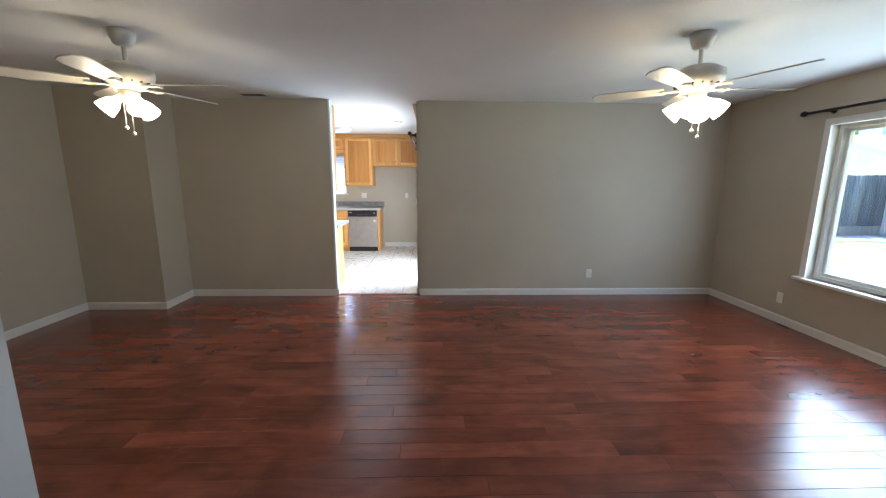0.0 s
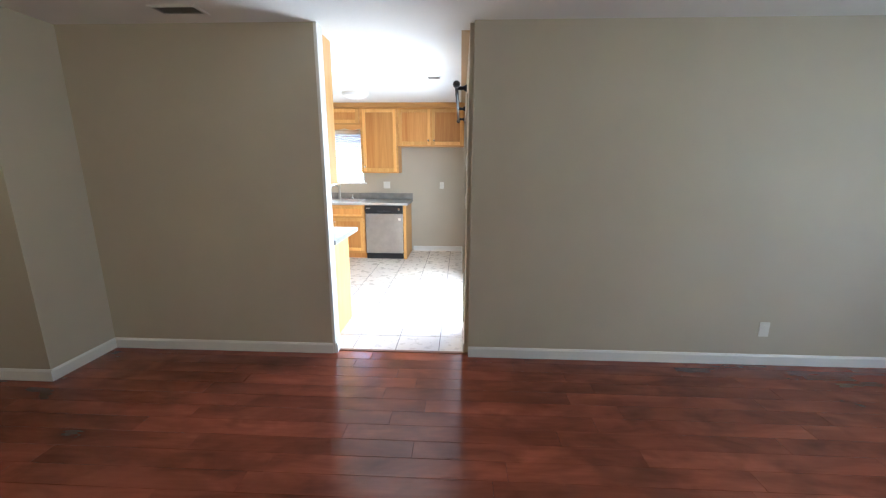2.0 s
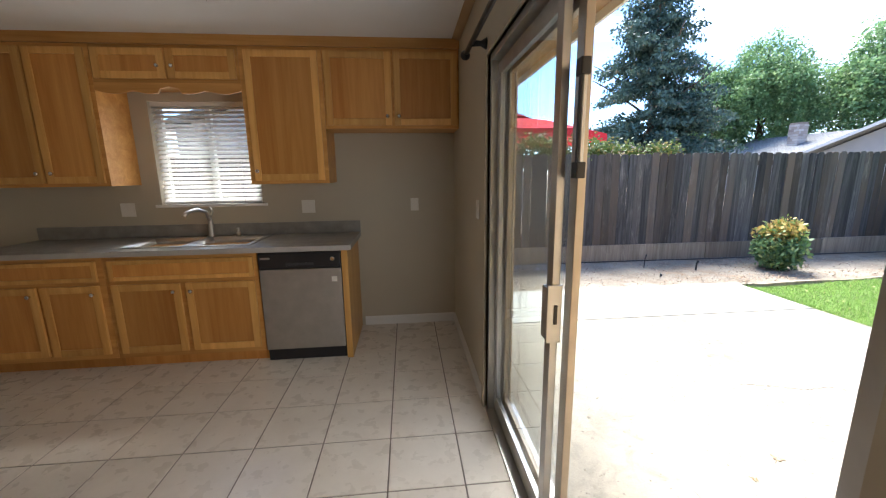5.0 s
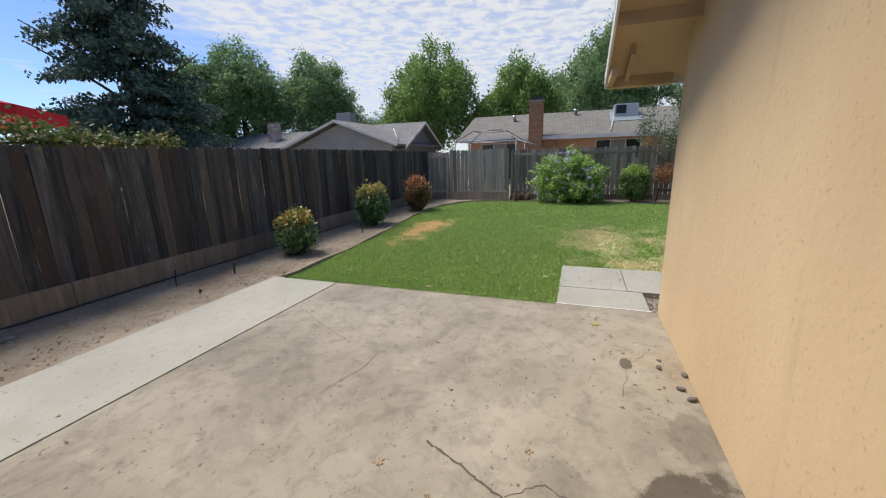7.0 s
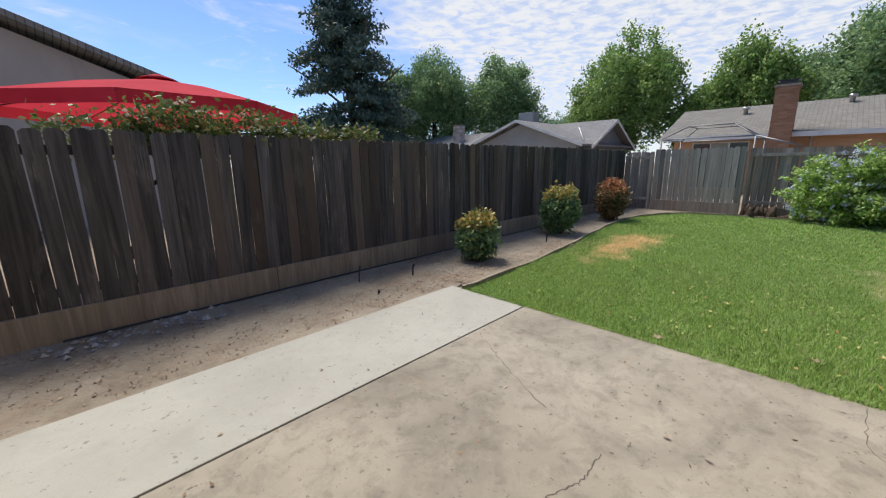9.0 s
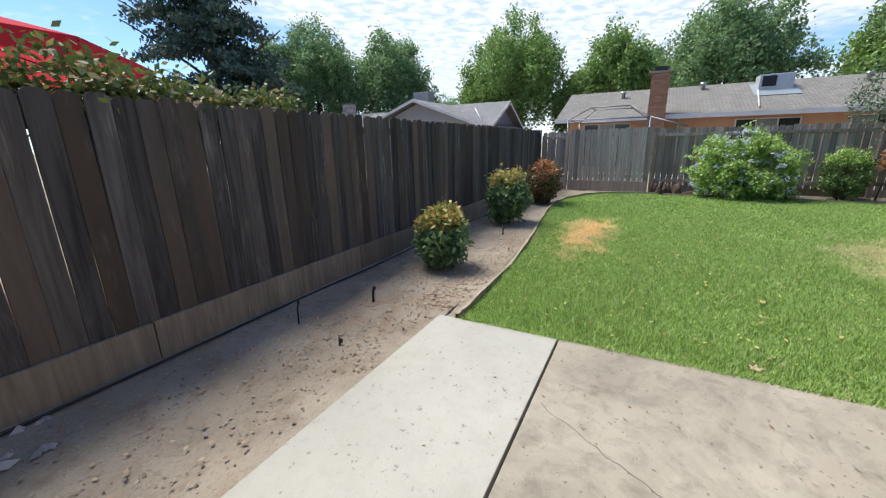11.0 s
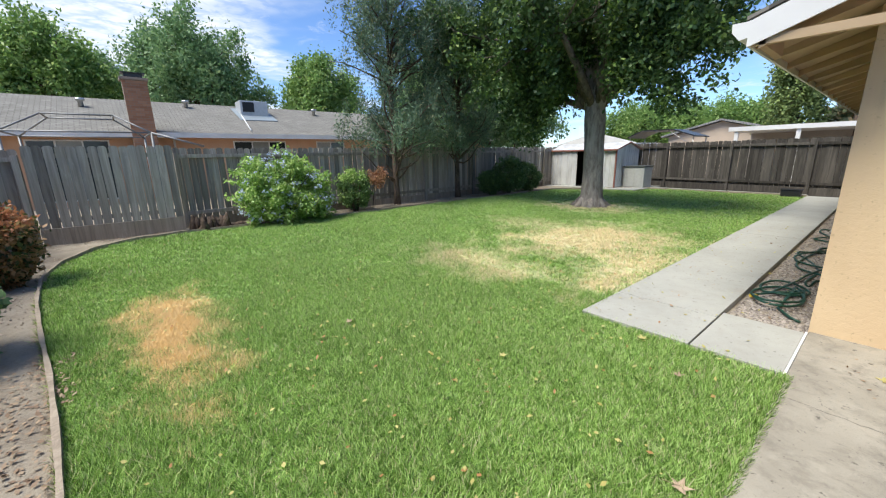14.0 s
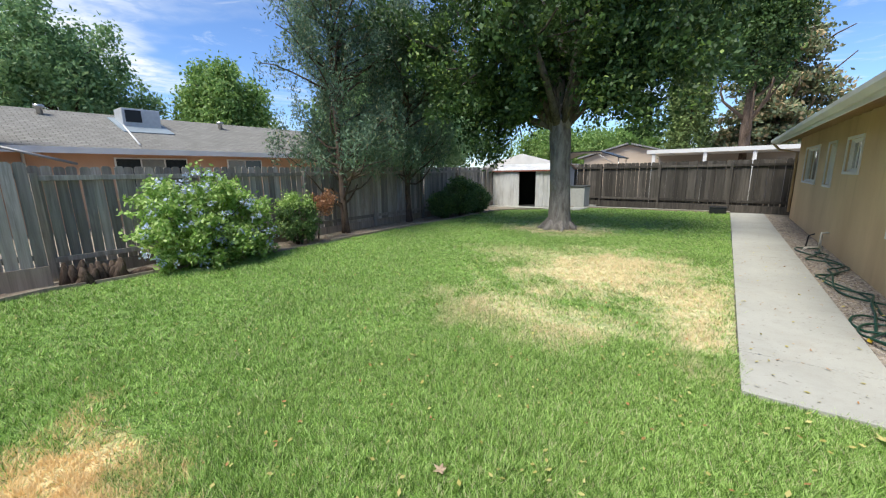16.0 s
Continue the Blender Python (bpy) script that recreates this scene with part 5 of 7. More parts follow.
stones("river_pebbles", 90, 0.4, 1.9, 6.1, 6.5, GZ - 0.018, 0.03, m_stone("river_pebble", (0.2, 0.2, 0.2), (0.45, 0.43, 0.42)), "small heap of grey river pebbles by the fence", rs)
MULCH = m_leaf("dead_leaf", (0.26, 0.17, 0.11), (0.50, 0.38, 0.26), None, rough=0.8, through_light=0.1)


def litter(name, boxes, size, mat, label, rng):
    c = []
    for x0, x1, y0, y1, z, n in boxes:
        c.append(np.stack([rng.uniform(x0, x1, n), rng.uniform(y0, y1, n), np.full(n, z)], 1))
    c = np.concatenate(c)
    n = len(c)
    a = rng.uniform(0, 6.28, n)
    s = size * rng.uniform(0.5, 1.3, n)
    u = np.stack([np.cos(a), np.sin(a), rng.normal(0, 0.25, n)], 1)
    w = np.stack([-np.sin(a), np.cos(a), rng.normal(0, 0.3, n)], 1)
    up = np.array([0, 0, 1.0])
    v = np.stack([c, c + u * s[:, None] * 0.5 + w * s[:, None] * 0.3 + up * 0.004, c + u * s[:, None] + up * 0.008, c + u * s[:, None] * 0.5 - w * s[:, None] * 0.3 + up * 0.004], 1)
    v[:, :, 2] = np.maximum(v[:, :, 2], c[:, None, 2] + 0.001)
    return tagged(part(name, quads_mesh(name, v.reshape(-1, 3), 4, mat), None), label, "leaves", kind="stuff")


litter("bark_litter", [(3.0, 6.2, 5.1, 6.4, GZ - 0.008, 600), (4.2, 8.0, 4.95, 5.4, GZ - 0.008, 900), (0, 3, 5.2, 6.4, GZ - 0.008, 250), (13.8, 14.5, -9, 6.4, GZ - 0.008, 500), (EX, 4.7, -6, 0.1, GZ - 0.06, 80)], 0.035, MULCH, "dead leaves and bark chips on the soil", rs)
YELLOW = m_leaf("fallen_yellow_leaf", (0.42, 0.36, 0.10), (0.62, 0.55, 0.22), (0.40, 0.20, 0.08), 0.2, through_light=0.2)
litter("fallen_leaves", [(4.3, 13.0, -6, 4.8, GZ + 0.008, 1100), (5.8, 9.5, -3.5, 1.0, GZ + 0.008, 450), (4.4, 8.5, 0.6, 4.8, GZ + 0.008, 260)], 0.034, YELLOW, "small yellow fallen leaves on the lawn", rs)
litter("patio_leaves", [(0.5, 4.0, 0.5, 4.8, GZ + 0.001, 45), (2.4, 4.0, 0.3, 1.0, GZ + 0.001, 40), (4.8, 5.6, -5, 1.0, GZ + 0.001, 60)], 0.03, MULCH, "dry brown leaves and crumbs on the concrete", rs)


def maple_leaf(x, y, z, size, turn, mat, label):
    """One lobed leaf, slightly cupped."""
    bm = bmesh.new()
    c = bm.verts.new((0, 0, 0.004))
    ring = []
    for k in range(10):
        r = size * (1.0 if k % 2 == 0 else 0.42) * (1 - 0.25 * (k in (4, 6)))
        a = 2 * math.pi * k / 10
        ring.append(bm.verts.new((r * math.cos(a), r * math.sin(a), 0.012 * (k % 2 == 0))))
    for k in range(10):
        bm.faces.new((c, ring[k], ring[(k + 1) % 10]))
    bm_tube(bm, [(0, 0, 0.004), (-size * 1.3, 0.004, 0.003)], 0.0015, 4)
    bm.transform(pose(x, y, z, 0, 0, turn))
    tagged(part("fallen_leaf", bm, mat), label, "leaf", "large fallen leaves")


for lx, ly, lz, ls, lt, mt in ((5.0, 1.32, GZ + 0.01, 0.05, 20, YELLOW), (4.6, 1.7, GZ + 0.01, 0.045, 130, MULCH), (7.0, 3.0, GZ + 0.01, 0.05, 70, MULCH), (4.25, 2.7, GZ + 0.005, 0.06, 200, MULCH), (1.50, 1.91, GZ, 0.042, 40, MULCH), (3.65, 0.75, GZ, 0.06, 75, YELLOW), (1.25, 1.79, GZ, 0.022, 310, MULCH), (1.38, 1.58, GZ, 0.02, 260, MULCH), (1.55, 0.86, GZ, 0.03, 90, MULCH), (1.82, 1.15, GZ, 0.03, 200, MULCH), (5.6, 2.4, GZ + 0.01, 0.045, 150, YELLOW)):
    maple_leaf(lx, ly, lz, ls, lt, mt, "lobed dry leaf lying flat" if mt is MULCH else "bright yellow star-shaped fallen leaf")


# cracks are flat ribbons, the shadow inside them painted as dark colour
CRACK = plain("crack_shadow", (0.10, 0.085, 0.07), 0.95)


def crack(pts, w, seed):
    rng = random.Random(seed)
    line = []
    for (x0, y0), (x1, y1) in zip(pts, pts[1:]):
        for k in range(10):
            t = k / 10
            line.append((x0 + (x1 - x0) * t + rng.uniform(-0.012, 0.012), y0 + (y1 - y0) * t + rng.uniform(-0.012, 0.012)))
    bm = bmesh.new()
    prev = None
    for i, (x, y) in enumerate(line):
        ww = w * rng.uniform(0.3, 1.0)
        a, b = line[max(i - 1, 0)], line[min(i + 1, len(line) - 1)]
        d = Vector((b[0] - a[0], b[1] - a[1])).normalized()
        cur = [bm.verts.new((x - d.y * ww, y + d.x * ww, GZ + 0.0015)), bm.verts.new((x + d.y * ww, y - d.x * ww, GZ + 0.0015))]
        if prev:
            bm.faces.new((prev[0], prev[1], cur[1], cur[0]))
        prev = cur
    tagged(part("concrete_crack", bm, CRACK), "thin dark crack in the patio slab", "crack", kind="structure")


crack([(1.96, 2.61), (2.18, 2.55), (2.35, 2.49), (2.57, 2.50)], 0.004, 1)
crack([(1.72, 1.71), (1.58, 1.42), (1.45, 1.18)], 0.009, 2)
crack([(1.5, 1.22), (1.62, 1.05), (1.56, 0.92)], 0.004, 3)
crack([(2.5, 0.62), (2.96, 0.52), (3.3, 0.30)], 0.003, 4)
crack([(3.0, 1.1), (3.6, 1.5), (4.1, 1.45)], 0.003, 5)
crack([(2.7, 2.9), (2.95, 3.4), (3.3, 3.95)], 0.003, 6)


def patio_pebble(x, y, r, turn):
    bm = bmesh.new()
    bmesh.ops.create_icosphere(bm, subdivisions=2, radius=r)
    for v in bm.verts:
        v.co *= 1 + 0.25 * noise.noise(v.co * 28 + Vector((x * 9, y * 9, 0)))
    bm.transform(pose(x, y, GZ + r * 0.5, 0, 0, turn) @ Matrix.Diagonal((1.25, 0.85, 0.6, 1)))
    for f in bm.faces:
        f.smooth = True
    tagged(part("pebble", bm, PEBBLE_DARK), "dark rounded pebble lying on the patio by the wall", "pebble", "pebbles on the patio")


PEBBLE_DARK = plain("dark_pebble", (0.13, 0.115, 0.10), 0.8, 0, 0.3)
for px, py, pr, pt in ((2.96, 0.32, 0.022, 20), (2.70, 0.23, 0.024, 70), (2.59, 0.185, 0.026, 120), (2.90, 0.165, 0.024, 10), (3.08, 0.30, 0.015, 50)):
    patio_pebble(px, py, pr, pt)


# ---- fences ----
def board_mesh(name, w, h, mat, rng, kind="ear"):
    """A dog-eared board, bottom centre at the origin, with a slightly worn outline."""
    e = w * 0.22
    j = lambda: rng.uniform(-0.003, 0.003)
    pts = [(-w / 2 + j(), 0, 0), (w / 2 + j(), 0, 0), (w / 2 + j(), 0, h * 0.5), (w / 2 + j(), 0, h - e), (w / 2 - e, 0, h + j()), (-w / 2 + e, 0, h + j()), (-w / 2 + j(), 0, h - e), (-w / 2 + j(), 0, h * 0.5)]
    return mesh_of(name, prism(pts, (0, 0.018, 0)), mat)


def fence(p, q, top, mat, label, seed, board=0.14, side=1, rails_front=False, kick=True, bottom=0.20, gap=0.004, post_every=2.4, kmat=None):
    """Boards from p to q. side: which way the board face looks (left of p to q is 1)."""
    rng = random.Random(seed)
    p, q = Vector((*p, 0)), Vector((*q, 0))
    L = (q - p).length
    d = (q - p) / L
    ang = math.atan2(d.y, d.x)
    nrm = Vector((-d.y, d.x, 0)) * side
    f = thing("fence", (p.x, p.y, GZ), label, "fence")
    meshes = [board_mesh("board", board - gap, top - bottom, mat, rng) for _ in range(6)]
    n = int(L / board)
    for i in range(n):
        c = p + d * (i + 0.5) * (L / n) + nrm * rng.uniform(0, 0.006)
        b = part("board", meshes[rng.randrange(6)], None, f)
        b.matrix_basis = pose(c.x, c.y, bottom + rng.uniform(-0.012, 0.014), rng.uniform(-0.5, 0.5), rng.uniform(-0.6, 0.6), math.degrees(ang))
    off = nrm * (0.05 if rails_front else -0.045)

    def beam(nm, a, b, z0, z1, o, th, m):
        bm = box(a, b, -th / 2, th / 2, z0, z1, 0.004)
        bm.transform(Matrix.Translation(p + o) @ Matrix.Rotation(ang, 4, "Z"))
        part(nm, bm, m, f)
    k = max(1, round(L / post_every))
    for i in range(k):
        a, b = L * i / k + 0.005, L * (i + 1) / k - 0.005
        for z in (bottom + 0.12, top - 0.22):
            beam("rail", a, b, z, z + 0.085, off, 0.038, mat)
        if kick:
            beam("kickboard", a, b, GZ - 0.06, bottom + 0.035 - 0.02 * rng.random(), nrm * 0.03, 0.036, kmat or KICK)
    for i in range(k + 1):
        s = min(max(L * i / k, 0.05), L - 0.05)
        beam("post", s - 0.045, s + 0.045, GZ - 0.1, top - 0.1, off + nrm * (-0.06 if not rails_front else 0.02), 0.09, mat)
    return f


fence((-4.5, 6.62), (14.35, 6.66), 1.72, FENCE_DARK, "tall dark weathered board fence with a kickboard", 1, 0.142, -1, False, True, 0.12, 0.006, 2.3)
fence((14.36, 6.6), (14.32, 5.75), 1.64, FENCE_GREY, "short grey board fence panel with a top rail", 2, 0.14, -1, True, True, 0.0)
fence((14.22, 5.72), (14.16, 3.42), 1.70, FENCE_GREY, "grey weathered board fence panel with a kickboard", 3, 0.145, -1, False, True, 0.14, 0.006)
fence((14.55, 3.40), (14.95, -13.6), 1.66, FENCE_GREY, "grey weathered board fence with gaps and front rails", 4, 0.15, -1, True, True, 0.02, 0.014)
fence((15.2, -14.6), (3.4, -13.15), 1.72, FENCE_BROWN, "brown weathered back fence with rails and posts", 5, 0.15, -1, True, True, 0.06, 0.006, kmat=FENCE_BROWN)


# ---- planting bed ----
def sphere_bush(name, x, y, r, h, cols, label, seed, top=None, leaf=0.075, n=210, each=34, category="shrub"):
    rng = np.random.default_rng(seed)
    t = thing(name, (x, y, GZ - 0.07), label, category)
    for k in range(7):
        a = rng.uniform(0, 6.28)
        part("stem", tube([(x + 0.05 * math.cos(a), y + 0.05 * math.sin(a), GZ - 0.08), (x + r * 0.3 * math.cos(a), y + r * 0.3 * math.sin(a), GZ + h * 0.35), (x + r * 0.6 * math.cos(a), y + r * 0.6 * math.sin(a), GZ + h * 0.75)], [0.016, 0.012, 0.005], 5), BARK2, t)
    z = GZ + h * 0.5
    c = clumps(rng, [(x, y, z, r * 0.95, r * 0.95, h * 0.46), (x + r * 0.2, y, z + h * 0.06, r * 0.8, r * 0.85, h * 0.44), (x - r * 0.15, y + r * 0.1, z - h * 0.02, r * 0.85, r * 0.85, h * 0.46)], n, 0.72)
    c = np.array((x, y, z)) + (c - np.array((x, y, z))) * rng.uniform(0.86, 1.12, (n, 1))
    hi = c[:, 2] > z + h * 0.26 + rng.normal(0, 0.03, n)
    low = c if top is None else c[~hi]
    part("foliage", leaves("foliage", sprays(rng, low, each, 0.045), leaf, cols, rng), None, t)
    if top is not None:
        part("new_growth", leaves("new_growth", sprays(rng, c[hi] + np.array([0, 0, 0.02]), each, 0.05), leaf, top, rng, -0.5), None, t, "orange and yellow young leaves")
    return t


NANDINA = m_leaf("dark_green_leaf", (0.085, 0.165, 0.075), (0.22, 0.34, 0.145), (0.34, 0.40, 0.16), 0.08)
NEWLEAF = m_leaf("yellow_orange_leaf", (0.50, 0.32, 0.10), (0.62, 0.52, 0.18), (0.20, 0.28, 0.08), 0.35)
REDLEAF = m_leaf("russet_leaf", (0.50, 0.20, 0.10), (0.64, 0.33, 0.17), (0.12, 0.12, 0.04), 0.15)
# shaded copy of the russet leaf; paints shade into the lower foliage
RUSTLOW = m_leaf("russet_painted_shade_leaf", (0.32, 0.19, 0.095), (0.54, 0.32, 0.16), (0.07, 0.09, 0.03), 0.3)
sphere_bush("nandina_shrub", 5.40, 5.67, 0.28, 0.68, NANDINA, "small round green shrub with orange-tipped leaves on bare soil", 21, NEWLEAF)
sphere_bush("nandina_shrub", 8.35, 5.80, 0.41, 0.96, NANDINA, "round dark green shrub with yellow-tipped leaves", 22, NEWLEAF)
sphere_bush("nandina_shrub", 11.0, 5.72, 0.38, 1.0, RUSTLOW, "round russet shrub near the fence corner", 23, REDLEAF)
LIME = m_leaf("bright_green_leaf", (0.20, 0.35, 0.068), (0.46, 0.64, 0.175), (0.60, 0.72, 0.28), 0.2, through_light=0.4)
PETAL = m_leaf("pale_blue_petal", (0.58, 0.65, 0.84), (0.74, 0.79, 0.93), None, through_light=0.2)


def plumbago():
    rng = np.random.default_rng(31)
    t = thing("flowering_shrub", (13.75, 1.35, GZ - 0.07), "large bright green shrub covered in pale blue flowers", "shrub")
    lobes = [(13.7, 1.3, 0.55, 0.75, 1.0, 0.75), (13.55, 1.85, 0.45, 0.6, 0.6, 0.6), (13.6, 0.75, 0.42, 0.65, 0.65, 0.62), (13.75, 1.4, 1.05, 0.55, 0.75, 0.5), (13.35, 1.2, 0.2, 0.5, 0.8, 0.35)]
    for k in range(12):
        a = rng.uniform(0, 6.28)
        r = rng.uniform(0.3, 0.9)
        part("stem", tube([(13.75, 1.35, GZ - 0.08), (13.75 + r * 0.4 * math.cos(a), 1.35 + r * 0.5 * math.sin(a), 0.6), (13.75 + r * math.cos(a), 1.35 + r * 1.2 * math.sin(a), 1.1)], [0.02, 0.012, 0.004], 5), BARK2, t)
    c = clumps(rng, lobes, 430, 0.62)
    mid = np.array((13.7, 1.3, 0.5))
    c = mid + (c - mid) * rng.uniform(0.88, 1.14, (len(c), 1))
    c = c[c[:, 2] > GZ + 0.02]
    shoots = []
    for k in range(46):                    # arching shoots that stand out of the mass
        a, e = rng.uniform(0, 6.28), rng.uniform(0.15, 1.2)
        d = np.array((math.cos(a) * math.cos(e) * 0.85, math.sin(a) * math.cos(e) * 1.15, math.sin(e)))
        for u in np.linspace(0.75, 1.2, 7):
            shoots.append(np.array((13.7, 1.35, 0.45)) + d * u * np.array((0.95, 1.05, 0.95)) - np.array((0, 0, 0.25 * max(0, u - 0.8))))
    shoots = np.array(shoots)
    c = np.concatenate([sprays(rng, c, 40, 0.055), sprays(rng, shoots[shoots[:, 2] > GZ + 0.1], 9, 0.032)])
    part("foliage", leaves("foliage", c, 0.085, LIME, rng), None, t)
    fl = clumps(rng, lobes, 260, 0.98)
    fl = fl[fl[:, 2] > GZ + 0.1]
    part("blossom", leaves("blossom", sprays(rng, fl, 14, 0.028), 0.045, PETAL, rng, 0, 0.9), None, t, "clusters of pale blue flowers")


plumbago()
DARKLEAF = m_leaf("deep_green_leaf", (0.065, 0.125, 0.04), (0.17, 0.28, 0.085), (0.26, 0.36, 0.11), 0.1)
sphere_bush("small_shrub", 13.95, -0.75, 0.55, 1.15, DARKLEAF, "small dark green shrub by the fence", 41, LIME, 0.06)
DRYLEAF = m_leaf("dry_orange_leaf", (0.34, 0.15, 0.07), (0.62, 0.36, 0.20), None)


def dry_branch():
    rng = np.random.default_rng(43)
    t = thing("dry_shrub", (14.2, -1.5, GZ - 0.07), "withered orange-brown branch among the shrubs", "shrub")
    part("stem", tube([(14.2, -1.45, GZ - 0.08), (14.15, -1.5, 0.4), (14.05, -1.6, 0.85)], [0.018, 0.012, 0.005], 6), BARK2, t)
    part("foliage", leaves("foliage", sprays(rng, clumps(rng, [(14.05, -1.6, 0.8, 0.28, 0.3, 0.3)], 50, 0.3), 26, 0.05), 0.06, DRYLEAF, rng), None, t)


dry_branch()
for sx, sy, sr, sh, sd in ((13.75, -7.4, 0.75, 1.45, 44), (13.95, -8.7, 0.7, 1.15, 45), (14.0, -6.6, 0.5, 0.9, 46)):
    sphere_bush("dark_shrub", sx, sy, sr, sh, DARKLEAF, "dense dark green clipped shrub in the tree's shade", sd, None, 0.07, 240, 40)


def stump():
    rng = random.Random(3)
    t = thing("tree_stump", (13.95, 2.95, GZ), "low split dark brown tree stump beside the lawn", "stump")
    for k in range(16):
        x, y = 13.95 + rng.uniform(-0.16, 0.16), 2.95 + rng.uniform(-0.34, 0.34)
        h = rng.uniform(0.12, 0.34)
        bm = tube([(x + rng.uniform(-0.08, 0.08), y + rng.uniform(-0.1, 0.1), GZ - 0.1), (x, y, GZ + h * 0.6), (x + rng.uniform(-0.03, 0.03), y + rng.uniform(-0.03, 0.03), GZ + h)], [0.09, 0.065, 0.02], 6)
        part("splinter", bm, BARK2, t)
    for k in range(5):
        bm = tube([(13.9, 2.6, GZ - 0.04), (13.85 + rng.uniform(-0.1, 0.1), 2.35, GZ + 0.05), (13.85, 2.15 + rng.uniform(-0.1, 0.1), GZ - 0.05)], [0.06, 0.05, 0.02], 6)
        part("root", bm, BARK2, t)


stump()
for sx, sy, sh, sw in ((4.10, 5.78, 0.20, 0.014), (3.42, 6.08, 0.26, 0.008), (7.35, 5.54, 0.18, 0.013), (3.3, 5.5, 0.08, 0.008)):
    bm = tube([(sx, sy, GZ - 0.12), (sx + 0.012, sy, GZ + sh * 0.5), (sx + 0.02, sy - 0.01, GZ - 0.07 + sh)], [sw, sw, sw * 1.1], 8)
    bm_lathe(bm, [(sw * 1.3, 0), (sw * 1.5, 0.015), (sw, 0.03)], (sx + 0.02, sy - 0.01, GZ - 0.085 + sh), 8)
    tagged(part("sprinkler_riser", bm, BLACK), "short dark sprinkler riser standing in the soil", "sprinkler", "sprinkler risers")
pipe = tube([(x, 6.50 + 0.01 * math.sin(x * 2.1), GZ - 0.003 + 0.006 * math.sin(x)) for x in np.linspace(0.6, 9.0, 30)], 0.011, 6)
tagged(part("drip_pipe", pipe, BLACK), "dark drip pipe lying along the fence", "pipe")


# ---- trees in the yard ----
def limb(bm, a, b, r0, r1, rng, sag=0.15, n=7, seg=6):
    a, b = np.array(a, float), np.array(b, float)
    pts, rad = [], []
    side = rng.normal(size=3) * sag
    for i in range(seg + 1):
        t = i / seg
        p = a + (b - a) * t + side * math.sin(t * math.pi) + rng.normal(size=3) * 0.02
        pts.append(tuple(p))
        rad.append(r0 + (r1 - r0) * t)
    bm_tube(bm, pts, rad, n)


# darkened copy of the grey bark: crown shade painted onto the thin limbs
BARK3 = m_bark("shaded_branch_bark", (0.055, 0.045, 0.038), (0.17, 0.145, 0.12))


def big_tree():
    rng = np.random.default_rng(51)
    x, y = 9.62, -6.15
    t = thing("shade_tree", (x, y, GZ - 0.05), "large shade tree with a thick grey trunk on the lawn", "tree")
    tr = bmesh.new()
    bm_tube(tr, [(x, y, GZ - 0.1), (x, y, GZ + 0.08), (x - 0.02, y, GZ + 0.3), (x - 0.01, y, 0.8), (x + 0.02, y, 1.7), (x + 0.04, y + 0.02, 2.3), (x + 0.05, y + 0.02, 2.75), (x + 0.06, y + 0.03, 3.2)], [0.48, 0.39, 0.31, 0.275, 0.27, 0.285, 0.26, 0.13], 18)
    for k in range(7):
        a = k * 0.9 + 0.3
        bm_tube(tr, [(x + 0.2 * math.cos(a), y + 0.2 * math.sin(a), GZ + 0.25), (x + 0.42 * math.cos(a), y + 0.42 * math.sin(a), GZ + 0.02), (x + 0.62 * math.cos(a), y + 0.62 * math.sin(a), GZ - 0.08)], [0.10, 0.09, 0.03], 8)
    part("trunk", tr, BARK, t)
    # main limbs: where they end, seen from the foot of the tree, and how thick they start
    ends = [(-0.5, 0.5, 6.6, 0.21), (0.7, -0.3, 7.2, 0.21), (0.1, 0.3, 8.6, 0.20), (-1.7, 0.7, 6.0, 0.13), (2.6, 1.4, 4.7, 0.12), (1.6, -1.4, 6.0, 0.13), (-0.6, -2.2, 6.2, 0.13),
            (0.4, 2.8, 5.2, 0.12), (-2.6, -0.6, 5.0, 0.11), (3.3, 0.2, 6.2, 0.11), (1.6, 2.6, 6.4, 0.11), (-1.8, 2.2, 7.0, 0.11), (-2.9, 0.9, 6.9, 0.10), (3.9, 1.7, 5.5, 0.09)]
    spots = []
    for e in ends:
        b = np.array((x + e[0], y + e[1], e[2]))
        root = np.array((x + 0.05 + e[0] * 0.05, y + e[1] * 0.05, 2.25 if e[3] > 0.15 else 2.6))
        li = bmesh.new()
        limb(li, root, b, e[3], 0.045, rng, 0.2, 8)
        for k in range(9):
            f = rng.normal(size=3) * np.array((1.0, 1.0, 0.6)) + np.array((e[0], e[1], 0.4)) * 0.18
            f *= rng.uniform(0.9, 1.7) / np.linalg.norm(f)
            p = root + (b - root) * rng.uniform(0.42, 1.0)
            limb(li, p, p + f, 0.04, 0.010, rng, 0.15, 5, 4)
            if (p + f)[2] > 3.1:
                for u in np.linspace(0.45, 1.1, 6):
                    spots.append(p + f * u + rng.normal(size=3) * 0.20)
        part("limb", li, BARK if e[3] > 0.15 else BARK3, t)
    # low hanging boughs
    for hx, hy, hz, tx, ty, tz in ((-0.9, 0.4, 4.3, -2.2, 0.7, 2.7), (-1.2, 0.5, 4.6, -2.7, 0.6, 3.6), (-0.8, 0.7, 4.4, -1.5, 0.9, 3.2), (0.7, 0.5, 4.0, 1.7, 0.7, 2.2), (0.9, 0.3, 4.2, 2.4, 0.6, 2.9), (0.5, 0.7, 4.2, 1.0, 1.0, 3.1)):
        p, q = np.array((x + hx, y + hy, hz)), np.array((x + tx, y + ty, tz))
        li = bmesh.new()
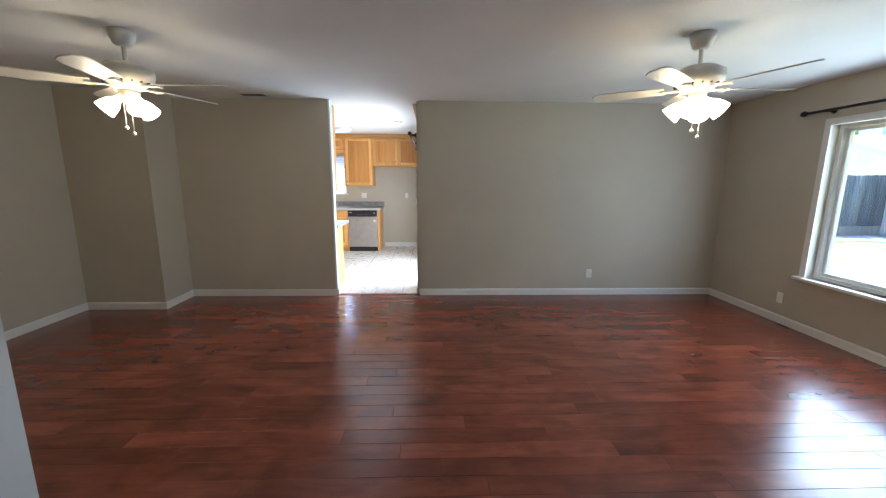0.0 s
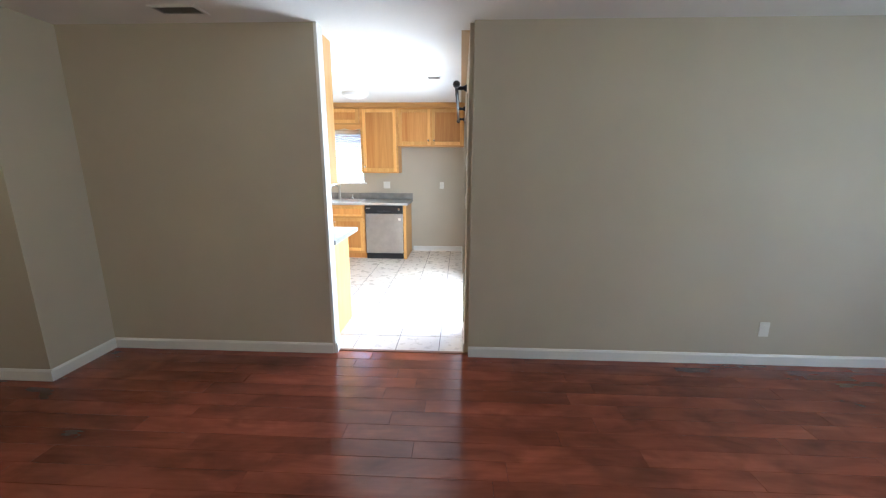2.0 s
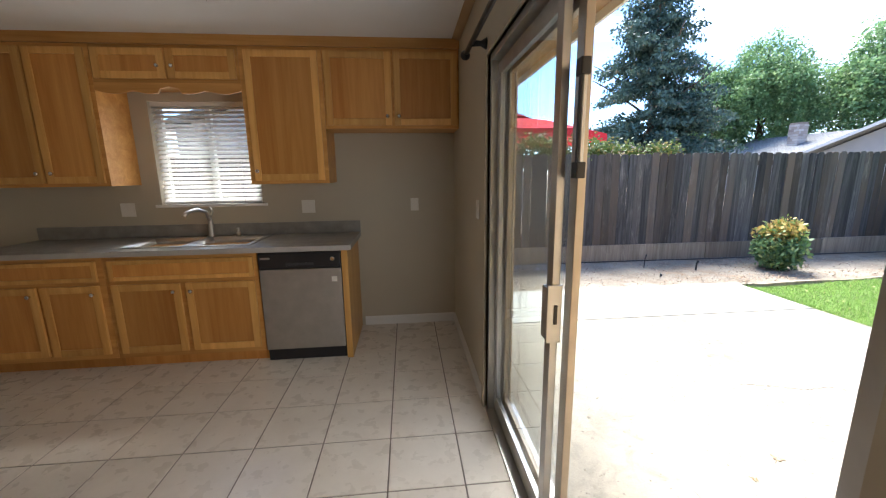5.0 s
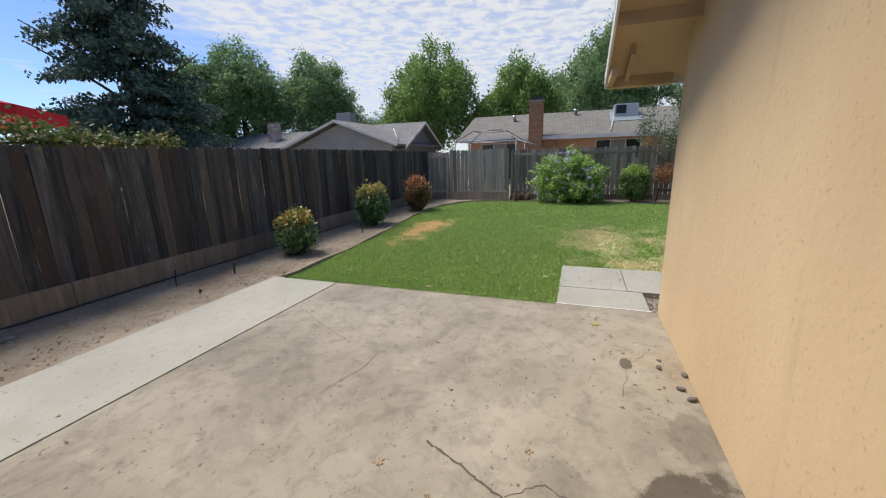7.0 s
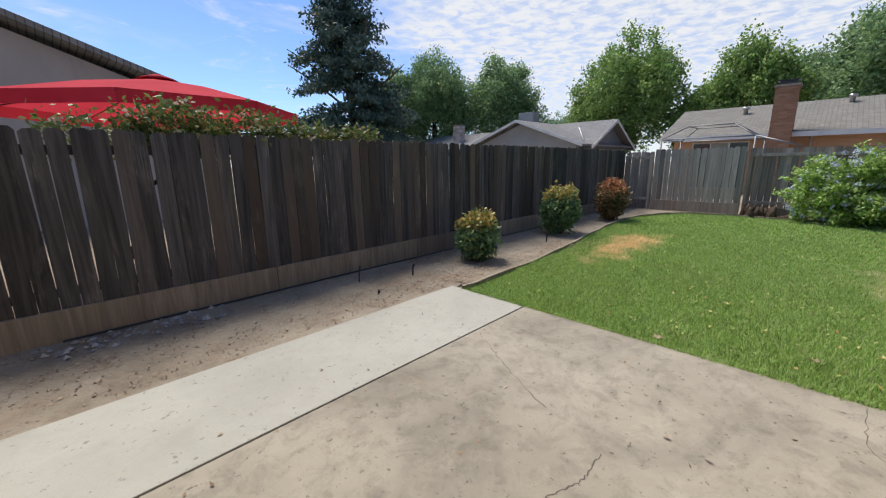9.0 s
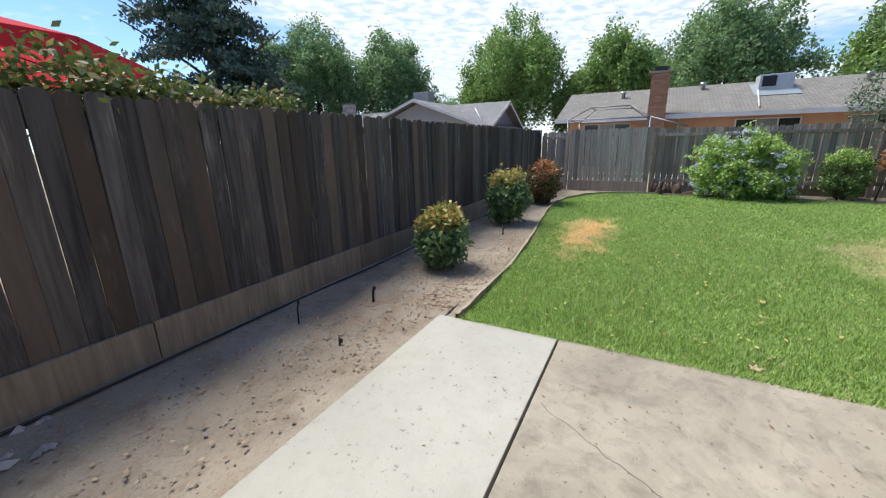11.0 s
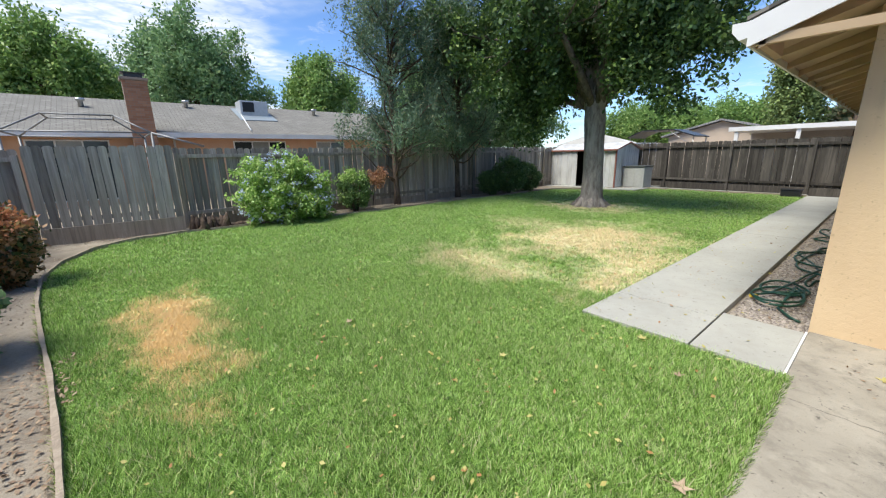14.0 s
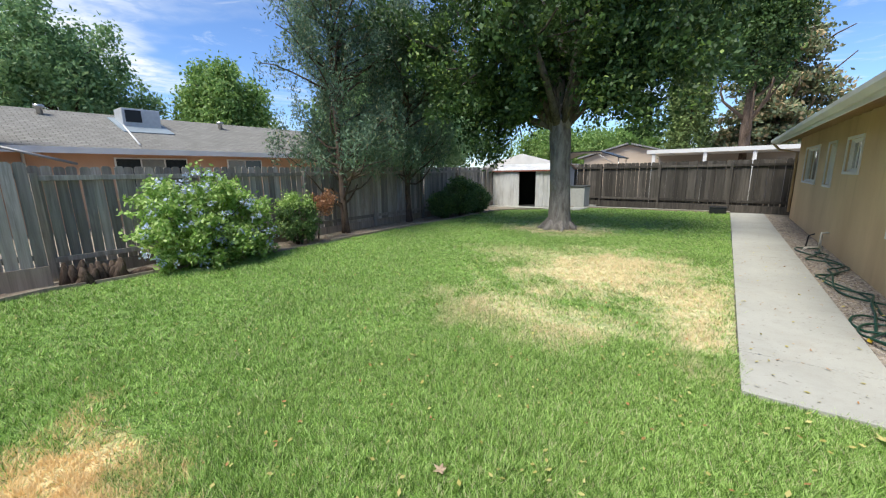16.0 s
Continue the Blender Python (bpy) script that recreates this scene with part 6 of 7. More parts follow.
        limb(li, (x + 0.05, y, 2.75), p, 0.07, 0.035, rng, 0.15, 6, 4)
        limb(li, p, q, 0.035, 0.008, rng, 0.12, 5, 5)
        part("limb", li, BARK3, t)
        for u in np.linspace(0.2, 1.0, 11):
            for k in range(4):
                spots.append(p + (q - p) * u + rng.normal(size=3) * np.array((0.30, 0.30, 0.26)))
    c = np.array(spots)
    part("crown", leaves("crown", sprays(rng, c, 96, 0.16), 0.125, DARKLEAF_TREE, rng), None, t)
    # sunlight put into the colour: lighter leaves, shifted up and sunward
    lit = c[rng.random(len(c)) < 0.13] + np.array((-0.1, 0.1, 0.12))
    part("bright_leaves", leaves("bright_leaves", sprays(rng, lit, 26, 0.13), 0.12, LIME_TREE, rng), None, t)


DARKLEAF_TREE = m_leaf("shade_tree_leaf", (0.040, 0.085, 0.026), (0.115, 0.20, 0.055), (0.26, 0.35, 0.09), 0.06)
# lit copy of the crown leaf, its sun painted in
LIME_TREE = m_leaf("painted_sunlit_leaf", (0.12, 0.22, 0.04), (0.26, 0.38, 0.08), None, through_light=0.4)
big_tree()
JUNIPER = m_leaf("grey_green_needle", (0.085, 0.145, 0.085), (0.22, 0.32, 0.19), (0.28, 0.28, 0.15), 0.08, 0.6, 0.15)


def juniper(x, y, h, r, seed, label, lean=0.0):
    rng = np.random.default_rng(seed)
    t = thing("juniper_tree", (x, y, GZ - 0.07), label, "tree", "junipers by the fence")
    tr = bmesh.new()
    bm_tube(tr, [(x, y, GZ - 0.12), (x + 0.02, y, 0.3), (x, y + 0.04, 1.2), (x + lean * 0.4, y, h * 0.55), (x + lean, y, h * 0.95)], [0.13, 0.095, 0.085, 0.06, 0.015], 9)
    part("trunk", tr, BARK2, t)
    cl = []
    for k in range(62):
        z0 = rng.uniform(0.35, h * 0.8)
        a = rng.uniform(0, 6.28)
        z1 = z0 + rng.uniform(0.5, 1.3)
        rr = r * rng.uniform(0.5, 1.05) * min(1.0, 0.55 + z1 / h * 0.9) * (1.0 if z1 < h * 0.75 else max(0.3, 2.2 * (1 - z1 / h) + 0.4))
        e = (x + lean * z1 / h + rr * math.cos(a), y + rr * math.sin(a), z1)
        li = bmesh.new()
        limb(li, (x, y, z0), e, 0.035, 0.010, rng, 0.12, 5, 5)
        part("limb", li, BARK2, t)
        if z1 > 1.25:
            for m in range(11):
                s = rng.uniform(0.35, 1.15)
                cl.append((x + (e[0] - x) * s + rng.normal(0, 0.16), y + (e[1] - y) * s + rng.normal(0, 0.16), z0 + (z1 - z0) * s + rng.normal(0.05, 0.18)))
    c = np.array(cl)
    c = c[c[:, 2] > 1.5 + 0.35 * rng.random(len(c))]
    # foliage stands in upright plumes round the limbs
    top = clumps(rng, [(x + lean * 0.8, y, h * 0.78, r * 0.5, r * 0.5, h * 0.24)], 90, 0.2)
    c = np.concatenate([c, top])
    c = np.concatenate([sprays(rng, c, 52, (0.085, 0.085, 0.20)), sprays(rng, c + np.array((0, 0, 0.25)), 22, (0.05, 0.05, 0.16))])
    part("crown", leaves("crown", c, 0.095, JUNIPER, rng, -0.8, 0.3), None, t)


juniper(14.35, -2.48, 7.2, 2.0, 61, "grey-green juniper with a bare twisted trunk by the fence", 0.3)
juniper(14.38, -5.2, 6.8, 1.9, 62, "dark juniper with several bare limbs by the fence", -0.2)


# ---- shed corner ----
SHEDWHITE = Mat("weathered_white_sheet_metal", 0.5, 0.2, 0.4)
SHEDWHITE.color(SHEDWHITE.mix(SHEDWHITE.span(SHEDWHITE.noise(2.5, 5, 0.7, (1, 1, 0.3)), 0.45, 0.75), (0.62, 0.62, 0.60), (0.38, 0.37, 0.35)))
SHEDWHITE.bump(SHEDWHITE.noise(8, 3), 0.2, 0.01)
SHEDWHITE = SHEDWHITE.m
RUST = plain("rusty_red_trim", (0.24, 0.09, 0.06), 0.8, 0, 0.3)
# near-black colour stands for the shade inside the shed
INNER = plain("painted_shed_shade", (0.02, 0.02, 0.02), 0.9)


def ribbed(p, q, z0, z1, pitch=0.18, deep=0.018):
    """Sheet metal with shallow ribs, standing from p to q."""
    p, q = Vector((*p, 0)), Vector((*q, 0))
    L = (q - p).length
    d = (q - p) / L
    n = Vector((-d.y, d.x, 0))
    us, k = [], int(L / pitch)
    for i in range(k):
        u = i * L / k
        us += [(u, 0), (u + L / k * 0.7, 0), (u + L / k * 0.78, deep), (u + L / k * 0.92, deep)]
    us.append((L, 0))
    bm = bmesh.new()
    cols = [[bm.verts.new(p + d * u + n * o + Vector((0, 0, z))) for z in (z0, z1)] for u, o in us]
    for a, b in zip(cols, cols[1:]):
        bm.faces.new((a[0], b[0], b[1], a[1]))
    r = bmesh.ops.extrude_face_region(bm, geom=list(bm.faces))
    bmesh.ops.translate(bm, verts=[v for v in r["geom"] if isinstance(v, bmesh.types.BMVert)], vec=n * 0.004)
    return bm


def shed():
    x0, x1, y0, y1, z0, z1 = 11.7, 14.88, -14.0, -11.85, GZ + 0.012, 1.47
    t = thing("garden_shed", ((x0 + x1) / 2, (y0 + y1) / 2, z0), "weathered white metal garden shed with an open doorway and rusty edges", "shed")
    dx0, dx1 = 12.72, 13.5
    part("front_wall", ribbed((dx0, y1), (x0, y1), z0, z1), SHEDWHITE, t)
    part("front_wall", ribbed((x1, y1), (dx1 + 0.62, y1), z0, z1), SHEDWHITE, t)
    part("sliding_door", ribbed((dx1 + 0.66, y1 + 0.03), (dx1, y1 + 0.03), z0, z1 - 0.06), SHEDWHITE, t)
    part("side_wall", ribbed((x0, y1), (x0, y0), z0, z1), SHEDWHITE, t)
    part("side_wall", ribbed((x1, y0), (x1, y1), z0, z1), SHEDWHITE, t)
    part("back_wall", box(x0, x1, y0 - 0.005, y0, z0, z1), INNER, t)
    part("floor_panel", box(x0, x1, y0, y1, z0, z0 + 0.01), INNER, t)
    # sheet added behind the doorway to keep the opening dark
    part("added_dark_sheet", box(x0 + 0.4, x1 - 0.4, y0 + 0.5, y0 + 0.52, z0 + 0.01, z1), INNER, t)
    ym = (y0 + y1) / 2
    part("roof_panel", prism([(x0 - 0.08, y1 + 0.1, z1 + 0.0), (x0 - 0.08, ym, z1 + 0.30), (x0 - 0.08, ym, z1 + 0.32), (x0 - 0.08, y1 + 0.1, z1 + 0.02)], (x1 - x0 + 0.16, 0, 0)), SHEDWHITE, t)
    part("roof_panel", prism([(x0 - 0.08, y0 - 0.1, z1 + 0.0), (x0 - 0.08, ym, z1 + 0.30), (x0 - 0.08, ym, z1 + 0.32), (x0 - 0.08, y0 - 0.1, z1 + 0.02)], (x1 - x0 + 0.16, 0, 0)), SHEDWHITE, t)
    part("gable_panel", prism([(x0, y1, z1), (x0, ym, z1 + 0.29), (x0, y0, z1)], (0.01, 0, 0)), SHEDWHITE, t)
    part("gable_panel", prism([(x1, y1, z1), (x1, ym, z1 + 0.29), (x1, y0, z1)], (-0.01, 0, 0)), SHEDWHITE, t)
    part("edge_trim", prism([(x0 - 0.09, y1 + 0.1, z1 - 0.02), (x0 - 0.09, ym, z1 + 0.28), (x0 - 0.09, y0 - 0.1, z1 - 0.02), (x0 - 0.09, y0 - 0.1, z1 + 0.03), (x0 - 0.09, ym, z1 + 0.335), (x0 - 0.09, y1 + 0.1, z1 + 0.03)], (0.012, 0, 0)), RUST, t)
    part("edge_trim", box(x0 - 0.08, x1 + 0.08, y1 + 0.1, y1 + 0.112, z1 - 0.03, z1 + 0.03), RUST, t)
    part("corner_trim", box(x0 - 0.02, x0 + 0.03, y1 - 0.03, y1 + 0.022, z0, z1), RUST, t)
    b = thing("deck_box", (11.45, -13.0, GZ), "pale grey plastic storage box with a dark lid beside the shed", "storage box")
    GREYPL = plain("grey_plastic", (0.40, 0.40, 0.37), 0.5)
    part("body", prism([(10.75, -13.25, GZ), (11.6, -13.25, GZ), (11.6, -12.45, GZ), (10.75, -12.45, GZ)], (0, 0, 0.86)), GREYPL, b)
    for xx in (10.87, 11.17, 11.47):
        part("rib", box(xx - 0.04, xx + 0.04, -12.45, -12.435, GZ + 0.06, 0.66), GREYPL, b)
    part("lid", box(10.72, 11.63, -13.28, -12.42, 0.731, 0.79, 0.02), plain("dark_lid_plastic", (0.06, 0.065, 0.06), 0.5), b, "dark flat lid")
    tagged(part("boards_stack", prism([(15.0, -11.8, GZ), (15.35, -11.7, GZ), (15.30, -11.55, GZ), (14.95, -11.65, GZ)], (-0.05, 0.1, 0.62)), KICK), "grey boards leaning by the shed", "boards")
    k = thing("utility_box", (6.05, -12.45, GZ), "small dark plastic utility box at the end of the walkway", "utility box")
    part("body", box(5.78, 6.28, -12.66, -12.28, GZ - 0.03, GZ + 0.19, 0.02), BLACK, k)
    part("lid", box(5.76, 6.30, -12.68, -12.26, GZ + 0.192, GZ + 0.215, 0.008), BLACK, k)


shed()


# ---- hose and tap by the house ----
HOSE = plain("dark_green_hose", (0.012, 0.055, 0.035), 0.4)


def hose():
    rng = np.random.default_rng(71)
    pts = []
    z = GZ - 0.055

    def loop(cx, cy, rx, ry, turns, start, lift=0.0):
        n = int(22 * turns)
        for i in range(n):
            a = start + 2 * math.pi * i / 22
            k = 1 + 0.13 * math.sin(i * 0.37) + rng.normal(0, 0.01)
            pts.append((min(4.70, max(EX + 0.03, cx + rx * k * math.cos(a))), cy + ry * k * math.sin(a), z + 0.012 * (1 + math.sin(i * 0.55)) + lift * (0.5 + 0.5 * math.sin(i * 0.3)) + 0.012 * (i // 22)))
    # three loose runs up and down the strip, then a coil near the slab
    for run in range(3):
        ys = np.linspace(-5.8, -1.6, 34)
        if run % 2:
            ys = ys[::-1]
        ph = rng.uniform(0, 6.28)
        for y in ys:
            xx = 4.40 + 0.16 * math.sin(y * (1.9 + 0.6 * run) + ph) + 0.09 * math.sin(y * 4.3 + ph * 2)
            pts.append((min(4.69, max(EX + 0.04, xx)), y + 0.22 * math.sin(y * 3.1 + ph), z + 0.014 * run + 0.008 * math.sin(y * 5)))
    loop(4.47, -1.25, 0.20, 0.30, 1.4, 1.2)
    loop(4.45, -0.85, 0.21, 0.42, 1.7, 0.4, 0.04)
    pts.extend([(4.40, -0.45, z + 0.01), (4.28, -0.25, z + 0.01), (4.2, -0.2, z)])
    t = thing("garden_hose", (4.4, -3, z), "tangled dark green garden hose on the gravel", "hose")
    part("coil", tube(pts, 0.0125, 7), HOSE, t)
    part("nozzle", tube([(4.62, -0.75, z + 0.02), (4.66, -0.62, z + 0.03)], [0.014, 0.02], 8), plain("yellow_plastic", (0.6, 0.42, 0.05), 0.4), t)
    PIPE = plain("white_pipe", (0.62, 0.58, 0.50), 0.5)
    b = thing("hose_bib", (4.2, -6.2, GZ), "white pipe tap standing beside the house wall", "tap")
    part("pipe", tube([(4.25, -6.1, GZ - 0.08), (4.25, -6.1, 0.10), (4.25, -6.13, 0.14), (4.14, -6.14, 0.15)], 0.022, 8), PIPE, b)
    part("pipe", tube([(4.25, -6.1, GZ - 0.02), (4.48, -5.95, GZ - 0.02), (4.5, -5.95, GZ - 0.07)], 0.022, 8), PIPE, b)
    part("valve", tube([(4.42, -6.35, GZ - 0.06), (4.40, -6.33, 0.05), (4.33, -6.25, 0.1)], 0.014, 7), BLACK, b)


hose()


# ---- beyond the fences ----
def far_tree(x, y, top, r, mat, seed, base=1.6, leaf=0.25, n=230, each=66, shape="round", label="tall leafy green street tree", spread=0.34):
    rng = np.random.default_rng(seed)
    t = thing("background_tree", (x, y, GZ - 0.07), label, "tree", "trees beyond the fence")
    tr = bmesh.new()
    bm_tube(tr, [(x, y, GZ - 0.1), (x + 0.05, y, top * 0.3), (x, y + 0.1, top * 0.6), (x, y, top * 0.9)], [0.32, 0.24, 0.15, 0.04], 8)
    for k in range(8):
        a = rng.uniform(0, 6.28)
        z = rng.uniform(0.25, 0.6) * top
        limb(tr, (x, y, z), (x + r * 0.75 * math.cos(a), y + r * 0.75 * math.sin(a), z + top * 0.18), 0.1, 0.03, rng, 0.3, 5, 4)
    part("trunk", tr, BARK2, t)
    if shape == "cone":
        # tiers of boughs, each a flat drooping spray
        c, z = [], base
        while z < top - 0.3:
            u = (z - base) / (top - base)
            for k in range(int(9 - 4 * u)):
                a = rng.uniform(0, 6.28)
                ln = r * (1 - u) ** 0.7 * rng.uniform(0.55, 1.12) + 0.25
                for f in np.arange(0.25, 1.01, 0.42 / ln):
                    c.append((x + ln * f * math.cos(a), y + ln * f * math.sin(a), z + 0.25 * ln * f - 0.34 * ln * f * f + rng.normal(0, 0.06)))
            z += rng.uniform(0.38, 0.62)
        c = np.array(c)
        spread = (0.30, 0.30, 0.11)
        each = 46
    elif shape == "column":
        u = rng.uniform(0, 1, n)
        a = rng.uniform(0, 6.28, n)
        rr = r * np.minimum(1, 2.6 * (1 - u) ** 0.6) * rng.uniform(0.75, 1.05, n)
        c = np.stack([x + rr * np.cos(a), y + rr * np.sin(a), base + (top - base) * u], 1)
    else:
        # upright plumes of unequal height round a full middle
        lobes = [(x, y, base + (top - base) * 0.38, r * 0.8, r * 0.8, (top - base) * 0.38)]
        for k in range(17):
            a = k * 2.4 + rng.uniform(-0.5, 0.5)
            q = r * math.sqrt((k + 0.5) / 17) * 0.88
            zt = base + (top - base) * (1 - 0.42 * (q / r) ** 1.6) * rng.uniform(0.92, 1.08)
            s = rng.uniform(0.21, 0.34) * r
            hh = min((zt - base) * 0.48, s * rng.uniform(1.7, 2.6))
            lobes.append((x + q * math.cos(a), y + q * math.sin(a), zt - hh, s, s, hh))
        c = clumps(rng, lobes, int(n * 1.7), 0.6)
        spread = (spread * 0.8, spread * 0.8, spread)
    part("crown", leaves("crown", sprays(rng, c, each, spread), leaf, mat, rng, 0.4), None, t)
    return t


TREE_A = m_leaf("street_tree_leaf", (0.14, 0.25, 0.105), (0.29, 0.44, 0.19), (0.38, 0.50, 0.24), 0.1, through_light=0.42)
TREE_B = m_leaf("light_street_tree_leaf", (0.15, 0.27, 0.07), (0.30, 0.45, 0.13), (0.42, 0.54, 0.19), 0.12, through_light=0.42)
CONIFER = m_leaf("dark_conifer_needle", (0.045, 0.088, 0.070), (0.125, 0.19, 0.145), (0.20, 0.18, 0.12), 0.05, 0.6, 0.15)
CYPRESS = m_leaf("cypress_needle", (0.13, 0.20, 0.06), (0.26, 0.33, 0.11), None, rough=0.6, through_light=0.15)
REDWOOD = m_leaf("brown_green_needle", (0.14, 0.18, 0.09), (0.30, 0.33, 0.17), (0.42, 0.32, 0.18), 0.25, 0.6, 0.15)
far_tree(16.8, 26.8, 15.6, 5.3, CONIFER, 81, 0.8, 0.26, 950, 80, "cone", "tall dark conifer beyond the fence", 0.3)
far_tree(29.9, 31.6, 12.5, 4.2, TREE_A, 82, n=360)
far_tree(27.0, 33.0, 10.5, 3.2, TREE_A, 92)
far_tree(34.5, 26.3, 12.0, 3.9, TREE_A, 83, n=340)
far_tree(36.2, 14.7, 12.0, 4.3, TREE_B, 84, n=360)
far_tree(38.6, 17.5, 8.5, 3.0, TREE_B, 85)
far_tree(38.3, 6.5, 10.4, 3.1, TREE_B, 86, n=260)
far_tree(37.5, 9.2, 7.0, 2.2, TREE_B, 93)
far_tree(38.0, -1.1, 12.0, 4.6, TREE_A, 87, n=400)
far_tree(33.6, -8.7, 9.4, 3.0, TREE_B, 88, n=280)
far_tree(49.4, 4.3, 10.6, 2.4, TREE_A, 89)
far_tree(60.0, 34.0, 9.0, 4.5, TREE_A, 90)
far_tree(20.0, -35.0, 6.2, 4.4, TREE_B, 94)
far_tree(14.0, -34.0, 5.6, 3.8, TREE_B, 95)
far_tree(27.0, -24.0, 9.5, 4.5, TREE_A, 96, n=320)
far_tree(23.0, -16.0, 7.5, 3.2, TREE_A, 100, n=300)
far_tree(20.5, -9.5, 6.8, 2.6, TREE_A, 101, n=240)
far_tree(8.2, -25.4, 12.5, 1.05, CYPRESS, 97, 0.5, 0.2, 500, 60, "column", "tall narrow cypress beyond the back fence", 0.25)
far_tree(3.6, -29.5, 12.2, 4.2, REDWOOD, 98, 1.2, 0.3, 800, 70, "cone", "brown-green conifer behind the back fence", 0.3)
far_tree(5.3, -21.5, 11.0, 1.9, DARKLEAF_TREE, 99, 5.2, 0.2, 200, 60, "round", "dark tree behind the house roof", 0.28)


def vine():
    rng = np.random.default_rng(111)
    t = thing("flowering_vine", (2.6, 7.0, GZ), "leafy vine with pale flowers spilling over the fence top", "vine")
    part("stem", tube([(1.0, 6.95, GZ), (1.5, 6.92, 1.2), (2.4, 6.9, 1.75), (3.6, 6.9, 1.78), (4.6, 6.9, 1.7)], [0.03, 0.025, 0.02, 0.015, 0.01], 6), BARK2, t)
    lob = [(1.9, 6.95, 1.78, 0.6, 0.22, 0.28), (2.6, 6.95, 1.75, 0.7, 0.25, 0.25), (3.3, 6.95, 1.72, 0.6, 0.22, 0.2), (4.1, 6.95, 1.72, 0.35, 0.2, 0.22), (1.2, 7.0, 1.7, 0.5, 0.2, 0.2)]
    part("foliage", leaves("foliage", sprays(rng, clumps(rng, lob, 260, 0.4), 26, 0.06), 0.065, VINE, rng), None, t)
    part("blossom", leaves("blossom", sprays(rng, clumps(rng, lob, 26, 0.8), 9, 0.025), 0.04, m_leaf("pale_pink_petal", (0.6, 0.45, 0.40), (0.75, 0.62, 0.5), None), rng, 0, 0.9), None, t)


VINE = m_leaf("vine_leaf", (0.09, 0.14, 0.035), (0.21, 0.27, 0.08), (0.34, 0.27, 0.10), 0.15)
vine()


def umbrella():
    RED = Mat("red_canvas", 0.85, 0, 0.1)
    RED.color(RED.mix(RED.span(RED.noise(1.2, 3), 0.3, 0.7), (0.55, 0.035, 0.055), (0.66, 0.06, 0.085)))
    leafy(RED, 0.35)
    RED = RED.m
    x, y, z = 2.2, 9.5, 2.72
    t = thing("patio_umbrella", (x, y, GZ), "large red canvas patio umbrella beyond the fence", "umbrella")
    bm = bmesh.new()
    R, n = 2.0, 8
    c = bm.verts.new((x, y, z))
    rings = []
    for f, dz in ((0.5, -0.19), (1.0, -0.46), (1.0, -0.62)):
        rings.append([bm.verts.new((x + R * f * math.cos(2 * math.pi * (k + 0.5) / n), y + R * f * math.sin(2 * math.pi * (k + 0.5) / n), z + dz)) for k in range(n)])
    for k in range(n):
        j = (k + 1) % n
        bm.faces.new((c, rings[0][k], rings[0][j]))
        for a, b in zip(rings, rings[1:]):
            bm.faces.new((a[k], a[j], b[j], b[k]))
    part("canopy", bm, RED, t)
    part("cap", lathe([(0.30, -0.06), (0.16, 0.0), (0.02, 0.04)], (x, y, z + 0.03), 8), RED, t)
    part("pole", tube([(x, y, GZ - 0.07), (x, y, z)], 0.025, 8), BLACKMETAL, t)
    for k in range(n):
        a = 2 * math.pi * (k + 0.5) / n
        part("rib", tube([(x, y, z - 0.04), (x + R * math.cos(a), y + R * math.sin(a), z - 0.49)], 0.009, 5), BLACKMETAL, t)


umbrella()
SIDING = painted("grey_stucco_far", (0.36, 0.35, 0.34), 0.85, 20, 0.05, 0.3)
BLUEGREY = painted("blue_grey_siding", (0.20, 0.225, 0.26), 0.8, 20, 0.05, 0.3)
PEACH = m_stucco("peach_stucco", (0.50, 0.30, 0.19), (0.58, 0.36, 0.24))
ROOF2 = m_shingle("light_grey_shingle", (0.22, 0.22, 0.22), (0.29, 0.29, 0.285))
ROOF3 = m_shingle("brown_grey_shingle", (0.21, 0.20, 0.18), (0.27, 0.26, 0.235))
BRICK = Mat("chimney_brick", 0.9, 0, 0.15)
BRICK.color(BRICK.mix(BRICK.rnd(), (0.30, 0.15, 0.09), (0.40, 0.23, 0.15)))
BRICK.bump(BRICK.noise(60, 4), 0.4, 0.006)
BRICK = BRICK.m
MORTAR = plain("mortar", (0.26, 0.21, 0.17), 0.95)
DARKWIN = plain("dark_window_glass", (0.03, 0.035, 0.04), 0.08, 0, 0.2)


def brick_chimney(parent, x0, x1, y0, y1, z0, z1, mat, h=0.085, w=0.21):
    part("chimney_core", box(x0 + 0.012, x1 - 0.012, y0 + 0.012, y1 - 0.012, z0, z1), MORTAR, parent)
    rows = int((z1 - z0) / h)
    me = {}
    for r in range(rows):
        z = z0 + r * h
        for face in ("w", "s"):
            a, b = (y0, y1) if face == "w" else (x0, x1)
            n = max(1, round((b - a) / w))
            step = (b - a) / n
            cuts = [a] + [a + step * (k + (0.5 if r % 2 else 1)) for k in range(n)] + [b]
            cuts = sorted({round(c, 4) for c in cuts if a <= c <= b + 1e-6})
            for p, q in zip(cuts, cuts[1:]):
                if q - p < 0.03:
                    continue
                key = (face, round(q - p, 3))
                if key not in me:
                    L = q - p - 0.012
                    me[key] = mesh_of("brick", box(0, 0.02, -L / 2, L / 2, 0, h - 0.012) if face == "w" else box(-L / 2, L / 2, 0, 0.02, 0, h - 0.012), mat)
                o = part("brick", me[key], None, parent)
                o.matrix_basis = pose(x0, (p + q) / 2, z) if face == "w" else pose((p + q) / 2, y0, z)


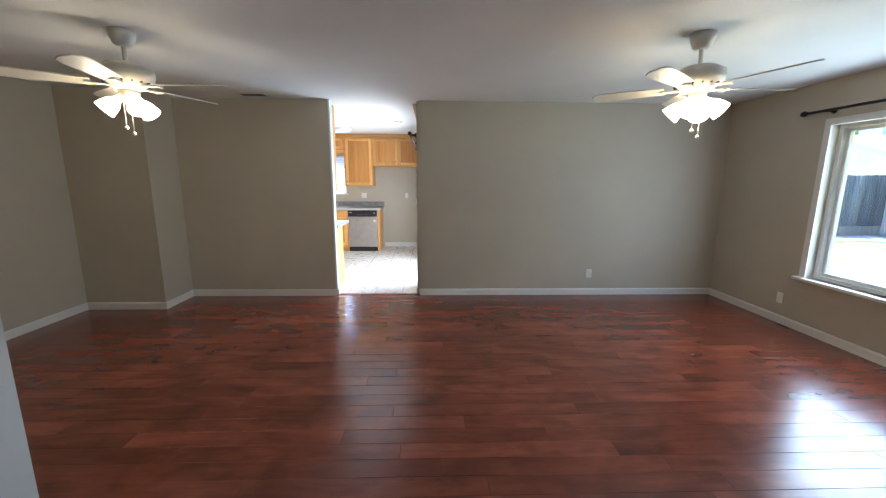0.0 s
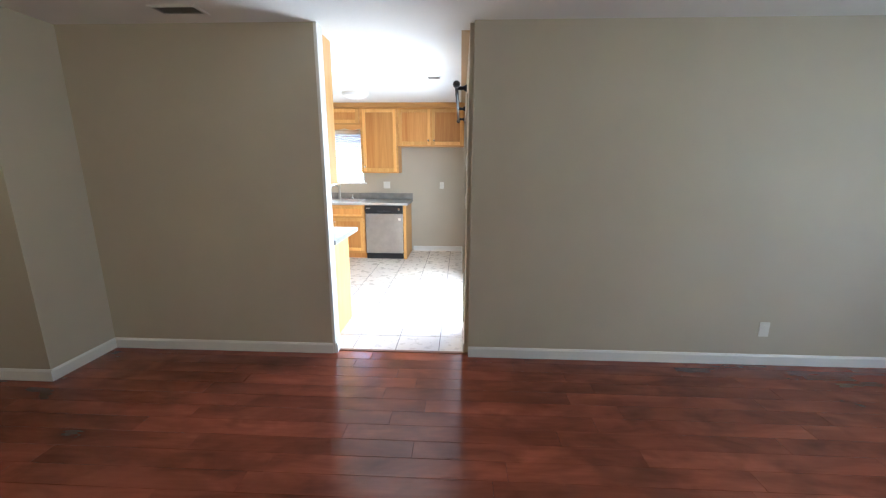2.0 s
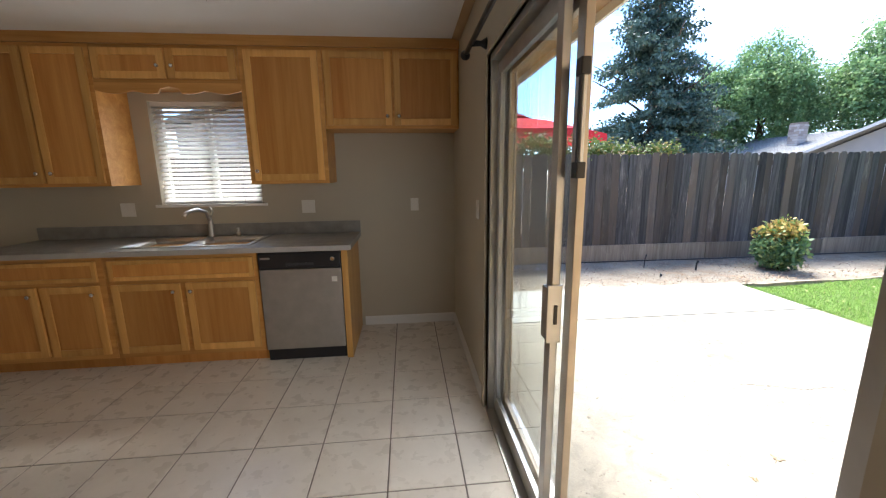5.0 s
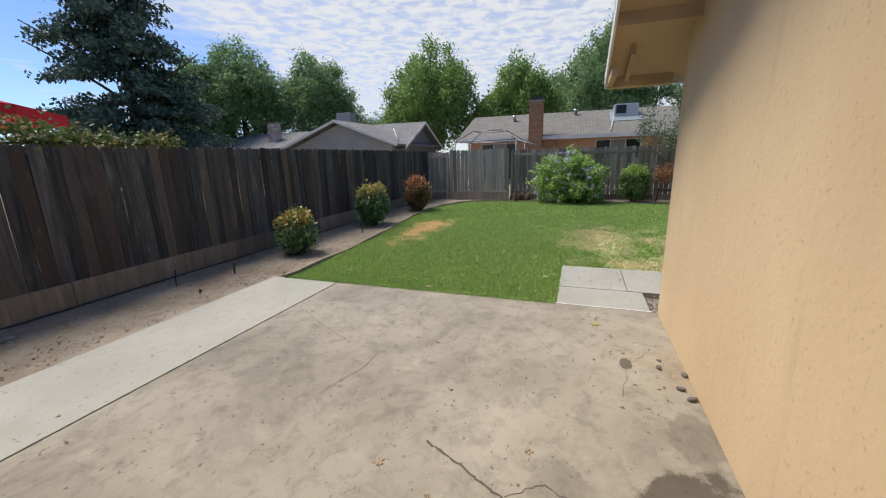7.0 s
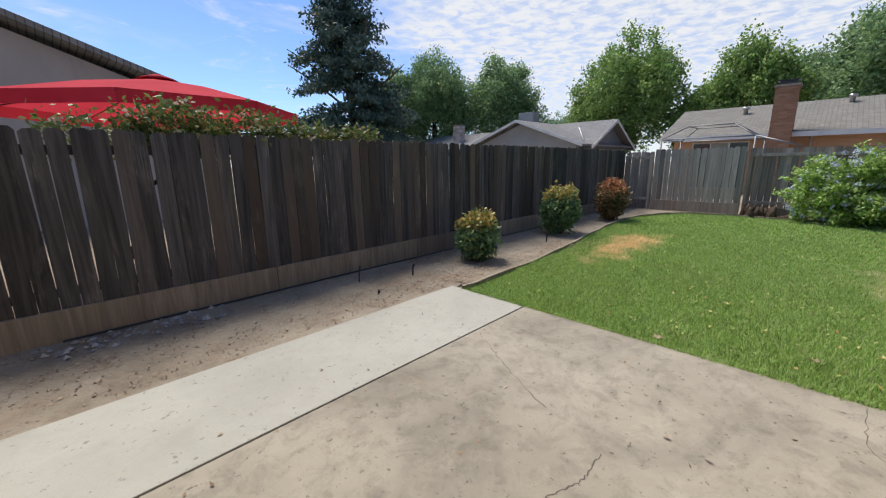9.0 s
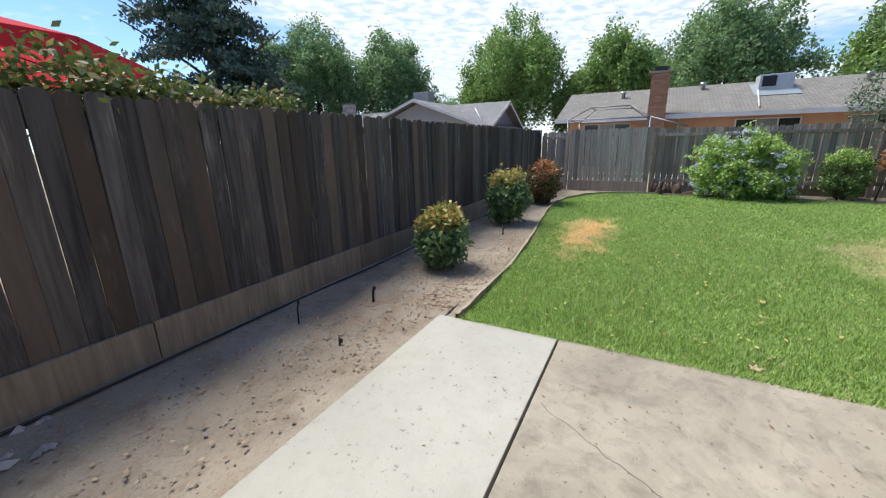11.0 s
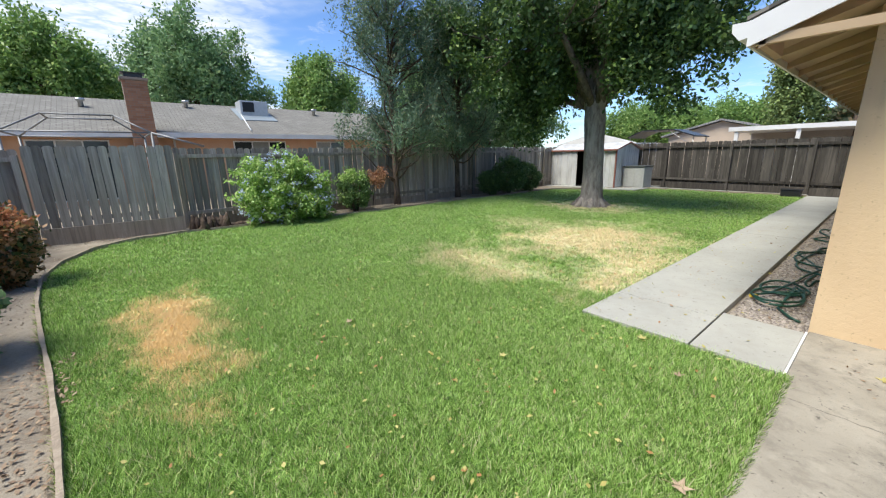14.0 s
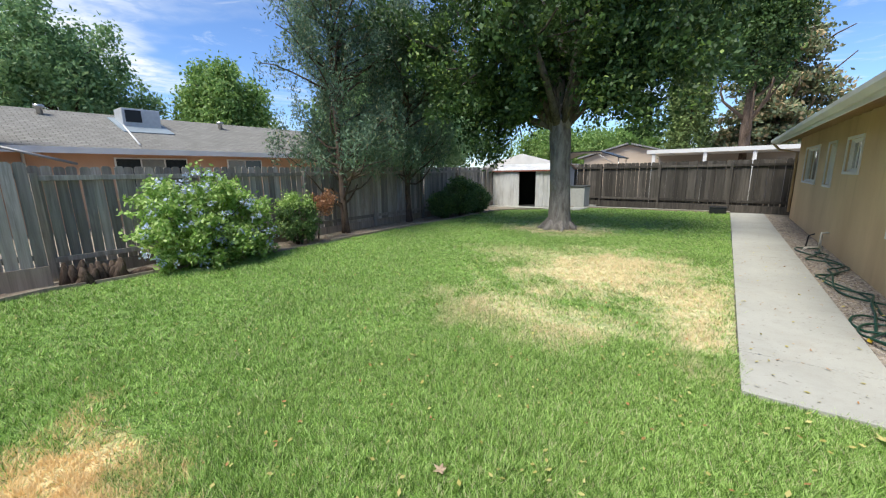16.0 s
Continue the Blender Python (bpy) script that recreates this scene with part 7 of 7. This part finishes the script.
def peach_house():
    hx = 23.0
    t = thing("neighbour_house", (26, -1, GZ), "peach stucco single-storey house with a grey shingle roof", "house")
    part("wall", box(hx, 30, -16, 7.4, GZ - 0.1, 2.5), PEACH, t)
    ex, ez, rx, rz = hx - 0.7, 2.30, 26.5, 3.88
    part("roof", prism([(ex, 7.9, ez), (rx, 7.9, rz), (30.7, 7.9, ez), (30.7, 7.9, ez + 0.12), (rx, 7.9, rz + 0.12), (ex, 7.9, ez + 0.12)], (0, -24.2, 0)), ROOF3, t)
    part("gable_wall", prism([(hx, 7.4, 2.5), (30, 7.4, 2.5), (26.5, 7.4, 3.8)], (0, -0.2, 0)), PEACH, t)
    part("fascia", box(ex - 0.03, ex, -16.4, 7.92, ez - 0.06, ez + 0.13), FASCIA, t)
    part("soffit", box(ex, hx, -16.4, 7.9, ez - 0.04, ez - 0.01), SOFFIT, t)
    curtain = plain("curtained_glass", (0.25, 0.25, 0.23), 0.2)
    for y0, y1, z0 in ((-2.0, 0.25, 1.1), (-5.0, -3.5, 1.4), (-9.5, -8.0, 1.1), (4.4, 6.6, 0.0)):
        w = part("window", box(hx - 0.03, hx + 0.02, y0, y1, z0, 2.16), FASCIA, t)
        n = 3 if y1 - y0 > 1.6 else 2
        for k in range(n):
            a = y0 + 0.05 + (y1 - y0 - 0.05) * k / n
            part("pane", box(hx - 0.036, hx - 0.031, a, a + (y1 - y0 - 0.05) / n - 0.05, z0 + 0.05, 2.11), DARKWIN if k != 1 else curtain, w)
    ch = part("chimney", box(22.1, 22.6, 3.1, 3.6, 1.0, 1.05), MORTAR, t)
    brick_chimney(ch, 22.0, 22.6, 3.0, 3.73, 0.6, 4.18, BRICK)
    part("chimney_cap", box(21.95, 22.65, 2.95, 3.78, 4.18, 4.27, 0.01), MORTAR, t)
    part("spark_arrestor", box(22.1, 22.5, 3.1, 3.63, 4.27, 4.42), BLACK, t)
    part("arrestor_lid", box(22.02, 22.58, 3.02, 3.71, 4.42, 4.45), BLACK, t)
    part("downpipe", tube([(hx - 0.08, 2.4, 2.3), (hx - 0.08, 2.4, 0)], 0.04, 6), FASCIA, t)
    ac = part("rooftop_cooler", box(24.9, 25.8, -1.96, -0.7, 3.15, 4.12, 0.03), plain("pale_metal_cooler", (0.50, 0.51, 0.52), 0.5, 0.3), t, "pale metal rooftop cooler")
    part("cooler_grille", box(24.88, 24.9, -1.32, -0.8, 3.6, 4.05), BLACK, ac)
    s = 1.58 / 4.2
    at = lambda x: ez + 0.125 + (x - ex) * s
    part("flashing", prism([(24.2, -2.15, at(24.2)), (26.0, -2.15, at(26.0)), (26.0, -0.5, at(26.0)), (24.2, -0.5, at(24.2))], (-0.01, 0, 0.03)), plain("blue_grey_flashing", (0.22, 0.26, 0.29), 0.6), ac)
    part("conduit", tube([(24.9, -0.7, at(24.9) + 0.05), (22.6, -0.45, at(22.6) + 0.05)], 0.03, 6), FASCIA, ac)
    for vx, vy in ((25.8, 1.4), (25.6, -4.6), (25.2, 5.0)):
        part("roof_vent", lathe([(0.09, 0), (0.09, 0.2), (0.16, 0.22), (0.14, 0.32)], (vx, vy, at(vx)), 10), STEEL, t)


peach_house()


def grey_house():
    t = thing("neighbour_house", (25, 16, GZ), "grey stucco house with crossing gable roofs beyond the corner", "house")
    part("wall", box(24.7, 33, 13.4, 21.8, GZ - 0.1, 2.45), SIDING, t)
    part("gable_wall", prism([(24.7, 13.4, 2.45), (24.7, 21.8, 2.45), (24.7, 17.6, 3.98)], (0.2, 0, 0)), SIDING, t)
    part("roof", prism([(24.1, 12.7, 2.3), (24.1, 17.6, 4.1), (24.1, 22.5, 2.3), (24.1, 22.5, 2.43), (24.1, 17.6, 4.23), (24.1, 12.7, 2.43)], (9.5, 0, 0)), ROOF2, t)
    part("barge_board", prism([(24.08, 12.7, 2.25), (24.08, 17.6, 4.05), (24.08, 22.5, 2.25), (24.08, 22.5, 2.43), (24.08, 17.6, 4.23), (24.08, 12.7, 2.43)], (0.02, 0, 0)), FASCIA, t)
    part("wall", box(25.8, 32.6, 13.2, 16, GZ - 0.1, 2.35), BLUEGREY, t)
    part("gable_wall", prism([(25.8, 13.2, 2.35), (32.6, 13.2, 2.35), (29.2, 13.2, 4.0)], (0, 0.2, 0)), BLUEGREY, t)
    part("roof", prism([(25.2, 12.6, 2.12), (29.2, 12.6, 4.05), (33.2, 12.6, 2.12), (33.2, 12.6, 2.25), (29.2, 12.6, 4.2), (25.2, 12.6, 2.25)], (0, 5, 0)), ROOF2, t)
    part("barge_board", prism([(25.2, 12.58, 2.05), (29.2, 12.58, 3.98), (33.2, 12.58, 2.05), (33.2, 12.58, 2.25), (29.2, 12.58, 4.2), (25.2, 12.58, 2.25)], (0, 0.02, 0)), FASCIA, t)
    part("roof", prism([(25.2, 21.6, 2.4), (28.6, 21.6, 3.8), (32, 21.6, 2.4), (32, 21.6, 2.5), (28.6, 21.6, 3.92), (25.2, 21.6, 2.5)], (0, 9, 0)), ROOF2, t)
    part("wall", box(26, 31, 22.6, 30.5, GZ - 0.1, 2.45), SIDING, t)
    ch = part("chimney", box(26.6, 27.1, 25.1, 25.6, 2.5, 2.6), MORTAR, t)
    brick_chimney(ch, 26.5, 27.2, 25.0, 25.75, 2.4, 4.6, PALE_BRICK, 0.16, 0.3)
    part("rooftop_cooler", box(27.6, 28.5, 18.4, 19.7, 3.9, 5.1, 0.03), plain("grey_metal_cooler", (0.30, 0.30, 0.30), 0.5, 0.3), t)
    part("conduit", tube([(27.5, 14.6, 3.7), (25.3, 13.2, 2.7)], 0.03, 6), FASCIA, t)
    s = thing("neighbour_house", (27, 33, GZ), "small green-grey gabled outbuilding far off", "house")
    part("wall", box(26, 29.4, 31.5, 35, GZ - 0.1, 3.0), BLUEGREY, s)
    part("roof", prism([(25.6, 31, 3.0), (25.6, 33.2, 4.1), (25.6, 35.4, 3.0), (25.6, 35.4, 3.1), (25.6, 33.2, 4.22), (25.6, 31, 3.1)], (4.2, 0, 0)), ROOF2, s)


_b = Mat("pale_chimney_brick", 0.9)
_b.color(_b.mix(_b.rnd(), (0.26, 0.20, 0.17), (0.52, 0.47, 0.44)))
PALE_BRICK = _b.m
grey_house()


def north_house():
    t = thing("neighbour_house", (-1, 17, GZ), "taupe stucco gabled house beyond the dark fence", "house")
    part("wall", box(-9, 4.4, 16, 24, GZ - 0.1, 3.2), SIDING_T, t)
    part("gable_wall", prism([(-9, 16, 3.2), (4.4, 16, 3.2), (-2.2, 16, 5.6)], (0, 0.2, 0)), SIDING_T, t)
    part("roof", prism([(5.0, 15.5, 3.2), (-2.2, 15.5, 5.75), (-9.4, 15.5, 3.2), (-9.4, 15.5, 3.35), (-2.2, 15.5, 5.9), (5.0, 15.5, 3.35)], (0, 9, 0)), ROOF3, t)


SIDING_T = m_stucco("taupe_stucco_far", (0.36, 0.32, 0.28), (0.42, 0.37, 0.33))
north_house()


def gazebo_frame():
    t = thing("gazebo_frame", (17.5, 5.0, GZ), "bare metal gazebo frame beyond the fence", "gazebo")
    G = plain("grey_metal_tube", (0.22, 0.22, 0.22), 0.5, 0.4)
    x, y, w = 18.0, 4.9, 1.35
    cs = [(x - w, y - w), (x + w, y - w), (x + w, y + w), (x - w, y + w)]
    for a in cs:
        part("post", tube([(*a, GZ - 0.07), (*a, 2.1)], 0.03, 6), G, t)
    for z, k in ((2.1, 1.0), (2.55, 0.5)):
        for i in range(4):
            p, q = cs[i], cs[(i + 1) % 4]
            f = lambda c: (x + (c[0] - x) * k, y + (c[1] - y) * k, z)
            part("bar", tube([f(p), f(q)], 0.022, 6), G, t)
    for a in cs:
        part("rafter", tube([(*a, 2.1), (x + (a[0] - x) * 0.5, y + (a[1] - y) * 0.5, 2.55)], 0.022, 6), G, t)
    part("bar", tube([(x - w, y - w, 2.1), (x - w - 0.3, y - w - 1.1, 1.75)], 0.03, 6), G, t)


gazebo_frame()


def back_buildings():
    t = thing("patio_cover", (6.5, -19, GZ), "long white flat patio roof beyond the back fence", "patio cover")
    part("roof", box(2.8, 9.2, -21.5, -17.2, 2.18, 2.36), FASCIA, t)
    for x in (3.2, 5.0, 6.8, 8.9):
        part("post", box(x - 0.07, x + 0.07, -17.4, -17.26, GZ - 0.07, 2.18), FASCIA, t)
    part("back_wall", box(2.8, 9.2, -21.4, -21.3, GZ - 0.07, 2.18), SIDING_T, t)
    h = thing("neighbour_house", (12.5, -27, GZ), "pale cream low gabled building far behind the back fence", "house")
    CREAM = painted("cream_wall_far", (0.50, 0.40, 0.31), 0.8, 20, 0.05, 0.3)
    part("wall", box(8.5, 14.5, -30, -25, GZ - 0.1, 2.3), CREAM, h)
    part("gable_wall", prism([(8.5, -25, 2.3), (14.5, -25, 2.3), (11.5, -25, 3.1)], (0, -0.2, 0)), CREAM, h)
    part("roof", prism([(8.1, -24.7, 2.25), (11.5, -24.7, 3.15), (14.9, -24.7, 2.25), (14.9, -24.7, 2.35), (11.5, -24.7, 3.26), (8.1, -24.7, 2.35)], (0, -6, 0)), ROOF2, h)
    w = thing("neighbour_house", (17, -24, GZ), "white gabled wall glimpsed behind the shed", "house")
    part("wall", box(14.5, 20, -24, -20, GZ - 0.1, 1.9), FASCIA, w)
    part("gable_wall", prism([(14.5, -20, 1.9), (20, -20, 1.9), (17.2, -20, 2.6)], (0, -0.2, 0)), FASCIA, w)
    c = thing("canopy_frame", (11.5, -16.8, GZ), "dark canopy on a bent metal frame behind the back fence", "canopy")
    part("cover", prism([(10.2, -16.2, 2.0), (11.2, -16.2, 2.35), (12.6, -16.2, 2.35), (13.3, -16.2, 2.05), (13.3, -16.2, 2.1), (12.6, -16.2, 2.4), (11.2, -16.2, 2.4), (10.2, -16.2, 2.05)], (0, -2, 0)), BLACK, c)
    for x in (10.3, 13.2):
        for y in (-16.3, -18.1):
            part("post", tube([(x, y, GZ - 0.07), (x, y, 2.05)], 0.025, 6), STEEL, c)
    part("brace", tube([(10.3, -16.3, 1.6), (11.4, -16.25, 2.35)], 0.02, 6), STEEL, c)
    p = thing("palm_tree", (15.6, -54.5, GZ), "distant tall palm with a small crown", "tree")
    part("trunk", tube([(15.6, -54.5, GZ - 0.1), (15.6, -54.5, 6.3)], [0.25, 0.18], 8), BARK2, p)
    rng = np.random.default_rng(7)
    part("crown", leaves("crown", sprays(rng, np.array([(15.6, -54.5, 6.5)]), 60, 0.4), 1.3, CYPRESS, rng, 0.2, 0.2), None, p)


back_buildings()


# ---- floors laid piece by piece ----
def plank_floor():
    struct("subfloor", box(WX0, WX1, SY, 0.045, -0.06, -0.008), GAP, "dark joints under the floor planks", "floor")
    fl = thing("floor_living", (0, -3, 0), "dark reddish-brown glossy wood plank floor", "floor", kind="structure")
    rng = random.Random(9)
    w, L = 0.127, 1.22
    meshes = {}
    rest = bmesh.new()
    y = 0.04
    count = 0
    while y > SY + 0.02:
        x = WX0 + 0.004 - rng.uniform(0.1, L)
        while x < WX1 - 0.01:
            a, b = max(x, WX0 + 0.004), min(x + L, WX1 - 0.004)
            if b - a > 0.08:
                if y > -3.9 and count < 300:
                    key = round(b - a, 2)
                    if key not in meshes:
                        k = key - 0.0012
                        meshes[key] = mesh_of("plank", box(-k / 2, k / 2, -w / 2 + 0.0006, w / 2 - 0.0006, -0.008, 0, 0.0014), FLOOR)
                        for face in meshes[key].polygons:
                            face.use_smooth = False
                    o = part("plank", meshes[key], None, fl)
                    o.matrix_basis = pose((a + b) / 2, y - w / 2, rng.uniform(-0.0005, 0.0))
                    count += 1
                else:
                    bm_box(rest, a, b - 0.0012, y - w + 0.0006, y - 0.0006, -0.008, 0)
            x += L
        y -= w
    o = part("plank_rest", rest, FLOOR, fl)
    o["kind"] = "stuff"


plank_floor()


def tile_floor():
    struct("tile_bed", box(KX0, 0.0, 0.05, KN, -0.06, -0.003), GROUT, "dark grout bed of the kitchen tiles", "floor")
    fl = thing("floor_kitchen", (-2, 2, 0), "beige square ceramic tile floor with dark grout", "floor", kind="structure")
    meshes = {}
    p = 0.36
    i0 = math.floor((KX0 + 0.60) / p)
    j0 = math.floor((0.05 - 2.86) / p)
    for i in range(i0, 3):
        for j in range(j0, 4):
            x0, x1 = max(-0.60 + i * p, KX0), min(-0.60 + (i + 1) * p, 0.0)
            y0, y1 = max(2.86 + j * p, 0.055), min(2.86 + (j + 1) * p, KN)
            if x1 - x0 < 0.03 or y1 - y0 < 0.03:
                continue
            key = (round(x1 - x0, 3), round(y1 - y0, 3))
            if key not in meshes:
                a, b = (key[0] - 0.007) / 2, (key[1] - 0.007) / 2
                meshes[key] = mesh_of("tile", box(-a, a, -b, b, -0.006, 0.001, 0.002), TILE)
            o = part("tile", meshes[key], None, fl)
            o.matrix_basis = pose((x0 + x1) / 2, (y0 + y1) / 2, 0)


tile_floor()
struct("trim_threshold", box(-1.07, 0.0, 0.036, 0.066, -0.004, 0.006, 0.002), wood("threshold_wood", (0.20, 0.09, 0.05), (0.34, 0.17, 0.10), 0.4), "reddish wooden transition strip in the opening", "trim")
struct("house_slab_kitchen", box(-4.2, 0.10, 0.051, KN + 0.1, GZ - 0.2, -0.062), CONC, "concrete slab under the kitchen", "floor")
struct("house_slab", box(-4.2, EX - 0.02, -12.2, 0.05, GZ - 0.2, -0.062), CONC, "concrete slab under the house", "floor")
